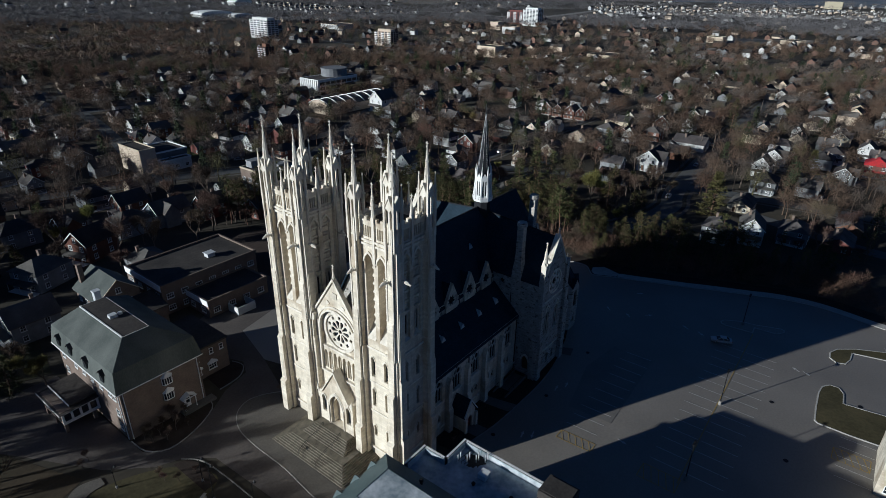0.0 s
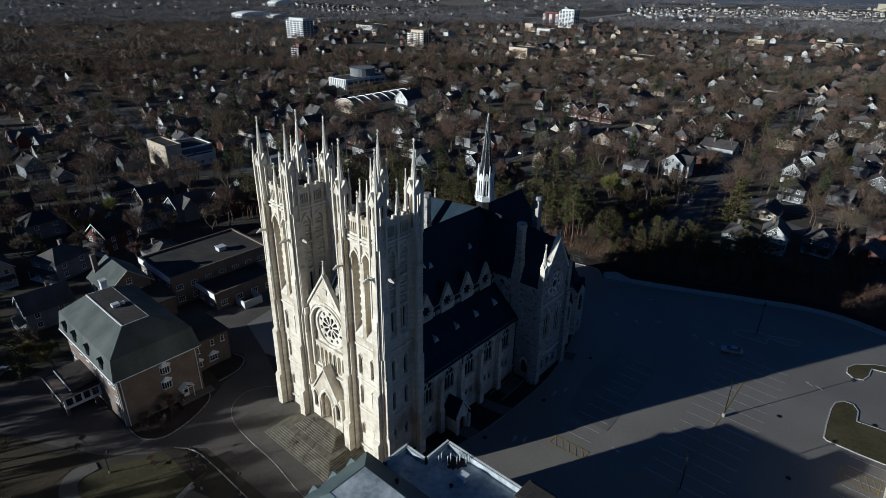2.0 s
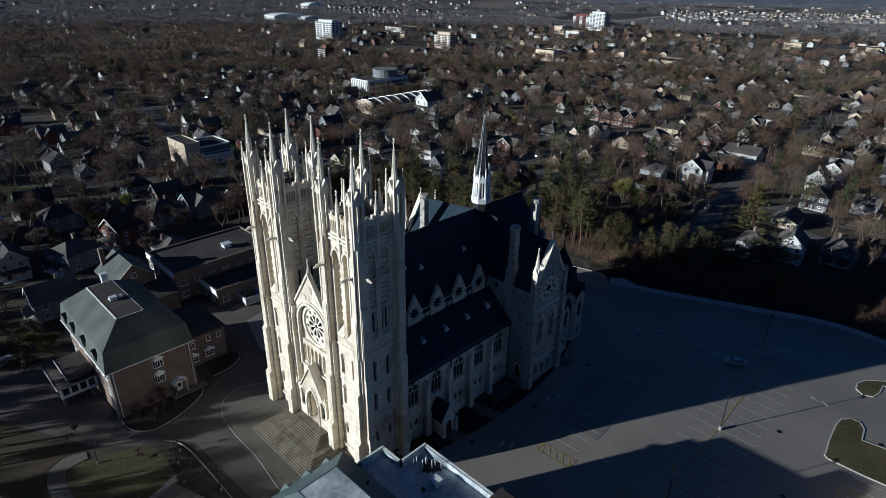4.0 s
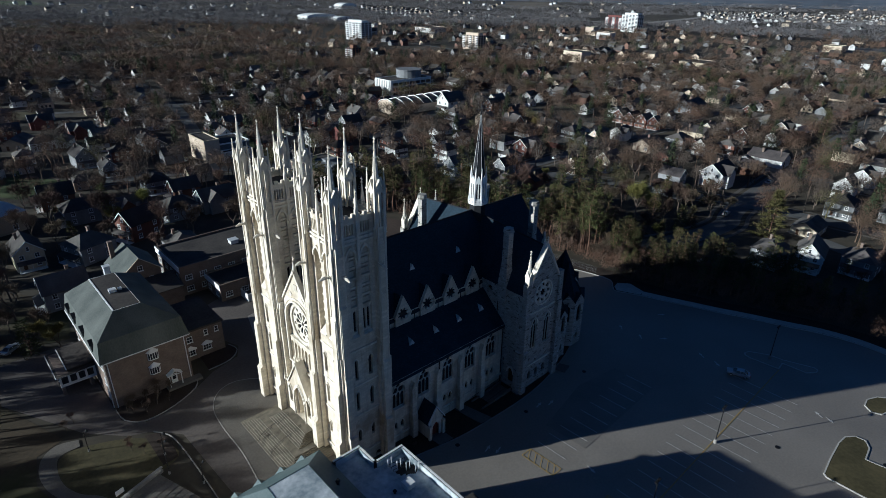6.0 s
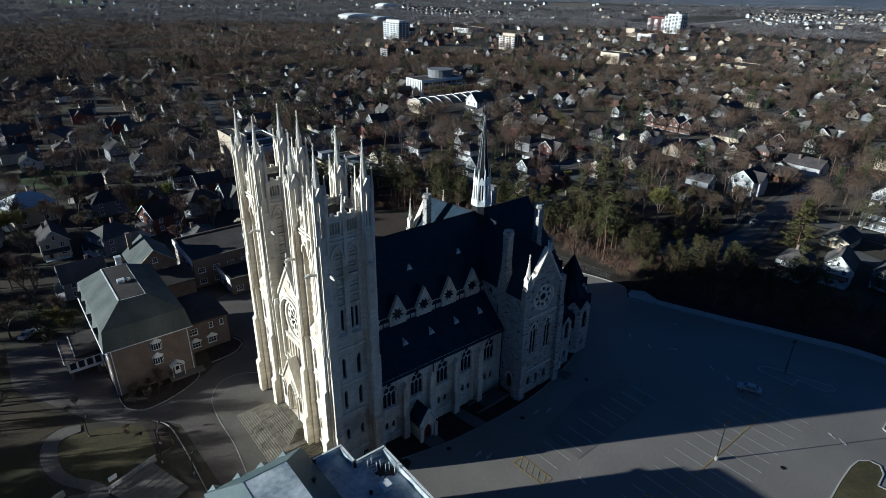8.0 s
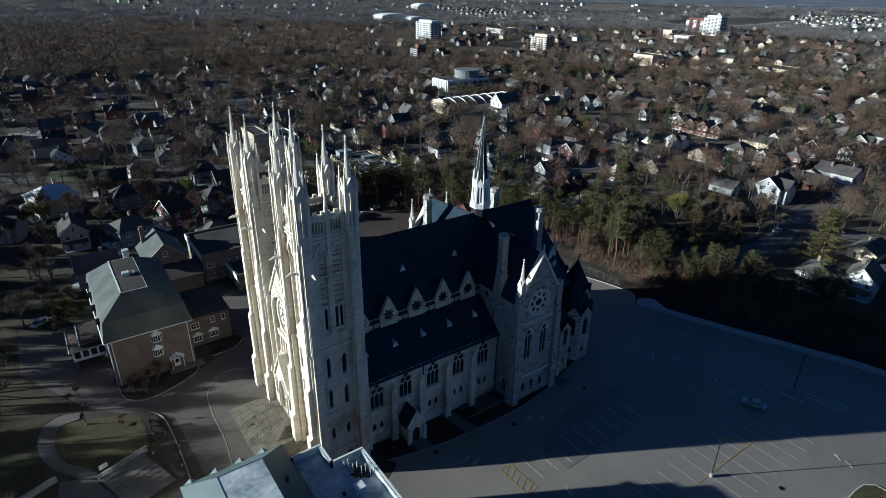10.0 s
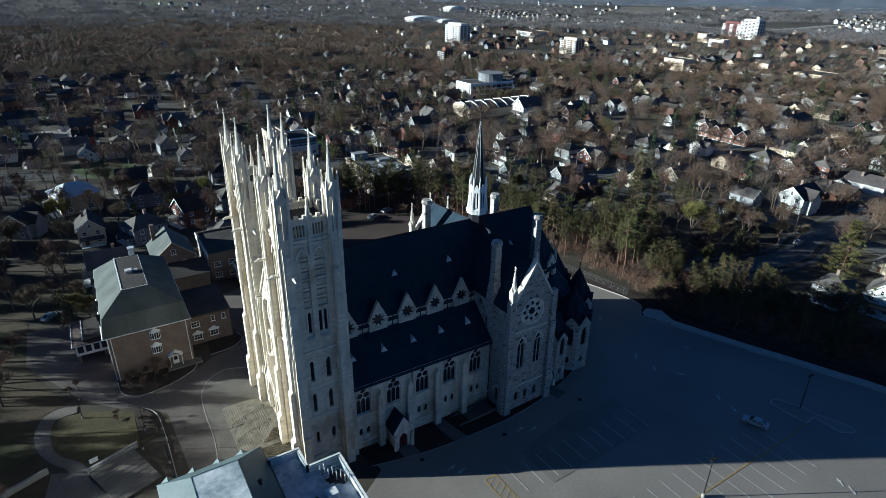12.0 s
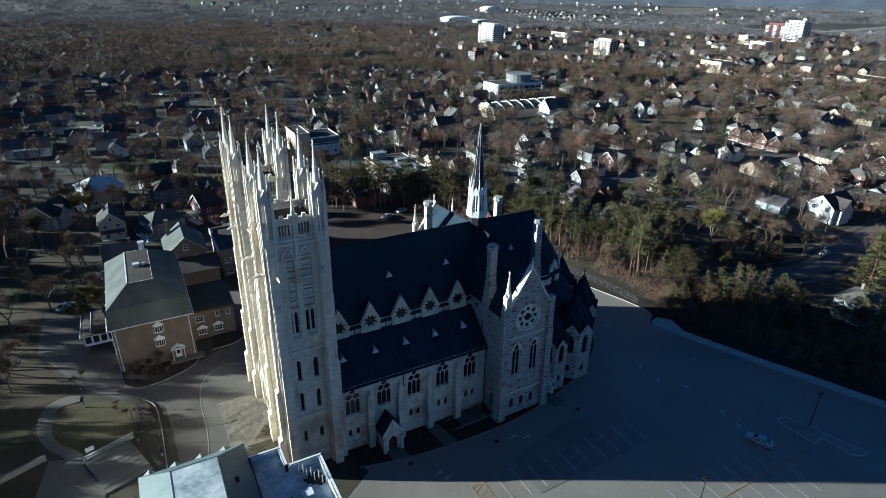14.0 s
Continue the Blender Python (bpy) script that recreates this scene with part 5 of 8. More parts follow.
chapel(112.6, AX + 14.2, 3.7, 10.0, 16.4)


def porch(cx, y0, y1, w, eave, peak, door_mat):
    """A gabled porch on the south side with a pointed doorway."""
    bm = B()
    M = wall_south(y0)
    plate(bm, M, [(cx - w, -1.7), (cx + w, -1.7), (cx + w, eave), (cx, peak), (cx - w, eave)], [lancet(cx, -1.4, w * 1.0, 3.6, 5)], -0.4, 0)
    box(bm, cx - w, cx - w + 0.4, y0 + 0.4, y1, -1.7, eave)
    box(bm, cx + w - 0.4, cx + w, y0 + 0.4, y1, -1.7, eave)
    for q in (-1, 1):
        prism(bm, M, petals(cx + q * w * 0.45, eave + 0.2, 0.2, 3, 0.3, 3), 0, 0.08)
        prism(bm, M, rect(cx + q * (w - 0.05) - 0.3, cx + q * (w - 0.05) + 0.3, -1.7, eave - 0.8), 0, 0.5)
    ob = part("porch", bm, TRIM, church)
    bm = B()
    for q in (-1, 1):
        top = [Vector(p) for p in ((cx, y0 - 0.3, peak + 0.35), (cx, y1, peak + 0.35), (cx + q * (w + 0.4), y1, eave - 0.25), (cx + q * (w + 0.4), y0 - 0.3, eave - 0.25))]
        solid(bm, top + [p - Vector((0, 0, 0.2)) for p in top], [(0, 1, 2, 3), (4, 5, 6, 7), (0, 1, 5, 4), (1, 2, 6, 5), (2, 3, 7, 6), (3, 0, 4, 7)])
    part("porch_roof", bm, SLATE, ob)
    bm = B()
    for q in (-1, 1):
        prism(bm, M, [(cx + q * (w + 0.35), eave - 0.35), (cx + q * (w + 0.35), eave + 0.0), (cx, peak + 0.5), (cx, peak + 0.1)], 0.1, 0.35)
    part("bargeboard", bm, WHITE, ob)
    bm = B()
    prism(bm, M, lancet(cx, -1.4, w * 1.0, 3.6, 5), -0.6, -0.45)
    part("door", bm, door_mat, ob, "dark red door")


porch(74.2, 49.2, 52.6, 1.75, 2.9, 5.6, DOORRED)
porch(109.4, 48.6, 52.4, 1.2, 1.8, 4.2, DOORRED)

# sunken stair with its walls beside the transept
well = thing("basement_stair", (91, 50.6, -1.6), "sunken concrete stair with iron rails beside the church wall", "stair")
bm = B()
for y in (48.6, 51.6):
    solid(bm, [(86.5, y, -1.7), (95.4, y, -1.7), (95.4, y, -0.6), (86.5, y, -1.2), (86.5, y + 0.3, -1.7), (95.4, y + 0.3, -1.7), (95.4, y + 0.3, -0.6), (86.5, y + 0.3, -1.2)],
          [(0, 1, 2, 3), (4, 5, 6, 7), (0, 1, 5, 4), (1, 2, 6, 5), (2, 3, 7, 6), (3, 0, 4, 7)])
part("side_wall", bm, CONCRETE, well)
for k in range(8):
    bm = B()
    box(bm, 87 + k * 1.0, 88 + k * 1.0, 48.9, 51.6, -1.8, -1.55 + 0.07 * k)
    part("step", bm, CONCRETE, well)
bm = B()
for y in (48.75, 51.75):
    rod(bm, (86.5, y, -0.2), (95.4, y, 0.4), 0.04)
    for k in range(6):
        rod(bm, (86.6 + 1.75 * k, y, -1.2 + 0.11 * k), (86.6 + 1.75 * k, y, -0.2 + 0.118 * k), 0.03)
part("handrail", bm, IRON, well)

# ---- other buildings near the church ----
def slab(bm, P, t=0.25, mi=0):
    top = [Vector(p) for p in P]
    n = len(top)
    return solid(bm, top + [p - Vector((0, 0, t)) for p in top], [tuple(range(n)), tuple(range(n, 2 * n))] + [(i, (i + 1) % n, n + (i + 1) % n, n + i) for i in range(n)], mi)


def window_mesh(w, h, bars=1):
    """A framed sash window that faces -y, its foot at the origin; frame first, pane second."""
    bm = B()
    M = wall_south(0)
    holes = []
    step_ = (w - 0.2) / (bars + 1)
    for i in range(bars + 1):
        holes += [rect(-w / 2 + 0.1 + i * step_ + 0.03, -w / 2 + 0.1 + (i + 1) * step_ - 0.03, 0.1, h / 2 - 0.03),
                  rect(-w / 2 + 0.1 + i * step_ + 0.03, -w / 2 + 0.1 + (i + 1) * step_ - 0.03, h / 2 + 0.03, h - 0.1)]
    plate(bm, M, rect(-w / 2, w / 2, 0, h), holes, -0.05, 0.08)
    k = len(bm.faces)
    prism(bm, M, rect(-w / 2 + 0.08, w / 2 - 0.08, 0.08, h - 0.08), -0.04, 0.02, 1)
    prism(bm, M, rect(-w / 2 - 0.1, w / 2 + 0.1, -0.12, 0.0), -0.05, 0.16)
    return mesh_of("window", bm, [WHITE, PANE])


WIN_S, WIN_M, WIN_L = window_mesh(0.9, 1.4, 0), window_mesh(1.3, 1.5, 1), window_mesh(1.9, 1.5, 2)


def build_hall():
    """The large stone hall next to the church, with a hipped roof round a flat deck and a flat-roofed wing."""
    hall = thing("stone_hall", (46, 30, 0), "long stone hall with a grey hipped roof and white flat deck", "building")
    bm = B()
    box(bm, 34.2, 48.2, 2, 46.6, -0.6, 13.0)
    part("wall", bm, LIME, hall)
    bm = B()
    e, z0, z1 = 0.5, 13.2, 16.2
    x0, x1, y1 = 33.7, 48.4, 47.2
    d = (38.0, 44.2, 42.9)
    slab(bm, [(x0, y1, z0), (x1, y1, z0), (d[1], d[2], z1), (d[0], d[2], z1)], 0.3)
    slab(bm, [(x1, y1, z0), (x1, 2, z0), (d[1], 2, z1), (d[1], d[2], z1)], 0.3)
    slab(bm, [(x0, 2, z0), (x0, y1, z0), (d[0], d[2], z1), (d[0], 2, z1)], 0.3)
    roof = part("hip_roof", bm, SEAMROOF, hall, "grey-green hipped roofing")
    bm = B()
    slab(bm, [(d[0], 2, z1 + 0.05), (d[1], 2, z1 + 0.05), (d[1], d[2], z1 + 0.05), (d[0], d[2], z1 + 0.05)], 0.3)
    part("deck", bm, MEMBRANE, roof, "white mottled flat roof deck")
    bm = B()
    for p, q in (((d[0], 2), (d[0], d[2])), ((d[0], d[2]), (d[1], d[2])), ((d[1], d[2]), (d[1], 2))):
        rod(bm, (*p, z1 + 0.06), (*q, z1 + 0.06), 0.05, 0.05, 4)
    rod(bm, (d[1], d[2], z1), (x1, y1, z0), 0.05, 0.05, 4)
    part("edge_trim", bm, SEAMROOF, roof)
    bm = B()
    for x, y, h in ((46.0, 38.2, 0.7), (46.3, 30, 0.7)):
        taper(bm, x, y, 14.2, 14.9 + h, 0.22, 0.22, 8)
        taper(bm, x, y, 14.9 + h, 15.2 + h, 0.36, 0.2, 8)
    part("roof_cowl", bm, IRON, roof)
    for x in (35.2, 38.7, 42.2, 45.6):                  # gabled heads of the end windows
        bm = B()
        plate(bm, wall_north(47.3), [(x - 0.8, 9.5), (x + 0.8, 9.5), (x + 0.8, 12.7), (x, 13.4), (x - 0.8, 12.7)], [lancet(x, 9.9, 1.0, 2.6, 4)], -0.8, 0.3)
        ob = part("dormer", bm, LIME, hall)
        bm = B()
        for q in (-1, 1):
            slab(bm, [(x, 47.7, 13.6), (x, 46.0, 13.6), (x + q * 0.95, 46.0, 12.75), (x + q * 0.95, 47.7, 12.75)], 0.1)
        part("dormer_roof", bm, SEAMROOF, ob)
        bm = B()
        prism(bm, wall_north(47.0), rect(x - 0.55, x + 0.55, 9.9, 12.6), 0, 0.05)
        part("pane", bm, GLASS, ob)
    for y in (40, 34, 28, 22):
        for z in (2.0, 6.0, 9.8):
            piece("window", WIN_M, hall, (34.2, y, z), radians(-90))
    wing = thing("flat_wing", (53, 30, 0), "flat-roofed wing with white membrane and dark parapet", "building")
    bm = B()
    prism(bm, Matrix.Identity(4), [(48.25, 2), (58.0, 2), (58.0, 39.3), (53.0, 39.3), (53.0, 43.4), (48.25, 43.4)], -0.8, 12.4)
    part("wall", bm, BRICK_TAN, wing)
    bm = B()
    prism(bm, Matrix.Identity(4), [(48.7, 2.3), (57.7, 2.3), (57.7, 39.0), (52.7, 39.0), (52.7, 43.1), (48.7, 43.1)], 12.42, 12.6)
    part("roof_deck", bm, MEMBRANE, wing, "white roof membrane with dark ponding stains")
    bm = B()
    for a, b, c, e_ in ((48.3, 53.1, 43.1, 43.5), (52.75, 53.15, 39.3, 43.1), (53.15, 58.15, 38.95, 39.35), (57.75, 58.15, 22.6, 38.95)):
        box(bm, a, b, c, e_, 11.8, 13.7)
    part("parapet", bm, [TARROOF], wing)
    bm = B()
    for a, b, c, e_ in ((48.25, 53.2, 43.05, 43.55), (52.7, 53.2, 39.3, 43.05), (53.2, 58.2, 38.9, 39.4), (57.7, 58.2, 22.5, 38.9)):
        box(bm, a + 0.12, b - 0.06, c + 0.12, e_ - 0.06, 13.7, 13.76)
    part("coping", bm, WHITE, wing)
    bm = B()
    box(bm, 48.65, 52.75, 42.95, 43.05, 12.6, 13.68), box(bm, 52.65, 52.75, 39.2, 42.95, 12.6, 13.68), box(bm, 53.1, 57.7, 38.82, 38.93, 12.6, 13.68), box(bm, 57.62, 57.73, 22.6, 38.9, 12.6, 13.68)
    part("flashing", bm, MEMBRANE, wing)
    bm = B()
    box(bm, 54.9, 58.6, 20, 24.6, 12.6, 15.4)
    part("penthouse", bm, TARROOF, wing)
    bm = B()
    slab(bm, [(55.2, 20.2, 15.5), (58.3, 20.2, 15.5), (58.3, 24.3, 15.5), (55.2, 24.3, 15.5)], 0.08)
    part("penthouse_roof", bm, TARROOF, wing)
    unit = thing("roof_unit", (54.3, 33.0, 12.6), "pale metal air handling box on the flat roof", "ventilation unit")
    bm = B()
    box(bm, 53.6, 55.0, 32.4, 33.7, 12.75, 13.6)
    part("casing", bm, PALE_METAL, unit)
    bm = B()
    box(bm, 53.55, 55.05, 32.35, 33.75, 13.6, 13.68), box(bm, 53.7, 54.0, 32.5, 32.8, 12.55, 12.8), box(bm, 54.6, 54.9, 33.3, 33.6, 12.55, 12.8)
    part("lid", bm, WHITE, unit)
    pipes = thing("roof_pipes", (56.0, 36.6, 12.6), "rows of bare metal vent pipes on a rack", "pipes")
    for k in range(8):
        bm = B()
        x, y = 54.4 + 0.42 * k + 0.2 * (k % 2), 37.9 - 0.55 * k + 0.5 * (k % 2)
        rod(bm, (x, y, 12.55), (x, y, 13.9 + 0.15 * (k % 2)), 0.07, 0.07, 8)
        rod(bm, (x, y, 13.85), (x, y, 14.1 + 0.15 * (k % 2)), 0.11, 0.09, 8)
        part("vent_pipe", bm, PALE_METAL, pipes)
    for k in range(4):
        bm = B()
        rod(bm, (54.4, 37.9 - 0.6 * k, 13.0), (57.3, 37.5 - 0.6 * k, 13.0), 0.04, 0.04, 5)
        for x in (54.5, 55.9, 57.2):
            rod(bm, (x, 37.9 - 0.6 * k - 0.138 * (x - 54.4), 12.55), (x, 37.9 - 0.6 * k - 0.138 * (x - 54.4), 13.0), 0.035, 0.035, 5)
        part("rack", bm, IRON, pipes)
    bm = B()
    rs = random.Random(3)
    prism(bm, Matrix.Identity(4), [(56.2 + rs.uniform(0.8, 1.9) * math.cos(a * 0.2094), 36.0 + rs.uniform(0.8, 1.9) * math.sin(a * 0.2094)) for a in range(30)], 12.604, 12.612)
    part("stain", bm, TARROOF, wing, "dark rusty stain on the membrane")
    for x, y in ((52.2, 33.5), (53.4, 27.8), (51.6, 29)):
        bm = B()
        taper(bm, x, y, 12.58, 13.0, 0.2, 0.2, 8), taper(bm, x, y, 13.0, 13.2, 0.34, 0.2, 8)
        part("roof_drain", bm, IRON, wing)


build_hall()


def build_rectory():
    r = thing("rectory", (38, 109, 0), "tan brick rectory with a grey-green mansard roof", "house")
    X0, X1, Y0, Y1 = 30.7, 46.2, 96.2, 122.2
    bm = B()
    box(bm, X0, X1, Y0, Y1, -0.3, 11.2)
    part("wall", bm, BRICK_TAN, r)
    bm = B()
    ea = [(X0 - 0.8, Y0 - 0.8, 11.1), (X1 + 0.6, Y0 - 0.8, 11.1), (X1 + 0.6, Y1 + 0.6, 11.1), (X0 - 0.8, Y1 + 0.6, 11.1)]
    br = [(30.6, 96.2, 15.4), (46.0, 96.2, 15.4), (46.0, 122.0, 15.4), (30.6, 122.0, 15.4)]
    dk = [(35.3, 100.9, 18.7), (40.3, 100.9, 18.7), (40.3, 118.4, 18.7), (35.3, 118.4, 18.7)]
    solid(bm, ea + br + dk, [(i, (i + 1) % 4, 4 + (i + 1) % 4, 4 + i) for i in range(4)] + [(4 + i, 4 + (i + 1) % 4, 8 + (i + 1) % 4, 8 + i) for i in range(4)] + [(0, 1, 2, 3), (8, 9, 10, 11)])
    roof = part("mansard_roof", bm, SHINGLE_G, r)
    bm = B()
    slab(bm, [(35.4, 101, 18.75), (40.2, 101, 18.75), (40.2, 118.3, 18.75), (35.4, 118.3, 18.75)], 0.06)
    part("deck", bm, TARROOF, roof)
    bm = B()
    for i in range(4):
        rod(bm, dk[i], dk[(i + 1) % 4], 0.17 if i == 3 else 0.06, 0.17 if i == 3 else 0.06, 4)
    part("deck_edge", bm, WHITE, roof)
    bm = B()
    for i in range(4):
        a, b = Vector(ea[i]), Vector(ea[(i + 1) % 4])
        rod(bm, a, b, 0.12, 0.12, 5)
    for x, y in ((X0 + 0.5, Y0 - 0.1), (X1 - 0.5, Y0 - 0.1), (X0 - 0.1, Y0 + 0.6)):
        rod(bm, (x, y, 0), (x, y, 11.1), 0.09, 0.09, 6)
    part("gutter", bm, WHITE, roof)
    bm = B()
    box(bm, 36.8, 38.2, 108.6, 109.8, 18.7, 19.4), box(bm, 38.6, 39.3, 108.9, 109.6, 18.7, 19.2)
    part("roof_hatch", bm, PALE_METAL, roof)
    bm = B()
    box(bm, 38.6, 39.8, 119.0, 120.2, 15.8, 20.2), box(bm, 38.5, 39.9, 118.9, 120.3, 20.0, 20.3)
    part("chimney", bm, PALE_METAL, roof)
    for y in (100.2, 106.8, 113.4, 118.6):
        bm = B()
        box(bm, 29.9, 31.2, y - 0.6, y + 0.6, 12.2, 14.0)
        ob = part("dormer", bm, PANE, r)
        bm = B()
        for q in (-1, 1):
            slab(bm, [(29.7, y, 14.7), (31.4, y, 14.7), (31.4, y + q * 0.95, 13.8), (29.7, y + q * 0.95, 13.8)], 0.12)
        part("dormer_roof", bm, SHINGLE, ob)
    for y in (98.6, 120.0):
        for z in (1.4, 4.6, 8.2):
            piece("window", WIN_M, r, (X0, y, z), radians(-90))
    for y in (100.5, 104, 107.5, 111, 114.5):
        piece("window", WIN_M, r, (X0, y, 8.2), radians(-90))
    for z in (8.0, 4.6):                                 # bay windows with white hoods
        x = 39.4 if z > 5 else 39.2
        bm = B()
        prism(bm, Matrix.Identity(4), [(x - 1.05, Y0), (x - 0.7, Y0 - 0.5), (x + 0.7, Y0 - 0.5), (x + 1.05, Y0)], z, z + 0.15)
        prism(bm, Matrix.Identity(4), [(x - 1.0, Y0), (x - 0.68, Y0 - 0.46), (x + 0.68, Y0 - 0.46), (x + 1.0, Y0)], z + 1.55, z + 1.8)
        solid(bm, [(x - 1.25, Y0, z + 1.8), (x - 0.85, Y0 - 0.65, z + 1.8), (x + 0.85, Y0 - 0.65, z + 1.8), (x + 1.25, Y0, z + 1.8), (x, Y0, z + 2.6)], [(0, 1, 4), (1, 2, 4), (2, 3, 4), (0, 1, 2, 3), (0, 3, 4)])
        for q in (-1.0, -0.68, -0.23, 0.23, 0.68, 1.0):
            yy = Y0 - 0.46 if abs(q) < 0.9 else Y0 - 0.05
            rod(bm, (x + q, yy, z), (x + q, yy, z + 1.6), 0.06, 0.06, 4)
        ob = part("bay_window", bm, WHITE, r)
        bm = B()
        prism(bm, Matrix.Identity(4), [(x - 0.95, Y0 - 0.02), (x - 0.64, Y0 - 0.42), (x + 0.64, Y0 - 0.42), (x + 0.95, Y0 - 0.02)], z + 0.15, z + 1.55)
        part("pane", bm, PANE, ob)
    bm = B()
    x = 42.4
    box(bm, x - 0.6, x + 0.6, Y0 - 0.12, Y0 - 0.02, 0.6, 2.8)
    door = part("door", bm, WHITE, r)
    bm = B()
    for q in (-1, 1):
        slab(bm, [(x, Y0 - 1.3, 4.1), (x, Y0, 4.1), (x + q * 1.5, Y0, 3.2), (x + q * 1.5, Y0 - 1.3, 3.2)], 0.12)
        rod(bm, (x + q * 1.2, Y0 - 1.1, 0.5), (x + q * 1.2, Y0 - 1.1, 3.2), 0.09, 0.09, 6)
    box(bm, x - 1.5, x + 1.5, Y0 - 1.25, Y0 - 1.15, 3.1, 3.25)
    part("canopy", bm, WHITE, door)
    bm = B()
    box(bm, x - 0.35, x + 0.35, Y0 - 0.15, Y0 - 0.12, 1.5, 2.6)
    part("pane", bm, PANE, door)
    bm = B()
    box(bm, 40.5, 47.5, Y0 - 1.9, Y0 - 0.05, 0, 0.5)
    part("stoop", bm, CONCRETE, r)
    # raised sun porch on the drive side
    bm = B()
    box(bm, 24.0, 30.6, 107.4, 116.8, 2.2, 4.9)
    p = part("sun_porch", bm, BRICK_TAN, r)
    bm = B()
    slab(bm, [(23.5, 106.6, 4.8), (30.7, 106.6, 5.1), (30.7, 117.4, 5.1), (23.5, 117.4, 4.8)], 0.2)
    slab(bm, [(25.7, 107.6, 5.5), (30.7, 107.6, 5.7), (30.7, 117.2, 5.7), (25.7, 117.2, 5.5)], 0.35)
    part("porch_roof", bm, TARROOF, p)
    bm = B()
    rod(bm, (25.7, 107.6, 5.52), (25.7, 117.2, 5.52), 0.13, 0.13, 4), rod(bm, (23.5, 106.6, 4.78), (23.5, 117.4, 4.78), 0.09, 0.09, 4), rod(bm, (23.5, 106.6, 4.72), (30.7, 106.6, 5.0), 0.05, 0.05, 4)
    box(bm, 24.0, 30.6, 107.2, 107.4, 2.1, 2.7), box(bm, 24.0, 30.6, 107.22, 107.4, 4.35, 4.7)
    for k in range(5):
        box(bm, 23.98 + 1.55 * k, 24.4 + 1.55 * k, 107.24, 107.4, 2.7, 4.35)
    part("porch_trim", bm, WHITE, p)
    for k in range(4):
        bm = B()
        box(bm, 24.4 + 1.55 * k, 25.53 + 1.55 * k, 107.3, 107.4, 2.7, 4.35)
        part("pane", bm, PANE, p)
    for k in range(5):
        bm = B()
        box(bm, 23.86, 24.0, 107.8 + 1.85 * k, 109.2 + 1.85 * k, 2.8, 4.3)
        part("pane", bm, PANE, p)
    for x, y in ((24.4, 107.8), (24.4, 112), (24.4, 116.4), (29.5, 107.8)):
        bm = B()
        box(bm, x - 0.3, x + 0.3, y - 0.3, y + 0.3, 0, 2.25)
        part("pier", bm, BRICK_TAN, p)
    # low wing
    bm = B()
    box(bm, 46.2, 56.0, 102.4, 116.0, -0.2, 7.4)
    w = part("wing", bm, BRICK_TAN, r)
    bm = B()
    slab(bm, [(46.3, 102.1, 7.7), (56.3, 102.1, 7.7), (56.3, 116.3, 7.7), (46.3, 116.3, 7.7)], 0.4)
    part("wing_roof", bm, TARROOF, w)
    for xx, z in ((48.2, 4.6), (52.2, 5.2), (48.4, 1.2), (52.0, 1.4), (54.6, 5.2)):
        piece("window", WIN_L if z < 5 else WIN_S, r, (xx, 102.4, z))
    for xx, z in ((48.4, 2.9), (52.0, 3.1)):
        bm = B()
        solid(bm, [(xx - 1.3, 102.4, z), (xx - 1.1, 101.7, z), (xx + 1.1, 101.7, z), (xx + 1.3, 102.4, z), (xx, 102.4, z + 0.8)], [(0, 1, 4), (1, 2, 4), (2, 3, 4), (0, 1, 2, 3), (0, 3, 4)])
        part("window_hood", bm, WHITE, w)


build_rectory()


def build_gabled_house():
    """The grey-green roofed house behind the rectory, with a low brick lean-to."""
    h = thing("gabled_house", (49.6, 142, 0), "brick house with a steep grey-green shingled gable roof", "house")
    bm = B()
    box(bm, 44.8, 54.6, 137.0, 149.4, -0.3, 8.4)
    prism(bm, wall_south(137.0), [(44.8, 8.4), (54.6, 8.4), (49.7, 12.3)], -12.4, 0)
    part("wall", bm, BRICK_TAN, h)
    bm = B()
    for q in (-1, 1):
        slab(bm, [(49.7, 136.4, 12.75), (49.7, 149.8, 12.75), (49.7 + q * 5.6, 149.8, 8.1), (49.7 + q * 5.6, 136.4, 8.1)], 0.22)
    part("roof", bm, SHINGLE_G, h)
    bm = B()
    for q in (-1, 1):
        rod(bm, (49.7, 136.36, 12.65), (49.7 + q * 5.6, 136.36, 8.0), 0.1, 0.1, 4)
    part("bargeboard", bm, SIDING_T, h)
    for x, z in ((47.2, 5.2), (52.0, 5.2), (49.7, 8.8)):
        piece("window", WIN_M, h, (x, 137.0, z))
    for y in (140, 144, 147.4):
        piece("window", WIN_M, h, (44.8, y, 5.2), radians(-90))
    bm = B()
    box(bm, 47.0, 57.0, 129.5, 136.9, -0.3, 4.8)
    lean = part("lean_to", bm, BRICK_TAN, h)
    bm = B()
    slab(bm, [(46.6, 129.1, 5.1), (57.4, 129.1, 5.1), (57.4, 137.0, 6.6), (46.6, 137.0, 6.6)], 0.2)
    part("lean_to_roof", bm, TARROOF, lean)
    bm = B()
    box(bm, 45.8, 46.9, 147.6, 148.8, 9.0, 14.4)
    part("chimney", bm, BRICK_TAN, h)


build_gabled_house()


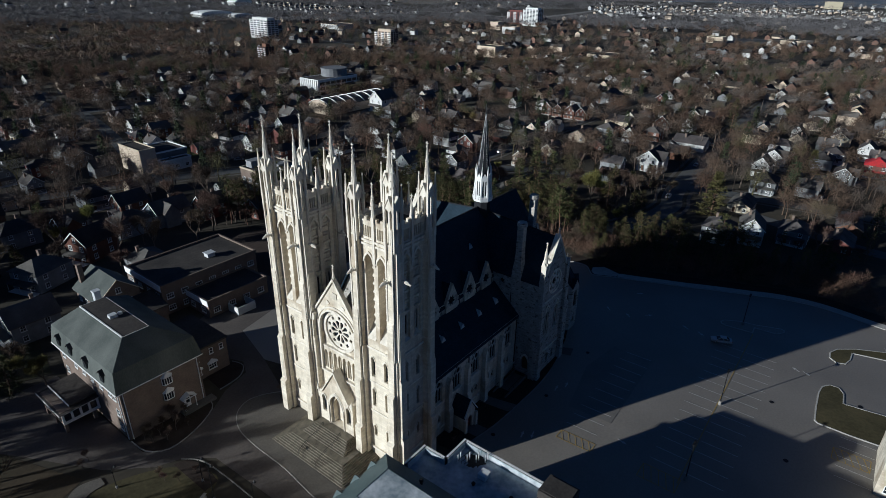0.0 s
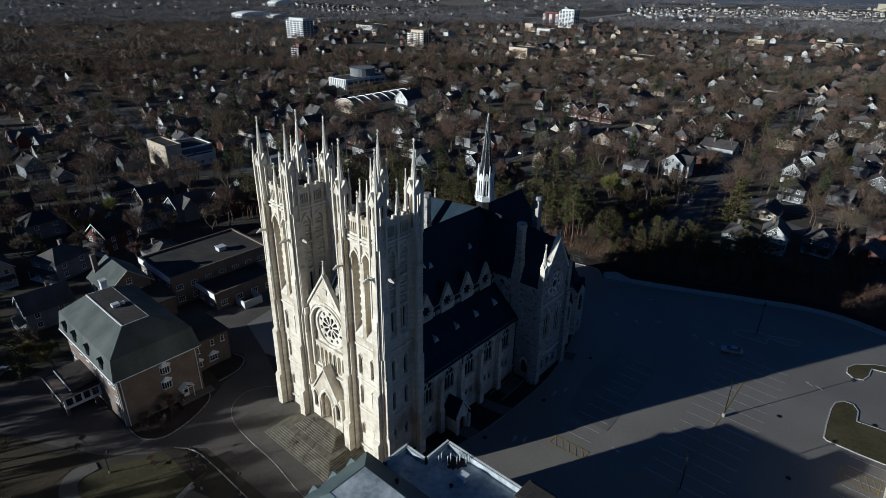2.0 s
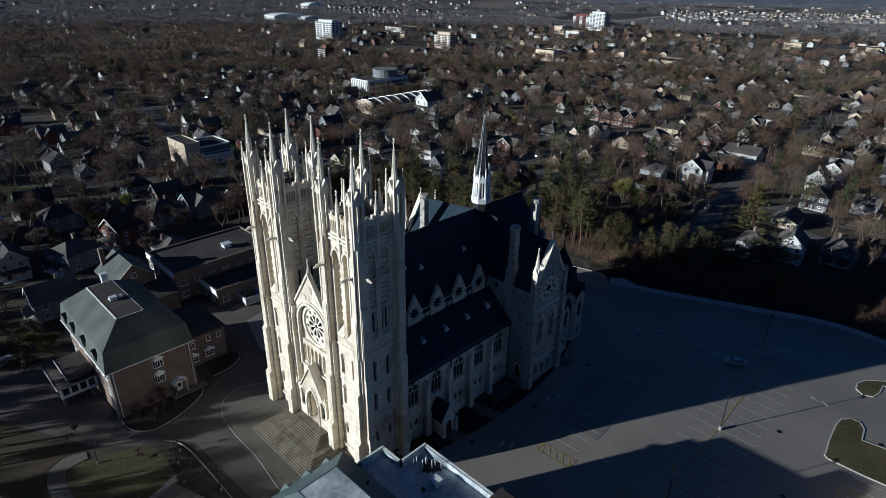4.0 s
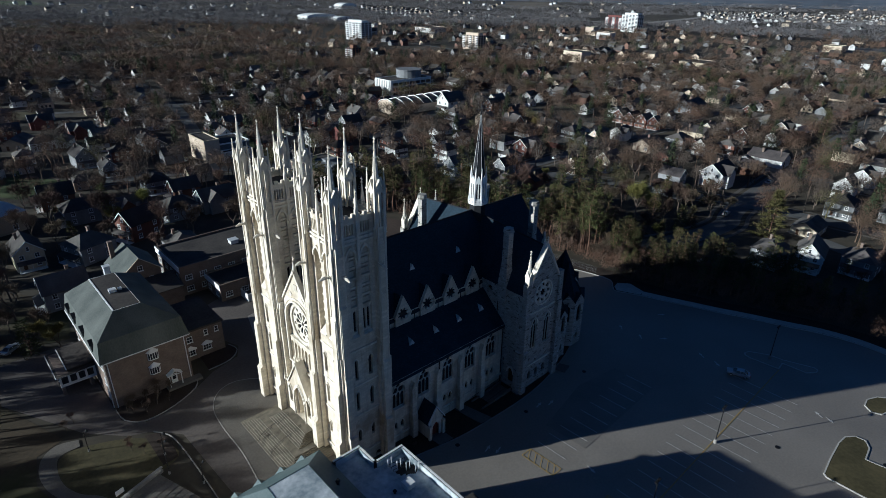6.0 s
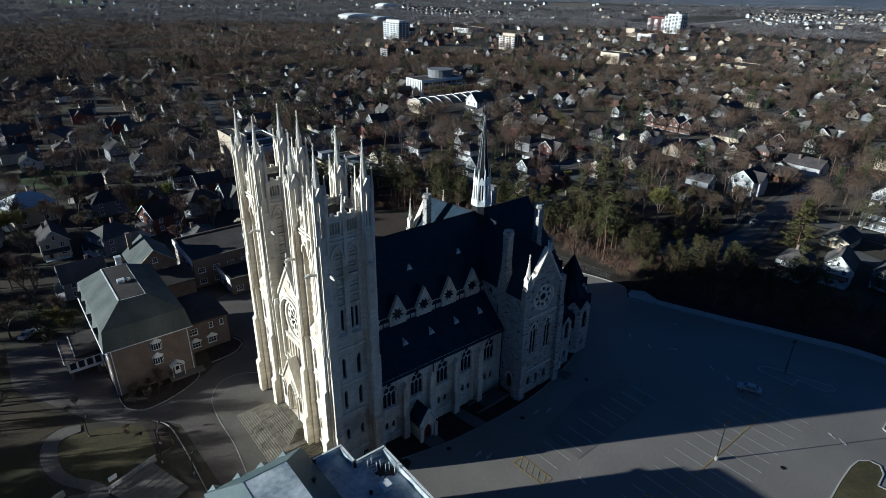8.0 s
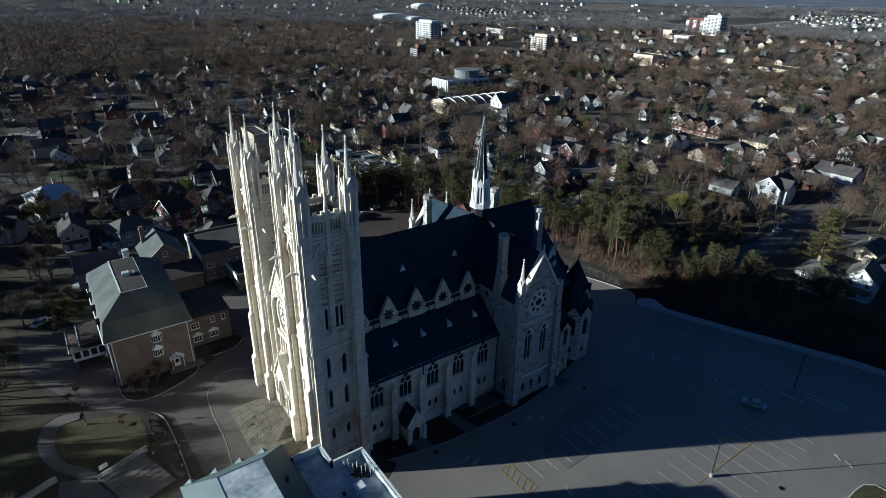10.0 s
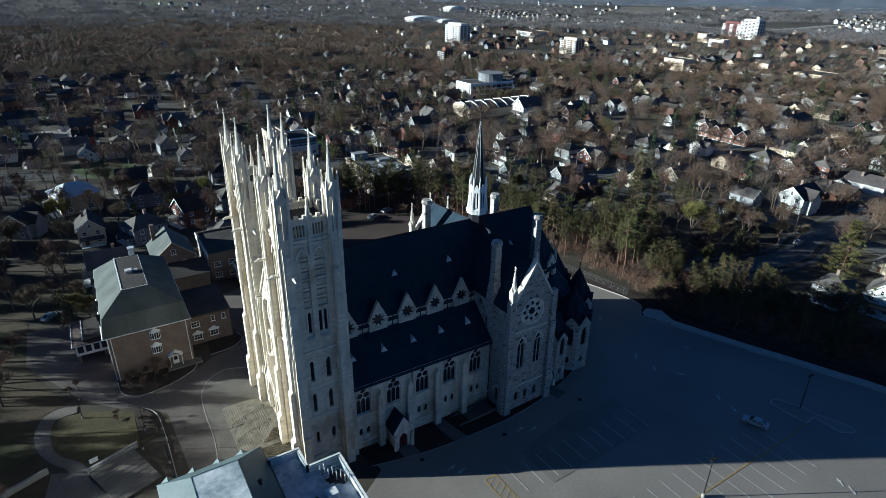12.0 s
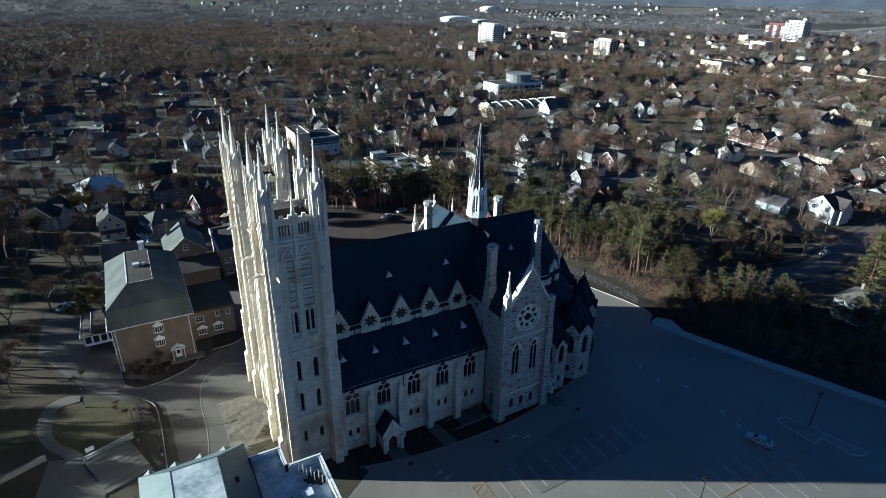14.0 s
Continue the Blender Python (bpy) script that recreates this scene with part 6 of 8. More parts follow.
def flat_block(name, x0, x1, y0, y1, h, wall, label, windows=True, cap=None, cat="building"):
    b = thing(name, ((x0 + x1) / 2, (y0 + y1) / 2, 0), label, cat)
    bm = B()
    box(bm, x0, x1, y0, y1, -1.0, h)
    part("wall", bm, wall, b)
    bm = B()
    for a, c, d, e in ((x0 - 0.15, x1 + 0.15, y0 - 0.15, y0 + 0.3), (x0 - 0.15, x1 + 0.15, y1 - 0.3, y1 + 0.15), (x0 - 0.15, x0 + 0.3, y0 + 0.3, y1 - 0.3), (x1 - 0.3, x1 + 0.15, y0 + 0.3, y1 - 0.3)):
        box(bm, a, c, d, e, h - 0.1, h + 0.55)
    part("parapet", bm, cap or WHITE, b)
    bm = B()
    slab(bm, [(x0 + 0.3, y0 + 0.3, h + 0.12), (x1 - 0.3, y0 + 0.3, h + 0.12), (x1 - 0.3, y1 - 0.3, h + 0.12), (x0 + 0.3, y1 - 0.3, h + 0.12)], 0.1)
    part("roof", bm, TARROOF, b)
    if windows:
        floors = max(1, int(h / 3.4))
        for f in range(floors):
            k = int((y1 - y0) / 4)
            for i in range(k):
                piece("window", WIN_L, b, (x0, y0 + (i + 0.5) * (y1 - y0) / k, 1.0 + f * 3.3), radians(-90))
            k = int((x1 - x0) / 4)
            for i in range(k):
                piece("window", WIN_L, b, (x0 + (i + 0.5) * (x1 - x0) / k, y0, 1.0 + f * 3.3))
    return b


school = flat_block("school_hall", 58.0, 86.0, 133.0, 151.0, 8.0, BRICK_TAN, "low flat-roofed brick school hall with a thin parapet", cap=BRICK_TAN)
bm = B()
box(bm, 57.7, 57.84, 132.9, 151.1, 6.9, 8.62)
part("fascia", bm, WHITE, school)
bm = B()
box(bm, 75, 77.2, 139, 141, 8.1, 9.2), box(bm, 74.8, 77.4, 138.8, 141.2, 9.2, 9.35)
part("roof_unit", bm, PALE_METAL, school)
annex = flat_block("school_annex", 64.3, 82.0, 123.2, 132.9, 4.4, BRICK_TAN, "low brick annex with a flat tar roof", cap=BRICK_TAN)
bm = B()
box(bm, 64.0, 64.12, 123.0, 133.0, 3.4, 5.0)
part("fascia", bm, WHITE, annex)
bm = B()
box(bm, 69.5, 69.75, 118.6, 123.0, -0.2, 2.2), box(bm, 69.75, 74.5, 118.6, 118.85, -0.2, 2.2), box(bm, 74.5, 74.75, 118.6, 123.0, -0.2, 2.2)
part("yard_wall", bm, SIDING_W, annex)
flat_block("blank_building", 112, 119, 249.2, 267.5, 10.4, SIDING_T, "cream rendered building with a tall blank front wall", windows=False, cap=SIDING_T)
flat_block("blank_building", 119.2, 134, 250.6, 267, 7.6, SIDING_G, "lower rear part with white parapet and dark roof", windows=False, cap=WHITE)
flat_block("low_garage", -7, 2, 298, 320, 4.0, SIDING_G, "long low grey garage with a pale edge", cap=WHITE)
flat_block("shop_row", 119.2, 133, 246, 250.2, 4.6, SIDING_W, "low white shop front", cap=WHITE)
flat_block("brick_commercial", 129, 147, 174, 202, 9.0, BRICK_TAN, "two-storey tan brick commercial building with flat grey roof", cap=SIDING_T)
bm = B()
slab(bm, [(130.2, 175.2, 9.2), (145.8, 175.2, 9.2), (145.8, 196.0, 9.2), (130.2, 196.0, 9.2)], 0.05)
solo("roof_membrane", bm, SIDING_G, "grey membrane on the flat roof", "roof membrane")
for x, y, w, d, h in ((131, 197, 6, 3.6, 2.6), (139, 190, 5, 3, 0.9), (137, 182, 3, 5, 0.7), (142, 178, 2.4, 2.4, 1.1)):
    bm = B()
    box(bm, x, x + w, y, y + d, 9.2, 9.2 + h), box(bm, x - 0.2, x + w + 0.2, y - 0.2, y + d + 0.2, 9.2 + h, 9.4 + h)
    solo("roof_housing", bm, SIDING_G, "grey plant housing on the flat roof", "roof plant")
conc = flat_block("office_block", 283, 322, 331, 350, 11.5, SIDING_W, "white ribbed concrete office block", windows=False)
for k in range(9):
    bm = B()
    box(bm, 282.2, 283.0, 332 + 2.1 * k, 333 + 2.1 * k, 0, 11.6)
    part("rib", bm, WHITE, conc)
for k in range(7):
    for z in (1.2, 4.6, 8.0):
        bm = B()
        box(bm, 285 + 5.3 * k, 289.4 + 5.3 * k, 330.85, 331.0, z, z + 2.0)
        part("window", bm, PANE, conc)
bm = B()
taper(bm, 308, 341, 11.7, 17.0, 9.5, 9.5, 20)
taper(bm, 308, 341, 17.0, 17.6, 9.9, 9.9, 20)
part("drum", bm, SIDING_G, conc, "round grey upper storey")
for x0, x1, y0, y1, h, mt, lb in ((905, 920, 578, 594, 12, SIDING_T, "beige mid-rise block among trees"), (846, 862, 508, 532, 10, SIDING_W, "white low-rise block among trees"), (570, 588, 366, 390, 11, SIDING_T, "beige flat-roofed school building"),
                                  (205, 240, 420, 445, 5, SIDING_W, "white low industrial building"), (700, 740, 760, 800, 7, SIDING_W, "low white warehouse with flat roof"),
                                  (255, 318, 780, 806, 5, SIDING_W, "long low white school among trees"), (945, 965, 220, 242, 8, SIDING_T, "pale low school with flat roof"), (1000, 1030, 110, 170, 5, SIDING_T, "long low pale shopping plaza"),
                                  (610, 640, 250, 275, 8, SIDING_T, "beige hall with a flat roof"), (2600, 2625, 235, 290, 24, SIDING_T, "far white hospital block")):
    flat_block("town_block", x0, x1, y0, y1, h, mt, lb, windows=False, cap=SIDING_T)


def tower_block(x0, x1, y0, y1, h, mat, label, floors):
    b = thing("apartment_building", ((x0 + x1) / 2, (y0 + y1) / 2, 0), label, "building")
    bm = B()
    box(bm, x0, x1, y0, y1, -1, h), box(bm, x0 + 3, x1 - 3, y0 + 3, y1 - 3, h, h + 3)
    part("wall", bm, mat, b)
    for f in range(floors):
        z = 2 + f * (h - 2) / floors
        n = 5
        for i in range(n):
            y = y0 + (i + 0.12) * (y1 - y0) / n
            bm = B()
            box(bm, x0 - 0.12, x0 + 0.05, y, y + 0.62 * (y1 - y0) / n, z + 0.9, z + 2.3)
            part("window", bm, PANE, b)
        bm = B()
        for i in range(3):
            x = x0 + (i + 0.15) * (x1 - x0) / 3
            box(bm, x, x + 0.7 * (x1 - x0) / 3, y0 - 0.12, y0 + 0.05, z + 0.7, z + 2.4)
        bits("window", bm, PANE, b)
        for i in range(0, n, 2):
            y = y0 + (i + 0.05) * (y1 - y0) / n
            bm = B()
            box(bm, x0 - 1.3, x0 - 0.02, y, y + 0.8 * (y1 - y0) / n, z - 0.1, z + 0.85)
            part("balcony", bm, WHITE, b)
    return b


tower_block(520, 538, 703, 742, 24, SIDING_W, "white slab apartment tower with balconies", 8)
tower_block(570, 584, 522, 550, 17, SIDING_T, "cream apartment block with balconies", 7)
tower_block(1022, 1042, 566, 598, 29, SIDING_W, "tall white apartment tower", 12)
tower_block(1055, 1072, 618, 654, 22, BRICK_RED, "tall red brick apartment tower", 10)
tower_block(375, 386, 514, 526, 14, BRICK_RED, "red brick apartment block", 6)

# arena with ribbed gable roof
arena = thing("arena_hall", (272, 288, 0), "arena hall with a dark ribbed barrel roof and cream end wall", "building")
bm = B()
out = [(278, 0), (298, 0), (298, 5.0), (294, 7.4), (288, 8.8), (282, 7.4), (278, 5.0)]
prism(bm, wall_west(246), out, -54, 0)
part("wall", bm, SIDING_T, arena)
bm = B()
for (u0, v0), (u1, v1) in zip(out[2:6], out[3:7]):
    slab(bm, [(245.6, u0, v0 + 0.3), (300.5, u0, v0 + 0.3), (300.5, u1, v1 + 0.3), (245.6, u1, v1 + 0.3)], 0.2)
part("roof", bm, SHINGLE, arena)
for k in range(8):
    bm = B()
    for (u0, v0), (u1, v1) in zip(out[2:6], out[3:7]):
        rod(bm, (246 + 7.6 * k, u0, v0 + 0.5), (246 + 7.6 * k, u1, v1 + 0.5), 0.35, 0.35, 4)
    part("roof_rib", bm, WHITE, arena)

# pale stone building at the edge of the lot
flat_block("stone_building", 103.5, 116.5, -40, -15.2, 13.5, LIME, "pale stone school building beside the lot", cap=KERB)


# ---- lamps and the car ----
def lot_lamp(x, y, h, heads=2):
    z = low(x, y)
    l = thing("parking_lamp", (x, y, z), "black lamp post on a pale concrete footing", "lamp post", "parking lamps")
    bm = B()
    taper(bm, x, y, z, z + 0.9, 0.34, 0.32, 12)
    part("footing", bm, KERB, l)
    bm = B()
    taper(bm, x, y, z + 0.9, z + h, 0.1, 0.07, 8)
    part("pole", bm, IRON, l)
    for q in ((-1, 1) if heads == 2 else (1,)):
        bm = B()
        box(bm, x + (0.1 if q > 0 else -0.75), x + (0.75 if q > 0 else -0.1), y - 0.2, y + 0.2, z + h - 0.1, z + h + 0.1)
        part("lamp_head", bm, IRON, l)


lot_lamp(111.4, 11.8, 8.5)
lot_lamp(86.3, 11.2, 8.5)
lot_lamp(147.6, 15.4, 8.8)
lot_lamp(157.0, -19.0, 8.5)
lot_lamp(60.2, 49.0, 4.5, 1)


def path_lamp(x, y, h, z=0.0):
    l = thing("path_lamp", (x, y, z), "slim black street lamp beside the drive", "lamp post", "path lamps")
    bm = B()
    taper(bm, x, y, z, z + 0.5, 0.2, 0.18, 8)
    part("base", bm, KERB, l)
    bm = B()
    taper(bm, x, y, z + 0.5, z + h - 0.3, 0.075, 0.055, 6)
    rod(bm, (x, y, z + h - 0.35), (x + 0.5, y - 0.25, z + h - 0.15), 0.04, 0.04, 5)
    part("pole", bm, IRON, l)
    bm = B()
    taper(bm, x + 0.5, y - 0.25, z + h - 0.3, z + h - 0.1, 0.3, 0.2, 8)
    taper(bm, x + 0.5, y - 0.25, z + h - 0.1, z + h + 0.1, 0.2, 0.05, 8)
    part("lamp_head", bm, IRON, l)


path_lamp(23.7, 87.0, 4.9)
path_lamp(33.6, 77.0, 5.2)
path_lamp(32.6, 72.0, 7.5)
path_lamp(36.2, 66.0, 5.0)


def build_car(x, y, turn, paint, label, group=""):
    c = thing("car", (0, 0, 0), label, "car", group)
    W, Lc = 0.9, 2.35
    side = [(-2.35, 0.35), (2.3, 0.35), (2.35, 0.62), (2.2, 0.82), (1.15, 0.95), (0.45, 1.42), (-0.95, 1.45), (-1.75, 1.02), (-2.3, 0.95), (-2.38, 0.6)]
    bm = B()
    prism(bm, wall_south(0), [p for p in side[:5]] + [(-1.75, 1.0)] + side[8:], -W, W)
    bmesh.ops.bevel(bm, geom=bm.edges[:], offset=0.07, segments=2, affect="EDGES")
    body = part("body", bm, paint, c)
    bm = B()
    solid(bm, [(1.15, -0.8, 0.93), (-1.8, -0.8, 0.98), (-1.8, 0.8, 0.98), (1.15, 0.8, 0.93), (0.42, -0.62, 1.44), (-1.0, -0.62, 1.46), (-1.0, 0.62, 1.46), (0.42, 0.62, 1.44)],
          [(0, 1, 2, 3), (4, 5, 6, 7), (0, 1, 5, 4), (1, 2, 6, 5), (2, 3, 7, 6), (3, 0, 4, 7)])
    part("windows", bm, PANE, body)
    bm = B()
    slab(bm, [(0.42, -0.64, 1.49), (-1.02, -0.64, 1.51), (-1.02, 0.64, 1.51), (0.42, 0.64, 1.49)], 0.05)
    for q in (-1, 1):
        rod(bm, (1.17, q * 0.8, 0.93), (0.42, q * 0.63, 1.47), 0.045, 0.045, 4), rod(bm, (-1.8, q * 0.8, 0.98), (-1.0, q * 0.63, 1.47), 0.06, 0.05, 4), rod(bm, (-0.3, q * 0.81, 0.95), (-0.3, q * 0.63, 1.47), 0.04, 0.04, 4)
    part("roof", bm, paint, body)
    for xx in (1.45, -1.4):
        for q in (-1, 1):
            bm = B()
            rod(bm, (xx, q * 0.70, 0.32), (xx, q * 0.92, 0.32), 0.32, 0.32, 14)
            wh = part("wheel", bm, RUBBER, c)
            bm = B()
            rod(bm, (xx, q * 0.90, 0.32), (xx, q * 0.94, 0.32), 0.2, 0.18, 10)
            part("rim", bm, PALE_METAL, wh)
    for q in (-1, 1):
        bm = B()
        box(bm, 2.2, 2.37, q * 0.65 - 0.17, q * 0.65 + 0.17, 0.62, 0.76)
        part("headlight", bm, WHITE, body)
        bm = B()
        box(bm, -2.38, -2.28, q * 0.7 - 0.14, q * 0.7 + 0.14, 0.72, 0.9)
        part("tail_light", bm, REDLAMP, body)
    c.location = (x, y, low(x, y) + 0.03)
    c.rotation_euler = (0, 0, radians(turn))
    return c


car = build_car(135.9, 17.7, 111, CARPAINT, "silver sedan parked alone on the dark asphalt")
for x, y, a in ((126, 158, 20), (119, 155, 25), (192, 60.5, -10), (233, 62.5, 8), (262, 155, 3), (286, 66.8, 3), (204, 156, -8), (245, 151, 0), (19, 133, 40), (152, 238, -30), (176, 206, -30), (186, 52, 70), (330, 71, 0)):
    copy_thing(car, pose(x, y, low(x, y) + 0.05, 0, 0, a))

# ---- the town ----
rng = random.Random(7)
WALLS = {"white": SIDING_W, "tan": SIDING_T, "grey": SIDING_G, "brick": BRICK_RED}
WORDS = {"white": "white clapboard", "tan": "beige", "grey": "grey-sided", "brick": "red brick"}


def house_proto(kind, tone, roof_mat=None):
    """A house round the origin; its gable or front looks to -x."""
    l, w, h, p = {"gable": (11, 8, 5.6, 3.6), "hip": (11, 10, 5.4, 2.8), "cross": (12, 8.5, 5.2, 3.2), "bungalow": (13, 9, 3.2, 2.4)}[kind]
    shape = {"gable": "two-storey house with a steep gable", "hip": "two-storey house with a hipped roof", "cross": "house with crossed gables", "bungalow": "low bungalow with a broad roof"}[kind]
    hs = thing("house", (0, 0, 0), f"{WORDS[tone]} {shape} among bare trees", "house", "town houses")
    wm, rm = WALLS[tone], roof_mat or SHINGLE
    a, b = l / 2, w / 2
    bm = B()
    if kind == "hip":
        box(bm, -a, a, -b, b, -1.2, h)
    else:
        prism(bm, wall_west(0), [(-b, -1.2), (b, -1.2), (b, h), (0, h + p), (-b, h)], -a, a)
    if kind == "cross":
        prism(bm, wall_south(0), [(-1.5 - 2.6, -1.2), (-1.5 + 2.6, -1.2), (-1.5 + 2.6, h), (-1.5, h + p * 0.85), (-1.5 - 2.6, h)], 0.5, b + 1.6)
    part("wall", bm, wm, hs)
    bm = B()
    o = 0.45
    if kind == "hip":
        q = a - b * 0.75
        P = [(-a - o, -b - o, h - 0.1), (a + o, -b - o, h - 0.1), (a + o, b + o, h - 0.1), (-a - o, b + o, h - 0.1), (-q, 0, h + p), (q, 0, h + p)]
        solid(bm, P, [(0, 1, 5, 4), (1, 2, 5), (2, 3, 4, 5), (3, 0, 4), (0, 1, 2, 3)])
    else:
        k = p / b
        for s in (-1, 1):
            slab(bm, [(-a - o, 0, h + p + 0.25), (a + o, 0, h + p + 0.25), (a + o, s * (b + o), h - o * k + 0.25), (-a - o, s * (b + o), h - o * k + 0.25)], 0.22)
    if kind == "cross":
        for s in (-1, 1):
            slab(bm, [(-1.5, 0, h + p * 0.85 + 0.25), (-1.5, -b - 1.6 - o, h + p * 0.85 + 0.25), (-1.5 + s * 3.0, -b - 1.6 - o, h - 0.1), (-1.5 + s * 3.0, 0, h - 0.1)], 0.2)
    roof = part("roof", bm, rm, hs)
    if kind in ("gable", "cross"):
        bm = B()
        for s in (-1, 1):
            prism(bm, wall_west(-a - o), [(s * (b + o), h - o * p / b - 0.05), (s * (b + o), h - o * p / b + 0.25), (0, h + p + 0.25), (0, h + p - 0.1)], 0, 0.06)
        part("bargeboard", bm, WHITE, roof)
    bm = B()
    cx, cy = a * 0.35, b * 0.35
    box(bm, cx - 0.4, cx + 0.4, cy - 0.4, cy + 0.4, h, h + p + 0.9), box(bm, cx - 0.48, cx + 0.48, cy - 0.48, cy + 0.48, h + p + 0.75, h + p + 0.9)
    part("chimney", bm, BRICK_TAN, roof)
    two = h > 4
    for z in ((0.9, 3.6) if two else (0.9,)):
        for y in (-b * 0.5, b * 0.5):
            if not (z < 2 and y > 0):
                piece("window", WIN_M, hs, (-a, y, z), radians(-90))
        for x in (-a * 0.55, a * 0.45):
            if kind != "cross" or x > 0:
                piece("window", WIN_M, hs, (x, -b, z))
    if kind != "hip" and two:
        piece("window", WIN_S, hs, (-a, 0, h + 0.5), radians(-90))
    bm = B()
    box(bm, -a - 0.06, -a, b * 0.3, b * 0.3 + 1.0, 0.3, 2.4)
    part("door", bm, WOOD, hs)
    if kind in ("gable", "hip"):
        bm = B()
        slab(bm, [(-a - 2.0, -b * 0.9, 2.6), (-a, -b * 0.9, 3.2), (-a, b * 0.9, 3.2), (-a - 2.0, b * 0.9, 2.6)], 0.16)
        pr = part("porch_roof", bm, rm, hs)
        bm = B()
        for y in (-b * 0.85, 0, b * 0.85):
            rod(bm, (-a - 1.85, y, -0.3), (-a - 1.85, y, 2.55), 0.08, 0.08, 6)
        box(bm, -a - 2.0, -a, -b * 0.9, b * 0.9, -0.6, 0.15)
        part("porch_deck", bm, WHITE, pr)
    return hs


PROTO = {}
for kd in ("gable", "hip", "cross", "bungalow"):
    for tn in WALLS:
        PROTO[kd, tn] = house_proto(kd, tn)
RED_HOUSE = house_proto("hip", "brick", SHINGLE_RED)
PALE_HOUSE = house_proto("hip", "tan", PALE_METAL)
tagged(PALE_HOUSE, "beige house with a pale metal hipped roof", "house")
tagged(RED_HOUSE, "brick house with a bright red hipped roof", "house")


STREETS = [[(172, 74), (197, 63), (222, 58.5), (250, 63.5), (362, 70), (560, 74), (760, 60)],
           [(150, 168), (213, 154), (264, 152.6), (318, 152), (420, 151), (700, 150)],
           [(-80, 306), (39, 262), (110, 240), (165, 209), (213, 154), (250, 63.5), (262, -60)],
           [(318, 152), (332, 260), (350, 420), (372, 640)], [(318, 152), (308, 67), (305, -60)],
           [(400, 690), (420, 420), (430, 151), (424, -60)], [(20, 440), (150, 400), (345, 372), (640, 300)],
           [(110, 240), (150, 400), (170, 640)], [(165, 209), (338, 300), (560, 340)], [(236, 40), (222, -10), (226, -60)],
           [(0, 274), (20, 226)], [(520, -20), (530, 300), (560, 640)], [(-40, 560), (250, 520), (640, 470)]]
USED = []                                                     # x, y, radius of what stands already


def near_street(x, y, d):
    p = Vector((x, y))
    for st in STREETS:
        for a, b in zip(st, st[1:]):
            a, b = Vector(a), Vector(b)
            t = max(0, min(1, (p - a).dot(b - a) / (b - a).length_squared))
            if (p - a - (b - a) * t).length < d:
                return True
    return False


def free(x, y, r):
    return all((x - a) ** 2 + (y - b) ** 2 > (r + c) ** 2 for a, b, c in USED)


def reserved(x, y):
    """Ground that the church, the lot, its neighbours and the large buildings take up."""
    if x < 160 and y < 122 or 140 < x < 180 and 55 < y < 125 or x < 205 and y < 30 or x < 175 and y < 62:
        return True
    for x0, x1, y0, y1 in ((180, 234, 30, 98), (54, 140, 112, 168), (108, 137, 242, 272), (124, 151, 170, 207), (243, 304, 274, 302), (280, 326, 328, 354), (-40, 34, 60, 170), (-7, 2, 298, 320)):
        if x0 - 3 < x < x1 + 3 and y0 - 3 < y < y1 + 3:
            return True
    return False


for i, st in enumerate(STREETS):
    sheet("street", band(smooth(st, 6), 8.0 if i < 5 else 7.0), ROAD, 0.05 + 0.006 * i, "grey asphalt residential street", "street", step=1000)
    for sd in (-1, 1):
        side = [tuple(Vector(p)) for p in band(smooth(st, 6), 12.5)]
        n = len(side) // 2
        if i < 5:
            sheet("sidewalk", band(side[:n] if sd > 0 else side[n:], 1.4), CONCRETE, 0.03 + 0.006 * i, "narrow pale concrete sidewalk along the street", "sidewalk", step=1000)


def house(kind, tone, x, y, turn=0.0, size=1.0, proto=None):
    USED.append((x, y, 7.5 * size))
    m = Matrix.LocRotScale((x, y, low(x, y)), Euler((0, 0, radians(turn))), (size, size, size))
    return copy_thing(proto or PROTO[kind, tone], m)


# houses that can be told apart, by street
for row in (("gable", "white", 284, 268, 0, 1.35), ("hip", "brick", 309, 264, 0, 1.0), ("gable", "tan", 319, 259, 0, 0.95), ("gable", "brick", 276, 207, 90, 0.95), ("bungalow", "white", 340, 249, 90, 0.8),
            ("cross", "brick", 241, 166, 0, 1.0), ("bungalow", "brick", 265, 164, 90, 0.95), ("hip", "grey", 286, 171, 0, 0.9), ("hip", "grey", 275, 155, 0, 0.8), ("gable", "tan", 287, 155, 0, 0.85),
            ("bungalow", "white", 309, 178, 90, 0.8), ("gable", "white", 350, 206, 0, 0.7), ("gable", "white", 192, 166, 0, 0.9), ("hip", "grey", 204, 164, 0, 0.8), ("gable", "grey", 209, 152, 0, 0.8),
            ("hip", "white", 224, 163, 0, 0.75), ("gable", "white", 216, 205, 0, 0.7), ("gable", "white", 230, 202, 0, 0.7), ("gable", "tan", 250, 125, 0, 0.95), ("bungalow", "tan", 262, 121, 60, 0.9)):
    house(*row)
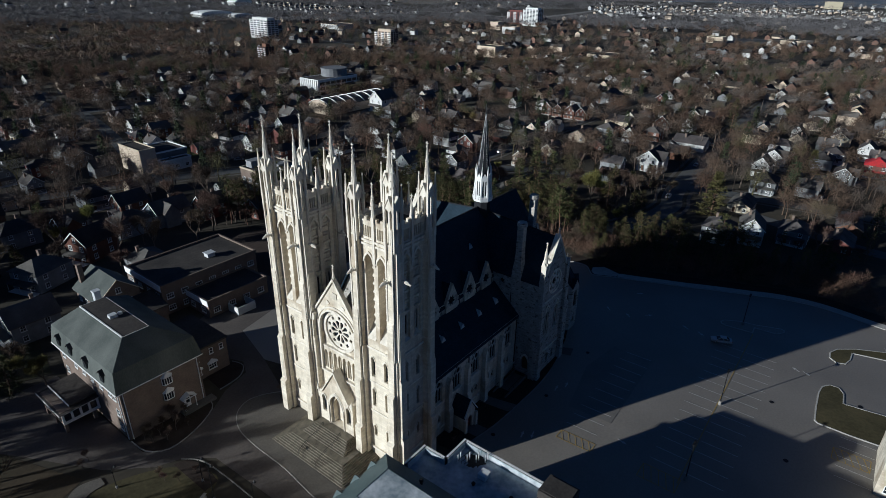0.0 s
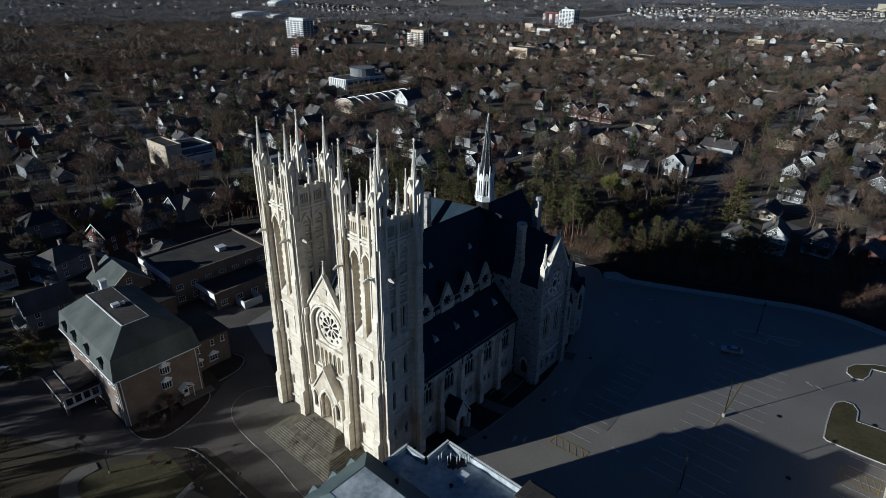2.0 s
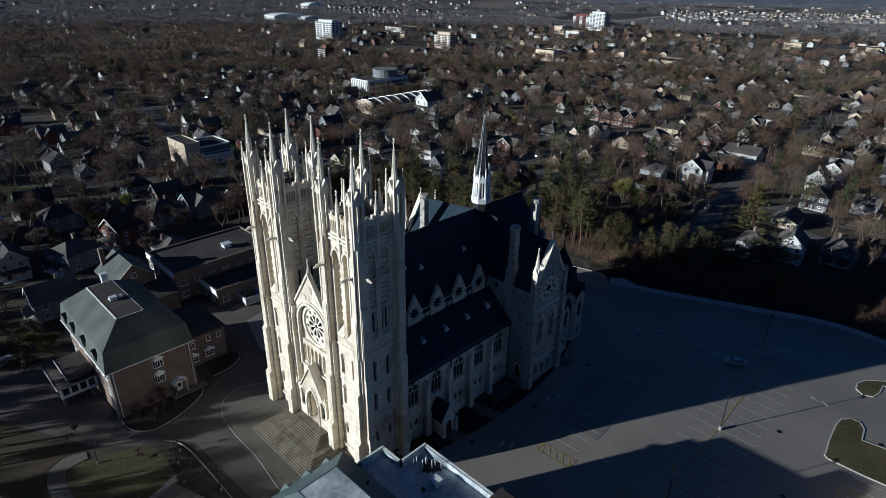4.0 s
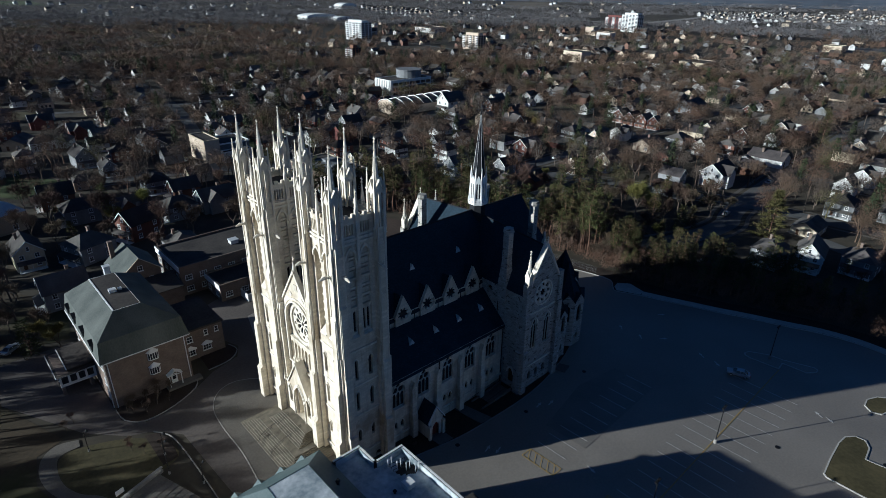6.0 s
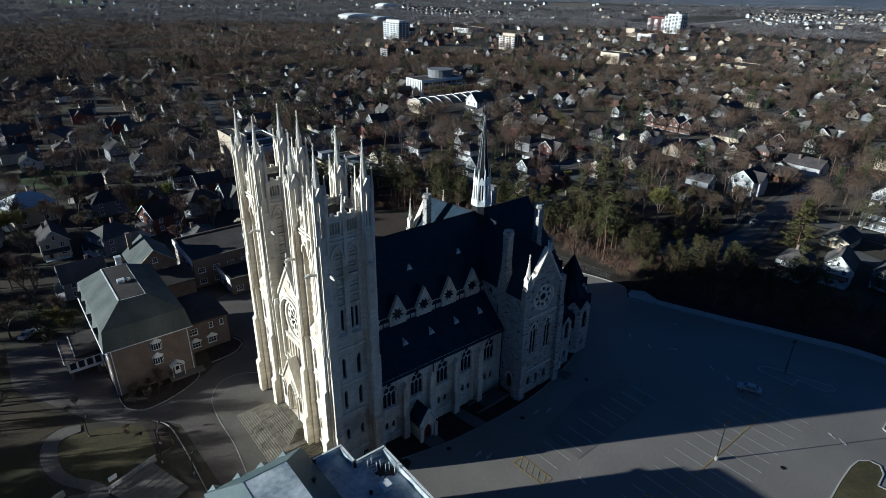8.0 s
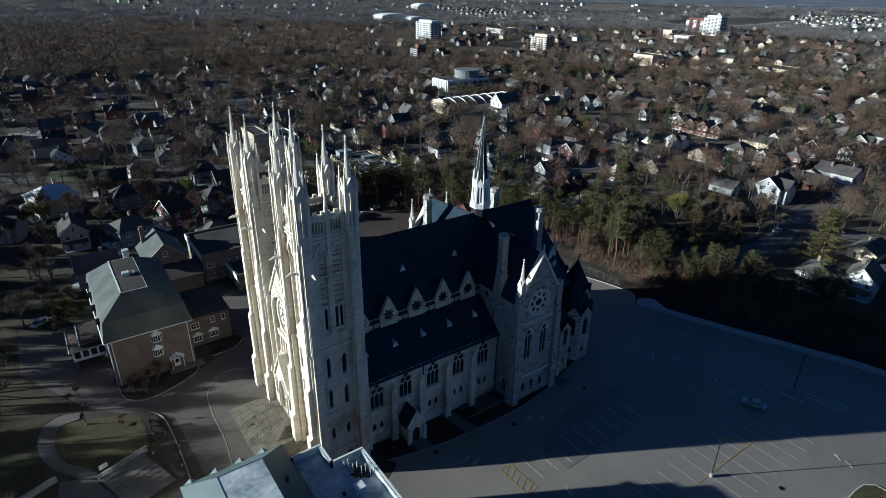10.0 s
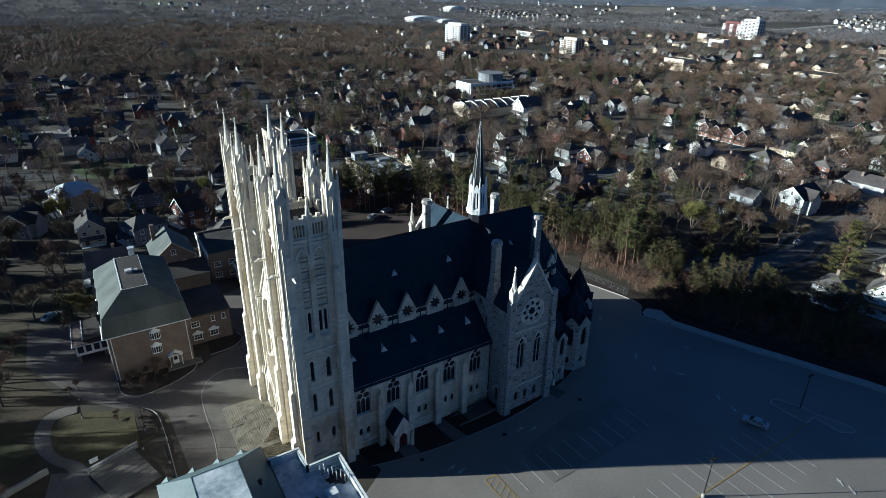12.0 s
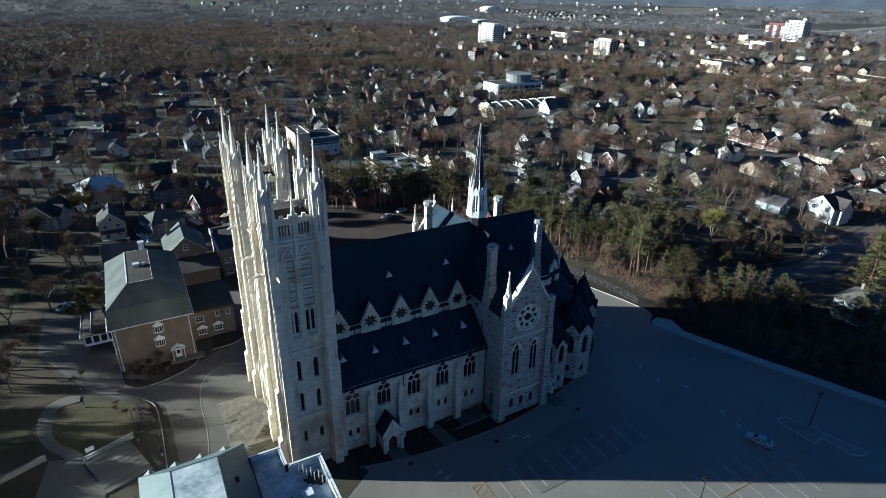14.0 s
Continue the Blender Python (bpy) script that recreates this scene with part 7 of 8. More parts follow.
for row in (("bungalow", "tan", 297, 131, 0, 1.1), ("hip", "grey", 313, 123, 0, 1.0), ("cross", "white", 306, 153, 0, 0.85), ("gable", "brick", 345, 169, 0, 0.85), ("gable", "brick", 345, 161, 0, 0.85),
            ("gable", "brick", 345, 153, 0, 0.85), ("bungalow", "grey", 410, 164, 0, 1.5), ("gable", "white", 374, 160, 0, 0.6), ("bungalow", "tan", 344, 129, 90, 1.1), ("gable", "white", 312, 109, 0, 0.85),
            ("hip", "brick", 324, 101, 0, 0.9), ("gable", "brick", 353, 105, 0, 0.9), ("hip", "grey", 365, 121, 0, 0.9), ("bungalow", "white", 314, 87, 0, 0.7), ("bungalow", "white", 305, 95, 0, 0.5),
            ("bungalow", "white", 488, 277, 0, 0.9), ("gable", "white", 483, 263, 0, 0.8), ("bungalow", "white", 505, 265, 0, 0.9), ("bungalow", "white", 514, 255, 90, 0.8), ("bungalow", "tan", 524, 251, 90, 0.9)):
    house(*row)
for row in (("gable", "white", 520, 239, 0, 0.8), ("gable", "white", 570, 299, 0, 0.9), ("hip", "grey", 602, 279, 0, 0.9), ("gable", "brick", 432, 324, 0, 0.9), ("gable", "brick", 459, 332, 0, 0.9),
            ("gable", "brick", 445, 307, 0, 0.8), ("cross", "white", 268, 82, 0, 1.15), ("bungalow", "brick", 295, 81, 90, 1.1), ("bungalow", "grey", 239, 88, 90, 0.95), ("bungalow", "white", 127, 254, 65, 0.9),
            ("hip", "brick", 191, 282, 0, 0.85), ("hip", "brick", 211, 331, 0, 0.8), ("gable", "white", 121, 202, 0, 0.6), ("cross", "tan", 165, 203, 0, 0.8), ("gable", "tan", 170, 190, 0, 0.75),
            ("hip", "brick", 196, 219, 0, 0.8), ("bungalow", "white", 214, 225, 60, 0.75), ("gable", "white", 256, 351, 0, 0.85), ("gable", "white", 202, 446, 0, 0.9), ("gable", "white", 243, 435, 0, 0.9)):
    house(*row)
for row in (("gable", "white", 220, 397, 0, 0.8), ("bungalow", "white", 232, 301, 20, 0.7), ("gable", "white", 206, 392, 0, 0.7), ("bungalow", "tan", 53, 336, 60, 1.1), ("hip", "white", 60, 326, 0, 0.8),
            ("bungalow", "white", 70, 328, 60, 0.9), ("gable", "white", 24, 400, 0, 0.7), ("gable", "white", 9, 349, 0, 0.75), ("hip", "white", -3, 349, 0, 0.7), ("gable", "grey", 20, 226, 0, 0.7),
            ("bungalow", "tan", 1, 507, 0, 1.0), ("bungalow", "grey", 7, 392, 0, 1.2), ("gable", "tan", 56, 407, 0, 0.8), ("gable", "white", 72, 455, 0, 0.7), ("gable", "white", 77, 401, 0, 0.7),
            ("bungalow", "brick", 41, 376, 0, 0.9), ("bungalow", "tan", 79, 359, 70, 0.9), ("gable", "white", 29, 360, 0, 0.6), ("gable", "tan", 47, 287, 0, 0.6), ("gable", "grey", 74, 262, 90, 0.75)):
    house(*row)
for row in (("hip", "tan", 61, 249, 0, 0.7), ("gable", "white", -16, 407, 0, 0.6), ("bungalow", "white", -10, 436, 0, 0.7), ("gable", "white", 149, 327, 0, 0.8), ("gable", "tan", 167, 332, 0, 0.7),
            ("hip", "grey", 179, 433, 0, 0.9), ("cross", "grey", 303, 9, 0, 0.9), ("gable", "white", 356, 4, 0, 0.95), ("gable", "white", 294, 40, 0, 0.9), ("cross", "white", 316, 39, 0, 0.9),
            ("hip", "grey", 268, 34, 0, 0.95), ("bungalow", "tan", 291, 13, 0, 0.7), ("cross", "tan", 381, 18, 0, 0.9), ("bungalow", "tan", 415, 35, 0, 1.1), ("gable", "white", 385, 39, 0, 0.7),
            ("bungalow", "white", 560, 19, 0, 0.9), ("gable", "brick", 515, 23, 0, 0.8), ("bungalow", "tan", 518, 14, 90, 0.9), ("gable", "white", 531, 42, 0, 0.7), ("gable", "tan", 354, 125, 0, 0.8)):
    house(*row)
for row in (("gable", "brick", 318, 115, 0, 0.6), ("gable", "white", 360, 92, 0, 0.8), ("bungalow", "brick", 326, 76, 0, 0.9), ("bungalow", "brick", 292, 88, 90, 0.9), ("gable", "tan", 547, 150, 0, 0.9),
            ("gable", "white", 556, 130, 0, 0.8), ("gable", "brick", 428, 132, 0, 0.8), ("bungalow", "grey", 434, 98, 90, 1.1), ("gable", "white", 117, 369, 0, 0.8), ("bungalow", "white", 118, 339, 90, 0.9),
            ("bungalow", "tan", 126, 334, 90, 0.9), ("gable", "white", 81, 305, 0, 0.8), ("gable", "brick", 347, 178, 0, 0.85), ("gable", "white", 209, 27, 10, 0.95), ("bungalow", "tan", 238, 36, 0, 0.9),
            ("gable", "brick", 63, 184, 20, 1.05), ("hip", "grey", 79, 193, 0, 0.95), ("cross", "grey", 92, 192, 0, 1.0), ("gable", "brick", 105, 186, 0, 0.9), ("hip", "grey", 46, 176, 20, 1.0)):
    house(*row)
for row in (("gable", "tan", 31, 183, 90, 0.95), ("cross", "grey", 13, 200, 60, 1.0), ("gable", "grey", 34, 150, 0, 0.95), ("hip", "grey", 68, 160, 90, 0.9), ("gable", "brick", 36, 344, 0, 1.0),
            ("bungalow", "white", -2, 306, 0, 1.4), ("hip", "grey", 203, 36, 0, 0.9), ("hip", "grey", 217, 15, 0, 0.9), ("hip", "white", 240, 182, 90, 0.9), ("cross", "white", 288, 218, 0, 0.8),
            ("bungalow", "brick", 220, 2, 0, 0.9), ("bungalow", "white", 318, 79, 90, 1.2)):
    house(*row)
house("hip", "brick", 326, -2, 0, 1.0, RED_HOUSE)
house("hip", "tan", 28, 218, 15, 1.25, PALE_HOUSE)
USED.append((50, 141, 11))

# the rest of the blocks, filled by chance along a loose grid
cells, MORE = [], []
for gx in range(-8, 46):
    for gy in range(-4, 42):
        x, y = gx * 17.0 + rng.uniform(-3, 3), gy * 19.0 + rng.uniform(-3, 3)
        dist, az = math.hypot(x, y), math.degrees(math.atan2(x, y))
        if 150 < dist < 560 and -12 < az < 93 and not reserved(x, y) and not near_street(x, y, 12):
            cells.append((dist, x, y))
cells.sort()
count = 0
for dist, x, y in cells:
    if free(x, y, 7.0) and rng.random() < 0.86:
        if count < 120:
            kind = rng.choice(("gable", "gable", "hip", "cross", "bungalow"))
            tone = rng.choices(("white", "tan", "grey", "brick"), (1.2, 1.6, 2.8, 4.0))[0]
            house(kind, tone, x, y, rng.choice((0, 0, 0, 90, 90, 180)) + rng.uniform(-6, 6), rng.uniform(0.75, 1.0))
            count += 1
        else:
            MORE.append((x, y))
            USED.append((x, y, 6.0))
for ob in [*PROTO.values(), RED_HOUSE, PALE_HOUSE]:
    for o in [*ob.children_recursive, ob]:
        bpy.data.objects.remove(o)


# ---- trees ----
def branch(bm, p, d, length, r, depth, tips, rg, spread):
    q = p + d * length
    rod(bm, p, q, r, r * 0.62, 5 if depth > 2 else 3)
    tips.append((q, d, depth))
    if depth == 0:
        return
    for _ in range(3 if depth > 1 else 2):
        v = Vector((rg.uniform(-1, 1), rg.uniform(-1, 1), rg.uniform(0.0, 1.0))).normalized()
        branch(bm, q, (d * (1 - spread) + v * spread + Vector((0, 0, 0.12))).normalized(), length * rg.uniform(0.6, 0.82), r * 0.6, depth - 1, tips, rg, spread)


def sliver(V, F, p, d, length, width, rg):
    s = d.cross(Vector((rg.uniform(-1, 1), rg.uniform(-1, 1), rg.uniform(-1, 1)))).normalized() * width
    i = len(V)
    V += [tuple(p - s), tuple(p + s), tuple(p + d * length)]
    F.append((i, i + 1, i + 2))


def bare_tree(seed, height, twigs, mat, label):
    rg = random.Random(seed)
    t = thing("bare_tree", (0, 0, 0), label, "tree", "bare trees")
    bm, tips = B(), []
    branch(bm, Vector((0, 0, -0.3)), Vector((rg.uniform(-0.06, 0.06), rg.uniform(-0.06, 0.06), 1)).normalized(), height * 0.27, height * 0.021, 4, tips, rg, 0.5)
    part("trunk", bm, BARK, t)
    V, F = [], []
    ends = [x for x in tips if x[2] <= 2]
    for _ in range(twigs):
        q, d, dep = rg.choice(ends)
        v = Vector((rg.uniform(-1, 1), rg.uniform(-1, 1), rg.uniform(-0.5, 1.1))).normalized()
        w = (d * 0.6 + v).normalized()
        sliver(V, F, q + v * rg.uniform(-0.4, 0.9), w, height * rg.uniform(0.06, 0.13), rg.uniform(0.025, 0.055), rg)
    me = bpy.data.meshes.new("crown")
    me.from_pydata(V, [], F)
    me.materials.append(mat)
    c = new("crown", me)
    c.parent = t
    return t


def pine(seed, height, bare, width, label, n=1200, mat=None):
    """An evergreen: trunk, whorled limbs and needle sprays; bare says how much of the trunk is clear."""
    rg = random.Random(seed)
    t = thing("evergreen_tree", (0, 0, 0), label, "tree", "evergreen trees")
    bm = B()
    taper(bm, 0, 0, -0.3, height * 0.97, height * 0.014, 0.03, 6)
    V, F = [], []
    levels = int(height * (1 - bare) * 1.5)
    for k in range(levels):
        f = k / levels
        z = height * (bare + (1 - bare) * f)
        prof = (1 - f) ** 0.8 if bare < 0.3 else (math.sin(math.pi * min(1, f * 0.85 + 0.2)) ** 0.8)
        R = width * prof * rg.uniform(0.65, 1.12) + 0.25
        m = rg.choice((4, 5, 6))
        for j in range(m):
            a = 2 * math.pi * j / m + rg.uniform(0, 2)
            tip = Vector((R * math.cos(a), R * math.sin(a), z + R * rg.uniform(-0.15, 0.25)))
            rod(bm, (0, 0, z), tip, 0.05, 0.015, 3)
            for _ in range(max(3, int(n / (levels * m)))):
                u = rg.uniform(0.3, 1.05)
                p = Vector((0, 0, z)).lerp(tip, u) + Vector((rg.uniform(-0.45, 0.45), rg.uniform(-0.45, 0.45), rg.uniform(-0.25, 0.4)))
                d = Vector((math.cos(a) + rg.uniform(-0.9, 0.9), math.sin(a) + rg.uniform(-0.9, 0.9), rg.uniform(-0.3, 0.8))).normalized()
                sliver(V, F, p, d, rg.uniform(0.5, 1.1), rg.uniform(0.06, 0.13), rg)
    part("trunk", bm, PINEBARK, t)
    me = bpy.data.meshes.new("crown")
    me.from_pydata(V, [], F)
    me.materials.append(mat or NEEDLE)
    c = new("crown", me)
    c.parent = t
    return t


def tall_pine(seed, height, width, label):
    """A pine with a long bare trunk, dead lower limbs and an open crown of needle tufts."""
    rg = random.Random(seed)
    t = thing("evergreen_tree", (0, 0, 0), label, "tree", "evergreen trees")
    bm, V, F = B(), [], []
    bend = [Vector((rg.uniform(-0.3, 0.3) * k, rg.uniform(-0.3, 0.3) * k, height * k / 4 - 0.3 * (k == 0))) for k in range(5)]
    for k in range(4):
        rod(bm, bend[k], bend[k + 1], height * 0.0125 * (1 - k * 0.21), height * 0.0125 * (0.79 - k * 0.21) + 0.01, 5)

    def axis(f):
        k = min(3, int(f * 4))
        return bend[k].lerp(bend[k + 1], f * 4 - k)
    for k in range(9):                                       # dead limbs
        a, f = rg.uniform(0, 6.28), rg.uniform(0.15, 0.5)
        rod(bm, axis(f), axis(f) + Vector((math.cos(a), math.sin(a), rg.uniform(-0.2, 0.2))) * rg.uniform(0.7, 1.8), 0.04, 0.01, 3)
    for k in range(21):
        f = 0.42 + 0.56 * (k + rg.random()) / 21
        g = (f - 0.42) / 0.56
        R = width * (0.45 + 0.75 * math.sin(math.pi * min(1.0, 0.25 + g * 0.72))) * rg.uniform(0.35, 1.1)
        a = k * 2.4 + rg.uniform(-0.5, 0.5)
        p = axis(f)
        q = p + Vector((R * math.cos(a), R * math.sin(a), R * rg.uniform(0.0, 0.45)))
        rod(bm, p, q, 0.06, 0.02, 3)
        for u in (0.55, 0.8, 1.0):
            c = p.lerp(q, u) + Vector((rg.uniform(-0.4, 0.4), rg.uniform(-0.4, 0.4), rg.uniform(-0.1, 0.3)))
            for _ in range(17):
                v = Vector((rg.gauss(0, 1), rg.gauss(0, 1), rg.gauss(0.25, 0.6))).normalized()
                sliver(V, F, c + v * rg.uniform(0.1, 0.55), v, rg.uniform(0.4, 0.8), rg.uniform(0.06, 0.12), rg)
    part("trunk", bm, PINEBARK, t)
    me = bpy.data.meshes.new("crown")
    me.from_pydata(V, [], F)
    me.materials.append(NEEDLE)
    c = new("crown", me)
    c.parent = t
    return t


BARE = [bare_tree(11 + k, (13, 15, 12, 16)[k], 1650, TWIG, "large leafless tree with a brown twiggy crown") for k in range(4)]
BUD = [bare_tree(31, 10, 4400, BUDS, "tree with a haze of yellow-green buds"), bare_tree(32, 12, 4400, BUDS, "tree with a haze of yellow-green buds")]
PINES = [tall_pine(41, 19, 2.6, "tall pine with a bare reddish trunk and open crown"), tall_pine(42, 21, 2.5, "tall pine with a bare reddish trunk and open crown"), tall_pine(43, 17, 2.8, "tall pine with a bare reddish trunk and open crown")]
SPRUCE = [pine(51, 15, 0.04, 3.6, "dense dark green spruce", 1150), pine(52, 18, 0.04, 4.2, "dense dark green spruce", 1250), pine(53, 9, 0.02, 2.2, "young dark green spruce", 900)]
OLIVE = pine(54, 17, 0.03, 5.0, "broad olive-green conifer with drooping limbs", 5600, NEEDLE_OLIVE)
planted = [0]


def plant(proto, x, y, size=None, turn=None):
    size = size or rng.uniform(0.8, 1.2)
    planted[0] += 1
    return copy_thing(proto, Matrix.LocRotScale((x, y, low(x, y)), Euler((0, 0, rng.uniform(0, 6.28) if turn is None else turn)), (size, size, size * rng.uniform(0.92, 1.08))))


# wood of pines along the edge of the lot and behind the church
for k in range(46):
    f = k / 45
    line = [(100, 166), (128, 160), (146, 128), (154, 98), (159, 74), (165, 56), (172, 42), (184, 24)]
    s = f * (len(line) - 1)
    i = min(int(s), len(line) - 2)
    x, y = Vector(line[i]).lerp(Vector(line[i + 1]), s - i)
    for q in range(4):
        px, py = x + rng.uniform(0, 15), y + rng.uniform(-1, 11)
        plant(rng.choice(PINES) if y > 62 else rng.choice(PINES + SPRUCE[2:]), px, py, rng.uniform(0.72, 1.02) if y > 72 else rng.uniform(0.55, 0.75) if y > 62 else rng.uniform(0.42, 0.62))
        USED.append((px, py, 1.0))
    for q in range(3 if y > 62 else 2):
        bx, by = x + rng.uniform(1, 16), y + rng.uniform(-2, 11)
        plant(rng.choice(BARE), bx, by, rng.uniform(0.5, 0.85) if y > 62 else rng.uniform(0.3, 0.5))
for x, y, p, s in ((239, 73, 2, 1.2), (362, 70, 1, 1.1), (298, 117, 2, 0.9), (196, 104, 0, 1.3), (201, 100, 1, 1.1), (190, 108, 0, 1.2), (206, 110, 1, 1.15), (183, 8, 0, 0.75), (189, 2, 2, 1.0), (203, 66, 2, 1.1), (176, 40, 2, 1.0), (182, 34, 0, 0.6), (180, 50, 0, 0.55),
                   (212, 66, 2, 0.9), (230, 130, 2, 1.0), (232, 78, 2, 0.9), (22, 128.5, 2, 1.0), (170, 64, 0, 0.5), (176, 58, 0, 0.55), (60, 214, 2, 1.2), (46, 220, 2, 1.0), (180, 262, 0, 0.7)):
    plant(SPRUCE[p], x, y, s)
    USED.append((x, y, 3.0))
for x, y, size in ((221, 43, 1.05), (306, 22, 0.75)):
    plant(OLIVE, x, y, size)
    USED.append((x, y, 5.0))
for x, y in ((151.7, 269.5), (154.6, 266.5), (164, 262)):          # slim columnar evergreens on the lawn
    slim = copy_thing(SPRUCE[2], Matrix.LocRotScale((x, y, 0), Euler((0, 0, x)), (0.55, 0.55, 1.5)))
    tagged(slim, "slim columnar dark evergreen on a lawn", "tree", "evergreen trees")
    USED.append((x, y, 2.0))
for x, y, kind, size in ((208, 92, 0, 0.9), (214, 78, 1, 0.8), (196, 76, 2, 0.75), (222, 70, 3, 0.8), (228, 82, 0, 0.9), (190, 72, 1, 0.6), (218, 96, 2, 1.0), (230, 62, 1, 0.7)):
    plant(BARE[kind], x, y, size)
    USED.append((x, y, 2.5))
for k in range(34):
    x, y = rng.uniform(180, 236), rng.uniform(58, 100)
    if free(x, y, 2.2) and not near_street(x, y, 5):
        plant(rng.choice(BARE) if k % 3 else rng.choice(SPRUCE[:2]), x, y, rng.uniform(0.65, 0.95))
        USED.append((x, y, 2.0))
# leafless trees round the rectory, the lawn and the far side of the lot
# the far western ones are out of view, added for shadows on the drive
for x, y, b, s in ((15.5, 134, 0, 0.95), (8, 126, 1, 0.9), (10.5, 99, 2, 0.85), (4, 106, 3, 0.9), (5, 92, 0, 1.0), (-6, 116, 1, 1.0), (-2, 136, 2, 0.95), (-14, 98, 3, 1.0), (8, 80, 1, 0.85), (-8, 84, 2, 1.0), (2, 146, 0, 1.0), (-18, 132, 1, 1.1), (-14, 152, 3, 1.0), (20, 142, 2, 0.7),
                   (-26, 108, 0, 1.1), (-30, 124, 2, 1.1), (-24, 90, 1, 1.0), (12, 118, 2, 0.55), (26.5, 135, 1, 0.65), (-6, 160, 1, 1.0), (6, 166, 3, 1.0), (18, 162, 0, 0.9), (-22, 172, 2, 1.0), (225, 10, 1, 1.05), (220, 16, 2, 0.9), (228, 2, 3, 0.9), (241, 106, 1, 1.0), (203, 118, 3, 1.1),
                   (182, 82, 2, 0.9), (207, 74, 0, 0.8), (76, 172, 0, 0.9), (88, 168, 1, 0.85), (62, 164, 2, 0.8), (100, 176, 3, 0.9), (112, 178, 0, 0.9), (-40, 100, 3, 1.2), (-44, 118, 0, 1.2), (-38, 140, 2, 1.2), (-52, 128, 1, 1.2), (-50, 108, 2, 1.2), (29.5, 83.5, 2, 0.25)):
    plant(BARE[b], x, y, s)
    USED.append((x, y, 2.0))
for x, y, b, s in ((59, 196, 0, 0.9), (203, 83, 1, 1.3), (278, 192, 1, 0.9), (207, 78, 0, 0.8), (120, 196, 0, 0.7), (216, 84, 0, 0.8), (194, 94, 0, 0.9), (188, 66, 1, 0.7), (210, 130, 0, 0.8), (70, 204, 1, 0.9), (27.5, 126, 0, 0.8), (24, 132, 0, 0.7)):
    plant(BUD[b], x, y, s)
    USED.append((x, y, 2.0))
# bare trees crowding the west side of the rectory
for k in range(30):
    x, y = rng.uniform(-18, 26), rng.uniform(100, 178)
    if free(x, y, 2.0) and not (13 < x < 31 and y < 129) and not near_street(x, y, 5):
        plant(BARE[rng.randrange(4)], x, y, rng.uniform(0.75, 1.1))
        USED.append((x, y, 1.5))
# more of them over the gardens behind
for k in range(30):
    x, y = rng.uniform(-48, 46), rng.uniform(150, 262)
    if free(x, y, 2.0) and not near_street(x, y, 5):
        plant(BARE[rng.randrange(4)], x, y, rng.uniform(0.8, 1.15))
        USED.append((x, y, 1.5))
# trees over the lawn on the street side of the drive
for k in range(16):
    x, y = rng.uniform(-34, 15), rng.uniform(58, 120)
    if free(x, y, 2.4):
        plant(BARE[rng.randrange(4)], x, y, rng.uniform(0.75, 1.1))
        USED.append((x, y, 2.0))
# evergreens close behind the kerb of the lot
for k in range(36):
    f = rng.random()
    x, y = Vector((159.5, 61)).lerp(Vector((160.5, 46)), f / 0.25) if f < 0.25 else Vector((160.5, 46)).lerp(Vector((181, 8)), (f - 0.25) / 0.75)
    x, y = x + rng.uniform(0, 7), y + rng.uniform(0, 3)
    plant(rng.choice(PINES) if rng.random() < 0.5 else SPRUCE[rng.randrange(3)], x, y, rng.uniform(0.35, 0.62))
    USED.append((x, y, 1.0))
# dark thicket between the lot and the houses to the east
for k in range(50):
    f = rng.random()
    x, y = Vector((163, 66)).lerp(Vector((212, -26)), f)
    x, y = x + rng.uniform(0, 16), y + rng.uniform(-4, 8)
    if near_street(x, y, 5) or not free(x, y, 1.0):
        continue
    plant(SPRUCE[rng.randrange(3)] if rng.random() < 0.55 else BARE[rng.randrange(4)], x, y, rng.uniform(0.35, 0.6))
    USED.append((x, y, 1.5))
# unseen trees out to the west, added to dapple the drive with shade
for k in range(34):
    x, y = rng.uniform(-85, -18), rng.uniform(84, 215)
    plant(BARE[rng.randrange(4)], x, y, rng.uniform(0.9, 1.25))
# shrubs in the beds
for x, y, s in ((33, 92.6, 0.26), (35, 91.0, 0.24), (37.4, 92.2, 0.28), (39.5, 91.6, 0.2), (33.6, 95.2, 0.28), (32.2, 94.0, 0.26), (36.2, 94.8, 0.3), (38.4, 95.0, 0.28), (34.8, 93.2, 0.28), (40.4, 94.0, 0.22), (29.5, 82, 0.2), (31, 80, 0.22), (33.8, 79.5, 0.2), (55.6, 83.6, 0.16), (57, 85.4, 0.18), (22, 95.5, 0.22), (23.5, 97, 0.18), (69, 49.4, 0.12), (80, 49.5, 0.12)):
    sh = plant(BARE[rng.randrange(4)], x, y, s)
    tagged(sh, "small leafless brown shrub in the planting bed", "shrub", "shrubs")
    sh.name = "shrub"

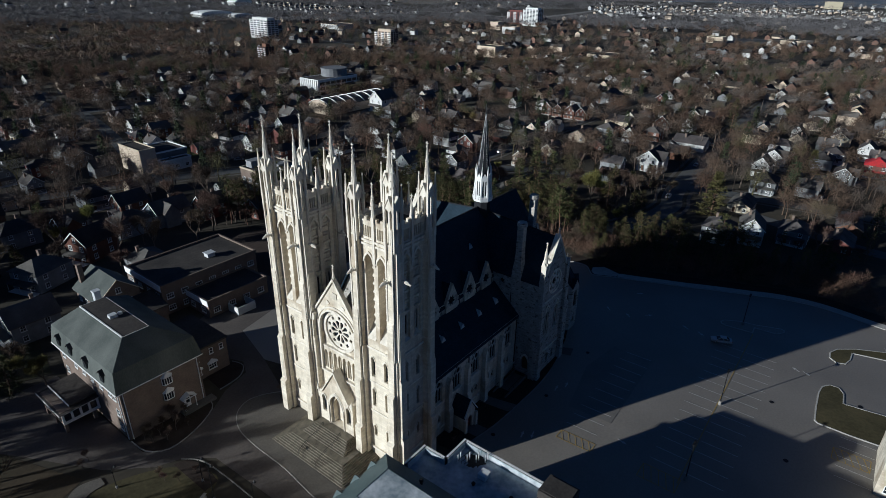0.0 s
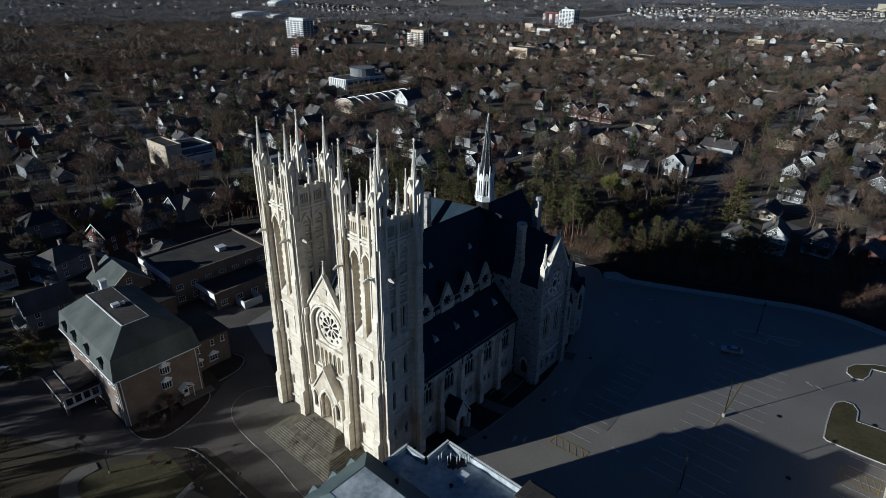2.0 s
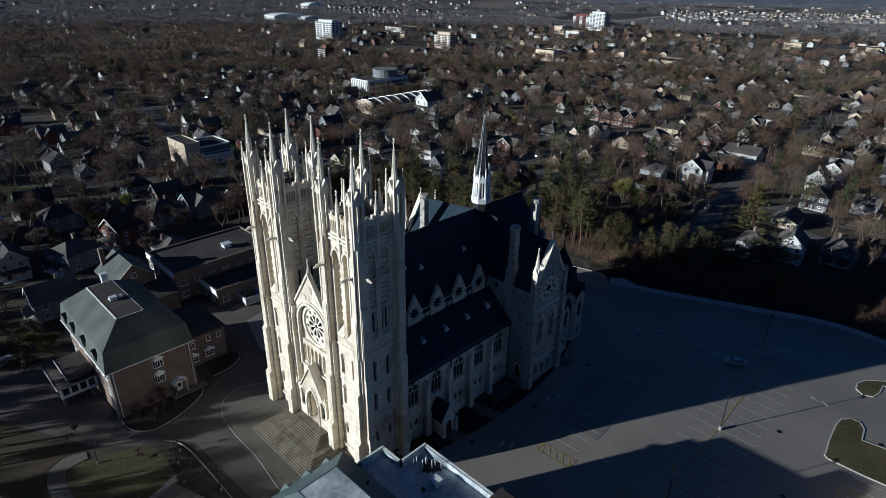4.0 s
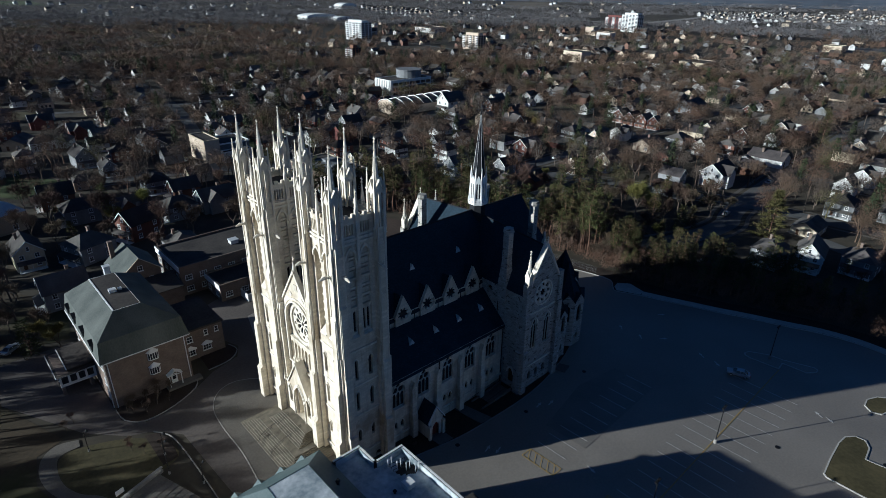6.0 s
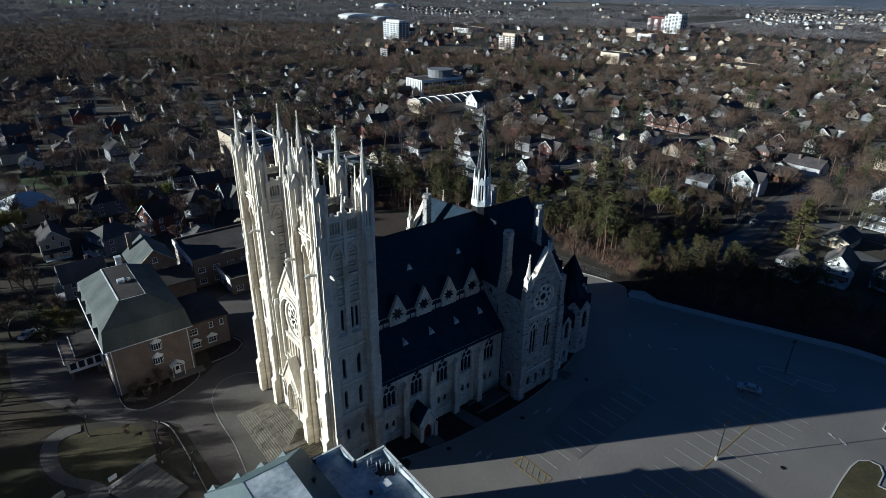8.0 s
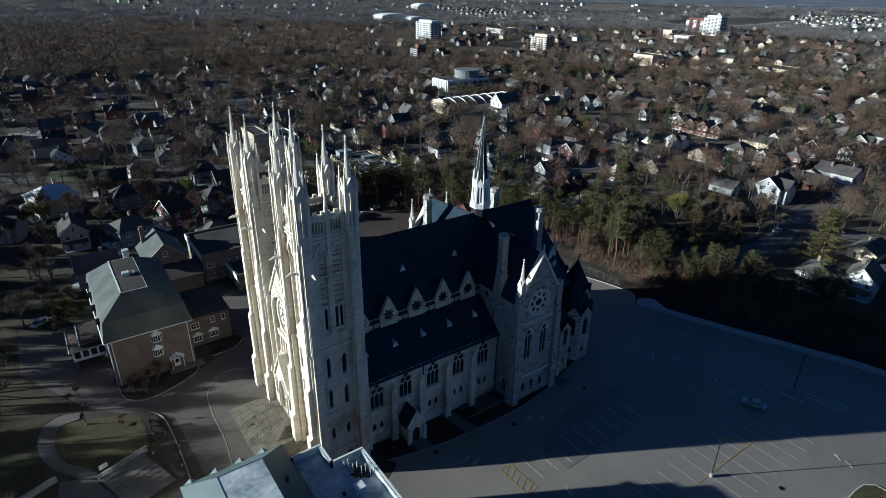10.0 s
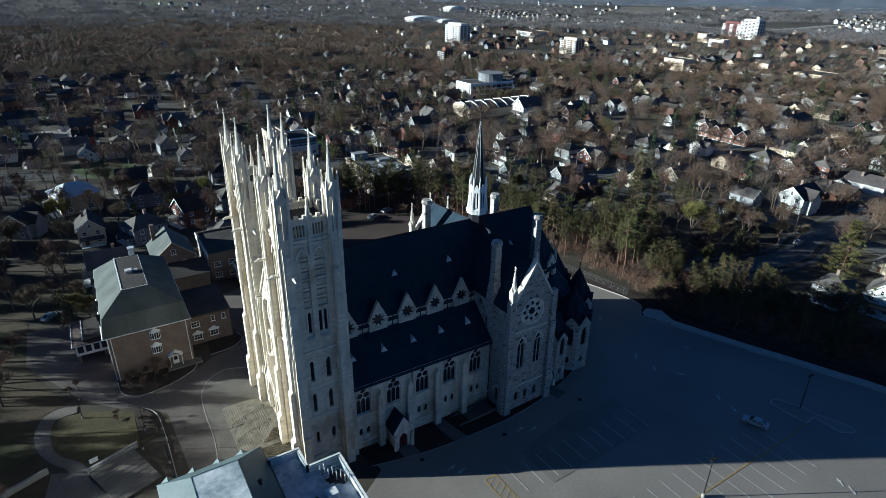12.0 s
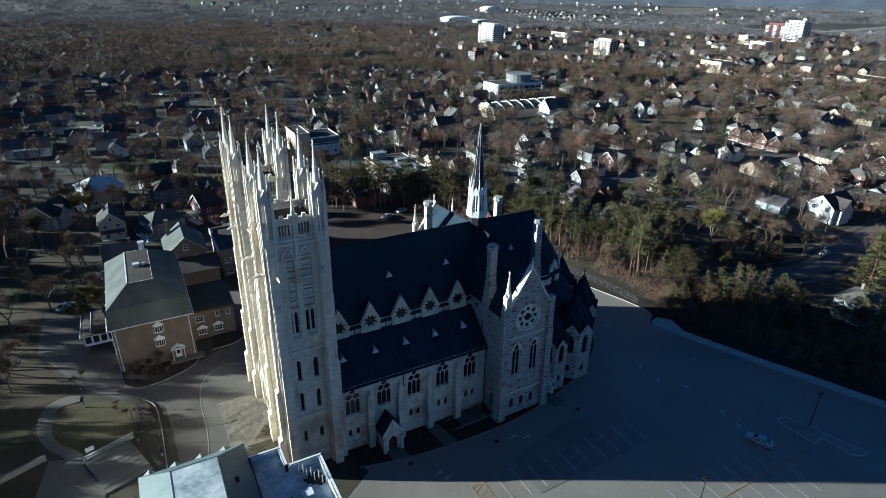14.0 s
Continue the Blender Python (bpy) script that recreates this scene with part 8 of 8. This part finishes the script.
spots = []
for gx in range(-15, 88):
    for gy in range(-13, 86):
        x, y = gx * 7.6 + rng.uniform(-3.6, 3.6), gy * 7.6 + rng.uniform(-3.6, 3.6)
        dist, az = math.hypot(x, y), math.degrees(math.atan2(x, y))
        if not (145 < dist < 620 and -14 < az < 95) or reserved(x, y) or near_street(x, y, 5.0):
            continue
        if free(x, y, 1.6) and rng.random() < (0.38 if az < 16 and dist > 215 else 0.6 if az < 16 else 0.8):
            spots.append((dist, x, y))
spots.sort()
FARSPOTS, town = [], 0
for dist, x, y in spots:
    r = rng.random()
    if town < 60 and dist < 300:
        town += 1
        plant(rng.choice(BARE) if r < 0.84 else rng.choice(BUD) if r < 0.90 else rng.choice(SPRUCE), x, y, rng.uniform(0.8, 1.2))
    else:
        FARSPOTS.append((dist, x, y, rng.uniform(0.8, 1.3), r))
for ob in BARE + BUD + PINES + SPRUCE + [OLIVE]:
    for o in [*ob.children_recursive, ob]:
        bpy.data.objects.remove(o)


def crown_cloud(nrg, n, height, length, width, cone=False, lobes=6, spread=1.0):
    """Twigs filling the lobes of a crown, lying along its surface: an array of triangles round the origin."""
    u = nrg.normal(size=(n, 3))
    u /= np.linalg.norm(u, axis=1)[:, None]
    if cone:
        z = nrg.random(n)
        ang = nrg.random(n) * 2 * np.pi
        rad = np.sqrt(nrg.random(n)) * (1 - z) * 0.24 + 0.02
        p = np.stack([rad * np.cos(ang), rad * np.sin(ang), 0.06 + 0.94 * z], 1) * height
        u = np.stack([np.cos(ang), np.sin(ang), np.full(n, 0.5)], 1)
    else:
        c = nrg.normal(size=(lobes, 3))
        c *= (nrg.random(lobes) ** 0.4 / np.linalg.norm(c, axis=1))[:, None]
        c = c * np.array([0.24 * spread, 0.24 * spread, 0.17]) + np.array([0, 0, 0.58])
        r = nrg.uniform(0.15, 0.24, lobes)
        k = nrg.integers(0, lobes, n)
        p = (c[k] + u * (r[k] * (0.35 + 0.65 * np.sqrt(nrg.random(n))))[:, None]) * height
        p[:, 2] = np.maximum(p[:, 2], height * 0.14)
    no = u + nrg.normal(size=(n, 3)) * 0.45
    no /= np.linalg.norm(no, axis=1)[:, None]
    d = np.cross(no, nrg.normal(size=(n, 3)))
    d /= np.linalg.norm(d, axis=1)[:, None]
    d += u * 0.5
    d /= np.linalg.norm(d, axis=1)[:, None]
    s = np.cross(no, d)
    s /= np.linalg.norm(s, axis=1)[:, None]
    tri = np.zeros((n, 3, 3))
    tri[:, 0], tri[:, 1], tri[:, 2] = p - s * width, p + s * width, p + d * length
    return tri


def stuff(name, tris, mat, label, category):
    V = np.concatenate(tris).reshape(-1, 3)
    me = bpy.data.meshes.new(name)
    n = len(V)
    me.vertices.add(n)
    me.vertices.foreach_set("co", V.astype(np.float32).ravel())
    me.loops.add(n)
    me.loops.foreach_set("vertex_index", np.arange(n, dtype=np.int32))
    me.polygons.add(n // 3)
    me.polygons.foreach_set("loop_start", np.arange(0, n, 3, dtype=np.int32))
    me.update(calc_edges=True)
    me.materials.append(mat)
    return tagged(new(name, me), label, category, "", "stuff")


nrg = np.random.default_rng(5)
def medium_tree(seed, height, twigs):
    """Limbs and twigs of a leafless tree as an array of triangles."""
    rg = random.Random(seed)
    bm, tips = B(), []
    branch(bm, Vector((0, 0, -0.3)), Vector((0, 0, 1)), height * 0.29, height * 0.02, 3, tips, rg, 0.55)
    bmesh.ops.triangulate(bm, faces=bm.faces[:])
    T = [[tuple(v.co) for v in f.verts] for f in bm.faces]
    bm.free()
    return np.concatenate([np.array(T), crown_cloud(np.random.default_rng(seed), twigs, height * 1.05, 1.9, 0.042, lobes=8)])


MEDIUM = [medium_tree(60 + k, 12.5, 440) for k in range(6)]
CLOUDS = [crown_cloud(nrg, 270, 12.0, 2.5, 0.07, lobes=7) for _ in range(6)]
CONES = [crown_cloud(nrg, 260, 13, 1.2, 0.2, True) for _ in range(3)]
KINDS = [[], [], [], [], []]                                  # brown, rusty, grey, olive, evergreen


def tint(r):
    return 0 if r < 0.46 else 1 if r < 0.56 else 2 if r < 0.83 else 3


for dist, x, y, s, r in FARSPOTS:
    c = CONES[int(r * 997) % 3] if r > 0.91 else MEDIUM[int(r * 997) % 6] if dist < 310 else CLOUDS[int(r * 997) % 6]
    a = r * 40
    R = np.array([[math.cos(a), -math.sin(a), 0], [math.sin(a), math.cos(a), 0], [0, 0, 1]])
    KINDS[4 if r > 0.91 else tint(r * 73 % 0.91)].append(c @ R.T * s + np.array([x, y, 0]))
for tris, mat, word in zip(KINDS, (TWIG_FAR, TWIG_RUST, TWIG_GREY, TWIG_OLIVE), ("brown", "rusty brown", "grey-brown", "olive budding")):
    stuff("street_trees", tris, mat, word + " leafless trees filling the town blocks", "trees")
stuff("evergreens", KINDS[4], NEEDLE_FAR, "dark evergreens scattered through the town", "trees")


# brown undergrowth below the pines and along the fence
SCRUB = [crown_cloud(nrg, 90, 4.2, 0.9, 0.035, lobes=5, spread=1.6) for _ in range(4)]
scrub = []
for k in range(520):
    f = nrg.random() * 5
    edge = [(126, 160), (146, 124), (154, 96), (158, 74), (163, 57), (173, 40)]
    i = min(int(f), 4)
    x, y = Vector(edge[i]).lerp(Vector(edge[i + 1]), f - i)
    x, y = x + nrg.uniform(-1.5, 15), y + nrg.uniform(-2, 9)
    scrub.append(SCRUB[k % 4] * nrg.uniform(0.6, 1.3) + np.array([x, y, low(x, y)]))
for k in range(420):                                         # and on the bank behind the kerb
    p, q = FAR_KERB[16 + k % (len(FAR_KERB) - 17)], FAR_KERB[17 + k % (len(FAR_KERB) - 17)]
    f = nrg.random()
    x, y = p[0] + (q[0] - p[0]) * f + nrg.uniform(4.5, 22), p[1] + (q[1] - p[1]) * f + nrg.uniform(1, 6)
    if not near_street(x, y, 5):
        scrub.append(SCRUB[k % 4] * nrg.uniform(0.6, 1.7) + np.array([x, y, 0]))
stuff("undergrowth", scrub, TWIG_RUST, "brown leafless scrub below the pines", "scrub")


# the farther town and woods, thinning with distance
def estate(x, y):
    """Whether a place lies in one of the dense new estates near the skyline."""
    d, az = math.hypot(x, y), math.degrees(math.atan2(x, y))
    if 66 < az < 92:
        return 1745 + 8 * (az - 73) < d < 2120 + 18 * (az - 66)
    return 36 < az < 49.5 and 1665 - 13 * (az - 36) < d < 2010 - 38 * (az - 36)


OPEN = ((1290, 740, 90), (165, 700, 32), (290, 590, 32), (500, 570, 50), (960, 210, 45), (1020, 150, 45), (740, 1160, 75), (1070, 1570, 60), (1900, 1560, 260), (330, 2260, 120), (1500, 740, 90))
MID = [crown_cloud(nrg, 74, 13, 3.5, 0.17) for _ in range(6)]


def grove(nrg, n, lobes=16, wide=26.0):
    """The joined crowns of a patch of wood."""
    a, q = nrg.random(lobes) * 6.283, wide * np.sqrt(nrg.random(lobes))
    c = np.stack([q * np.cos(a), q * np.sin(a), nrg.uniform(5.5, 8.5, lobes)], 1)
    r = nrg.uniform(4.0, 6.2, lobes)
    k = nrg.integers(0, lobes, n)
    u = nrg.normal(size=(n, 3))
    u[:, 2] = np.abs(u[:, 2]) - 0.35
    u /= np.linalg.norm(u, axis=1)[:, None]
    p = c[k] + u * (r[k] * (0.6 + 0.4 * nrg.random(n)))[:, None]
    no = u + nrg.normal(size=(n, 3)) * 0.28
    d = np.cross(no, nrg.normal(size=(n, 3)))
    d /= np.linalg.norm(d, axis=1)[:, None]
    s = np.cross(no, d)
    s /= np.linalg.norm(s, axis=1)[:, None]
    return np.stack([p - s * 0.34, p + s * 0.34, p + (d + 0.3 * u) * 3.4], 1)


GROVES = [grove(nrg, 175) for _ in range(6)]
far, far2 = [[], [], [], [], []], []
for k in range(420):                                         # unbroken woods towards the north
    dist, az = 1 / (1 / 610 - (1 / 610 - 1 / 1250) * nrg.random()), math.radians(nrg.uniform(-14, 30))
    x, y = dist * math.sin(az), dist * math.cos(az)
    if not any((x - a) ** 2 + (y - b) ** 2 < (r + 22) ** 2 for a, b, r in OPEN):
        far[(0, 2, 2, 0, 3, 1)[k % 6]].append(GROVES[k % 6] * nrg.uniform(0.8, 1.1) + np.array([x, y, 0]))
for k in range(6600):
    dist = 1 / (1 / 570 - (1 / 570 - 1 / 1300) * nrg.random())
    az = math.radians(nrg.uniform(-14, 94))
    x, y = dist * math.sin(az), dist * math.cos(az)
    if reserved(x, y) or near_street(x, y, 5) or any((x - a) ** 2 + (y - b) ** 2 < r * r for a, b, r in OPEN) or (math.sin(x / 57 + 2) + math.sin(y / 43) + math.sin((x + y) / 31) > 1.9):
        continue
    clump = 0.5 + 0.5 * math.sin(x / 90 + 1.3 * math.sin(y / 70))
    far[4 if nrg.random() < 0.05 else tint((0.6 * clump + 0.4 * nrg.random()) * 0.91)].append(MID[k % 6] * nrg.uniform(0.6, 1.1) + np.array([x, y, 0]))
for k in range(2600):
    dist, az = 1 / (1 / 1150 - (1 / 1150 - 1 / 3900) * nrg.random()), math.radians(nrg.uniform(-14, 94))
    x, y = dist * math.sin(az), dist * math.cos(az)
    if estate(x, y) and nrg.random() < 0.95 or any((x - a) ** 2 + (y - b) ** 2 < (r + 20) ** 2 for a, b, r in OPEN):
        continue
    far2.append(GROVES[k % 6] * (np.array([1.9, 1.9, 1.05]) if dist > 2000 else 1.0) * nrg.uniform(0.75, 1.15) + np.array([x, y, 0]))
for tris, mat, word in zip(far, (TWIG_FAR, TWIG_RUST, TWIG_GREY, TWIG_OLIVE), ("brown", "rusty brown", "grey-brown", "olive budding")):
    stuff("woods", tris, mat, word + " leafless woods between far houses", "woods")
stuff("distant_woods", far2, TWIG_HAZE, "grey-brown distant woods towards the horizon, haze painted into their colour", "woods")
stuff("distant_evergreens", far[4], NEEDLE_FAR, "dark evergreens among far houses", "woods")


def far_houses():
    """Gabled houses beyond the counted ones: walls by colour, roofs and dark windows."""
    walls, roofs, panes = [[], [], [], []], [[], []], []
    spots_ = [(x, y, 1.0) for x, y in MORE]
    for k in range(900):
        dist, az = 1 / (1 / 500 - (1 / 500 - 1 / 1550) * nrg.random()), math.radians(nrg.uniform(-12, 93))
        x, y = dist * math.sin(az), dist * math.cos(az)
        if not (reserved(x, y) or az < 0.65 and nrg.random() < 0.55 or any((x - a) ** 2 + (y - b) ** 2 < r * r for a, b, r in OPEN)):
            spots_.append((x, y, 1.0))
    for i in range(124):                                      # rows of bright new houses near the skyline
        for j in range(32):
            d, az = 1480 + 30 * j + nrg.uniform(-5, 5), math.radians(36 + 0.45 * i + nrg.uniform(-0.1, 0.1))
            x, y = d * math.sin(az), d * math.cos(az)
            if estate(x, y) and nrg.random() < 0.88:
                spots_.append((x, y, 0.95))
    for k in range(160):                                     # a scatter towards the hills
        d, az = nrg.uniform(1500, 3200), math.radians(nrg.uniform(5, 90))
        spots_.append((d * math.sin(az), d * math.cos(az), 1.3))
    for x, y, size in spots_:
        l, w, h, p = nrg.uniform(8, 12) * size, nrg.uniform(6.5, 8.5) * size, nrg.uniform(3.2, 6.0) * size, nrg.uniform(2, 3.4) * size
        a, b = l / 2, w / 2
        t = (math.pi / 2 if nrg.random() < 0.4 else 0) + nrg.uniform(-0.2, 0.2)
        R = np.array([[math.cos(t), math.sin(t), 0], [-math.sin(t), math.cos(t), 0], [0, 0, 1]])
        at = np.array([x, y, 0])
        c = np.array([(-a, -b, 0), (a, -b, 0), (a, b, 0), (-a, b, 0), (-a, -b, h), (a, -b, h), (a, b, h), (-a, b, h), (-a, 0, h + p), (a, 0, h + p)]) @ R + at
        tone = int(nrg.choice(4, p=(0.22, 0.22, 0.28, 0.28) if math.hypot(x, y) < 1450 else (0.6, 0.3, 0.1, 0.0)))
        for f in ((0, 1, 5), (0, 5, 4), (2, 3, 7), (2, 7, 6), (3, 0, 4), (3, 4, 7), (1, 2, 6), (1, 6, 5), (4, 8, 7), (5, 6, 9)):
            walls[tone].append(c[list(f)][None])
        o, k = 0.5, p / b
        e = np.array([(-a - o, -b - o, h - o * k), (a + o, -b - o, h - o * k), (a + o, b + o, h - o * k), (-a - o, b + o, h - o * k), (-a - o, 0, h + p), (a + o, 0, h + p)]) + np.array([0, 0, 0.2])
        e = e @ R + at
        for f in ((0, 1, 5), (0, 5, 4), (2, 3, 4), (2, 4, 5)):
            roofs[int(nrg.random() < 0.35)].append(e[list(f)][None])
        if math.hypot(x, y) < 800:
            q = []
            for v in (-b * 0.5, b * 0.5):
                q.append([(-a - 0.06, v - 0.6, 1), (-a - 0.06, v + 0.6, 1), (-a - 0.06, v + 0.6, 2.5), (-a - 0.06, v - 0.6, 2.5)])
            for v in (-a * 0.5, 0, a * 0.5):
                q.append([(v - 0.6, -b - 0.06, 1), (v + 0.6, -b - 0.06, 1), (v + 0.6, -b - 0.06, 2.5), (v - 0.6, -b - 0.06, 2.5)])
            for quad in q:
                g = np.array(quad) @ R + at
                panes += [g[[0, 1, 2]][None], g[[0, 2, 3]][None]]
    for tris, mat, word in zip(walls, (SIDING_W, SIDING_T, SIDING_G, BRICK_FAR), ("white", "beige", "grey", "red brick")):
        stuff("distant_house_walls", tris, mat, word + " walls of far houses among the trees", "houses")
    stuff("distant_house_roofs", roofs[0], TARROOF, "dark roofs of far houses", "houses")
    stuff("distant_house_roofs", roofs[1], SHINGLE_FAR, "grey shingled roofs of far houses", "houses")
    stuff("distant_house_windows", panes, PANE, "dark windows of far houses", "windows")


BRICK_FAR = material("far_brick", (0.085, 0.052, 0.040), (0.19, 0.115, 0.085), 0.04, 0.3, 0.9, 0.0)
SHINGLE_FAR = material("far_grey_shingles", (0.06, 0.055, 0.05), (0.17, 0.155, 0.14), 0.04, 0.3, 0.9, 0.0)
far_houses()
for mat, label, pts in ((LAWN, "open green field among the woods", [(60, 690), (185, 735), (180, 690), (95, 670)]), (LAWN, "strip of green playing field", [(216, 640), (351, 590), (333, 550), (246, 570)]), (KERB, "pale paved yard between houses", [(16, 363), (34, 359), (36, 334), (18, 335)]), (LAWN, "green park lawn below bare trees", [(21, 280), (40, 285), (62, 259), (38, 249)]), (GRASS, "brown field among the woods", [(-40, 420), (60, 400), (80, 430), (-30, 470)]),
                        (LAWN, "green lawn with columnar evergreens", [(138, 262), (160, 248), (186, 258), (204, 276), (176, 286), (148, 300), (139, 288)]), (DRYFIELD, "pale dry field towards the hills", [(1560, 1430), (2060, 1820), (2300, 1760), (1950, 1400), (1640, 1330)]),
                        (LAWN, "far green field", [(270, 2150), (340, 2480), (420, 2450), (400, 2080)]), (ROAD, "wide asphalt car park of the shops", [(930, 250), (985, 170), (1060, 90), (1100, 160), (1030, 260)])):
    sheet("field", pts, mat, 0.10, label, "field", step=2000)
sheet("highway", band(smooth([(900, 1250), (1080, 1180), (1262, 1032), (1249, 857), (1245, 770), (1290, 715), (1436, 721), (1650, 752), (2100, 790)], 5), 24), KERB, 0.12, "pale concrete highway through the far woods", "highway", step=3000)


def barrel_hall(x, y, l, w, h, label):
    """A white hall under a rounded roof."""
    b = thing("sports_hall", (x, y, 0), label, "building")
    bm = B()
    box(bm, x - l / 2, x + l / 2, y - w / 2, y + w / 2, -1, h * 0.5)
    part("wall", bm, SIDING_W, b)
    bm = B()
    prism(bm, wall_south(y), [(x + l * 0.52 * math.cos(math.pi * k / 14), h * 0.5 + h * 0.5 * math.sin(math.pi * k / 14)) for k in range(15)], -w * 0.52, w * 0.52)
    part("roof", bm, WHITE, b)


barrel_hall(735, 1175, 72, 40, 12, "white sports hall under a rounded roof")
barrel_hall(765, 1120, 44, 22, 8, "low white sports hall beside the larger one")
barrel_hall(1073, 1568, 54, 40, 17, "far white dome over an indoor field")

sheet("gravel_lot", [(88, 124), (128, 122), (140, 128), (132, 150), (126, 159), (98, 163), (88, 150)], MUD, 0.05, "bare brown gravel lot behind the church", "gravel lot")


def ridge():
    """Low wooded hills along the skyline, with haze painted into their colour."""
    V, F = [], []
    n = 150
    for i in range(n + 1):
        a = math.radians(-30 + 150 * i / n)
        h = 58 + 20 * math.sin(i * 0.21) + 12 * math.sin(i * 0.57 + 1) + 6 * math.sin(i * 1.7)
        for r, z in ((2900, -2), (3500, h * 0.25), (4100, h * 0.5), (4800, h)):
            V.append((r * math.sin(a), r * math.cos(a), z))
    for i in range(n):
        for j in range(3):
            k = i * 4 + j
            F.append((k, k + 4, k + 5, k + 1))
    me = bpy.data.meshes.new("distant_hills")
    me.from_pydata(V, [], F)
    me.materials.append(RIDGE_HAZE)
    tagged(new("backdrop_hills", me), "low wooded hills on the skyline, painted blue-grey for haze", "hills", "", "structure")


# pale blue-grey base colour carries the haze over the hills
RIDGE_HAZE = material("far_hill_haze", (0.075, 0.095, 0.125), (0.15, 0.17, 0.20), 0.006, 0.05, 0.95, 0.0)
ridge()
# fence along the pines, utility poles
fence = thing("chain_fence", (150, 86, 0), "chain-link fence with grey posts beside the pines", "fence")
line = smooth([(132, 117), (142, 105), (149.3, 91.5), (152.8, 79.6), (154.6, 67)], 6)
for (x0, y0), (x1, y1) in zip(line, line[1:]):
    bm = B()
    rod(bm, (x0, y0, 0), (x0, y0, 1.9), 0.04, 0.04, 5)
    part("post", bm, FENCE, fence)
    bm = B()
    for z in (0.1, 1.0, 1.85):
        rod(bm, (x0, y0, z), (x1, y1, z), 0.02, 0.02, 4)
    for q in range(8):
        t = q / 8
        rod(bm, (x0 + (x1 - x0) * t, y0 + (y1 - y0) * t, 0.1), (x0 + (x1 - x0) * t, y0 + (y1 - y0) * t, 1.85), 0.015, 0.015, 3)
    part("mesh_panel", bm, FENCE, fence)
bm = B()
box(bm, -0.12, 0.12, -0.12, 0.12, -0.3, 10.2)
for z in (9.6, 8.8):
    box(bm, -0.08, 0.08, -1.1, 1.1, z, z + 0.12)
pole_me = None
upole = solo("utility_pole", bm, BARK, "wooden utility pole with crossarms", "utility pole", "utility poles")
for st in STREETS[:9]:
    pts = smooth(st, 6)
    acc = 0
    for p, q in zip(pts, pts[1:]):
        p, q = Vector(p), Vector(q)
        acc += (q - p).length
        if acc > 38:
            acc = 0
            n = Vector((-(q - p).y, (q - p).x)).normalized() * 5.3
            c = p + n
            if c.length < 560 and not reserved(c.x, c.y):
                copy_thing(upole, pose(c.x, c.y, low(c.x, c.y) - 0.3, 0, 0, math.degrees(math.atan2((q - p).y, (q - p).x))))
bpy.data.objects.remove(upole)
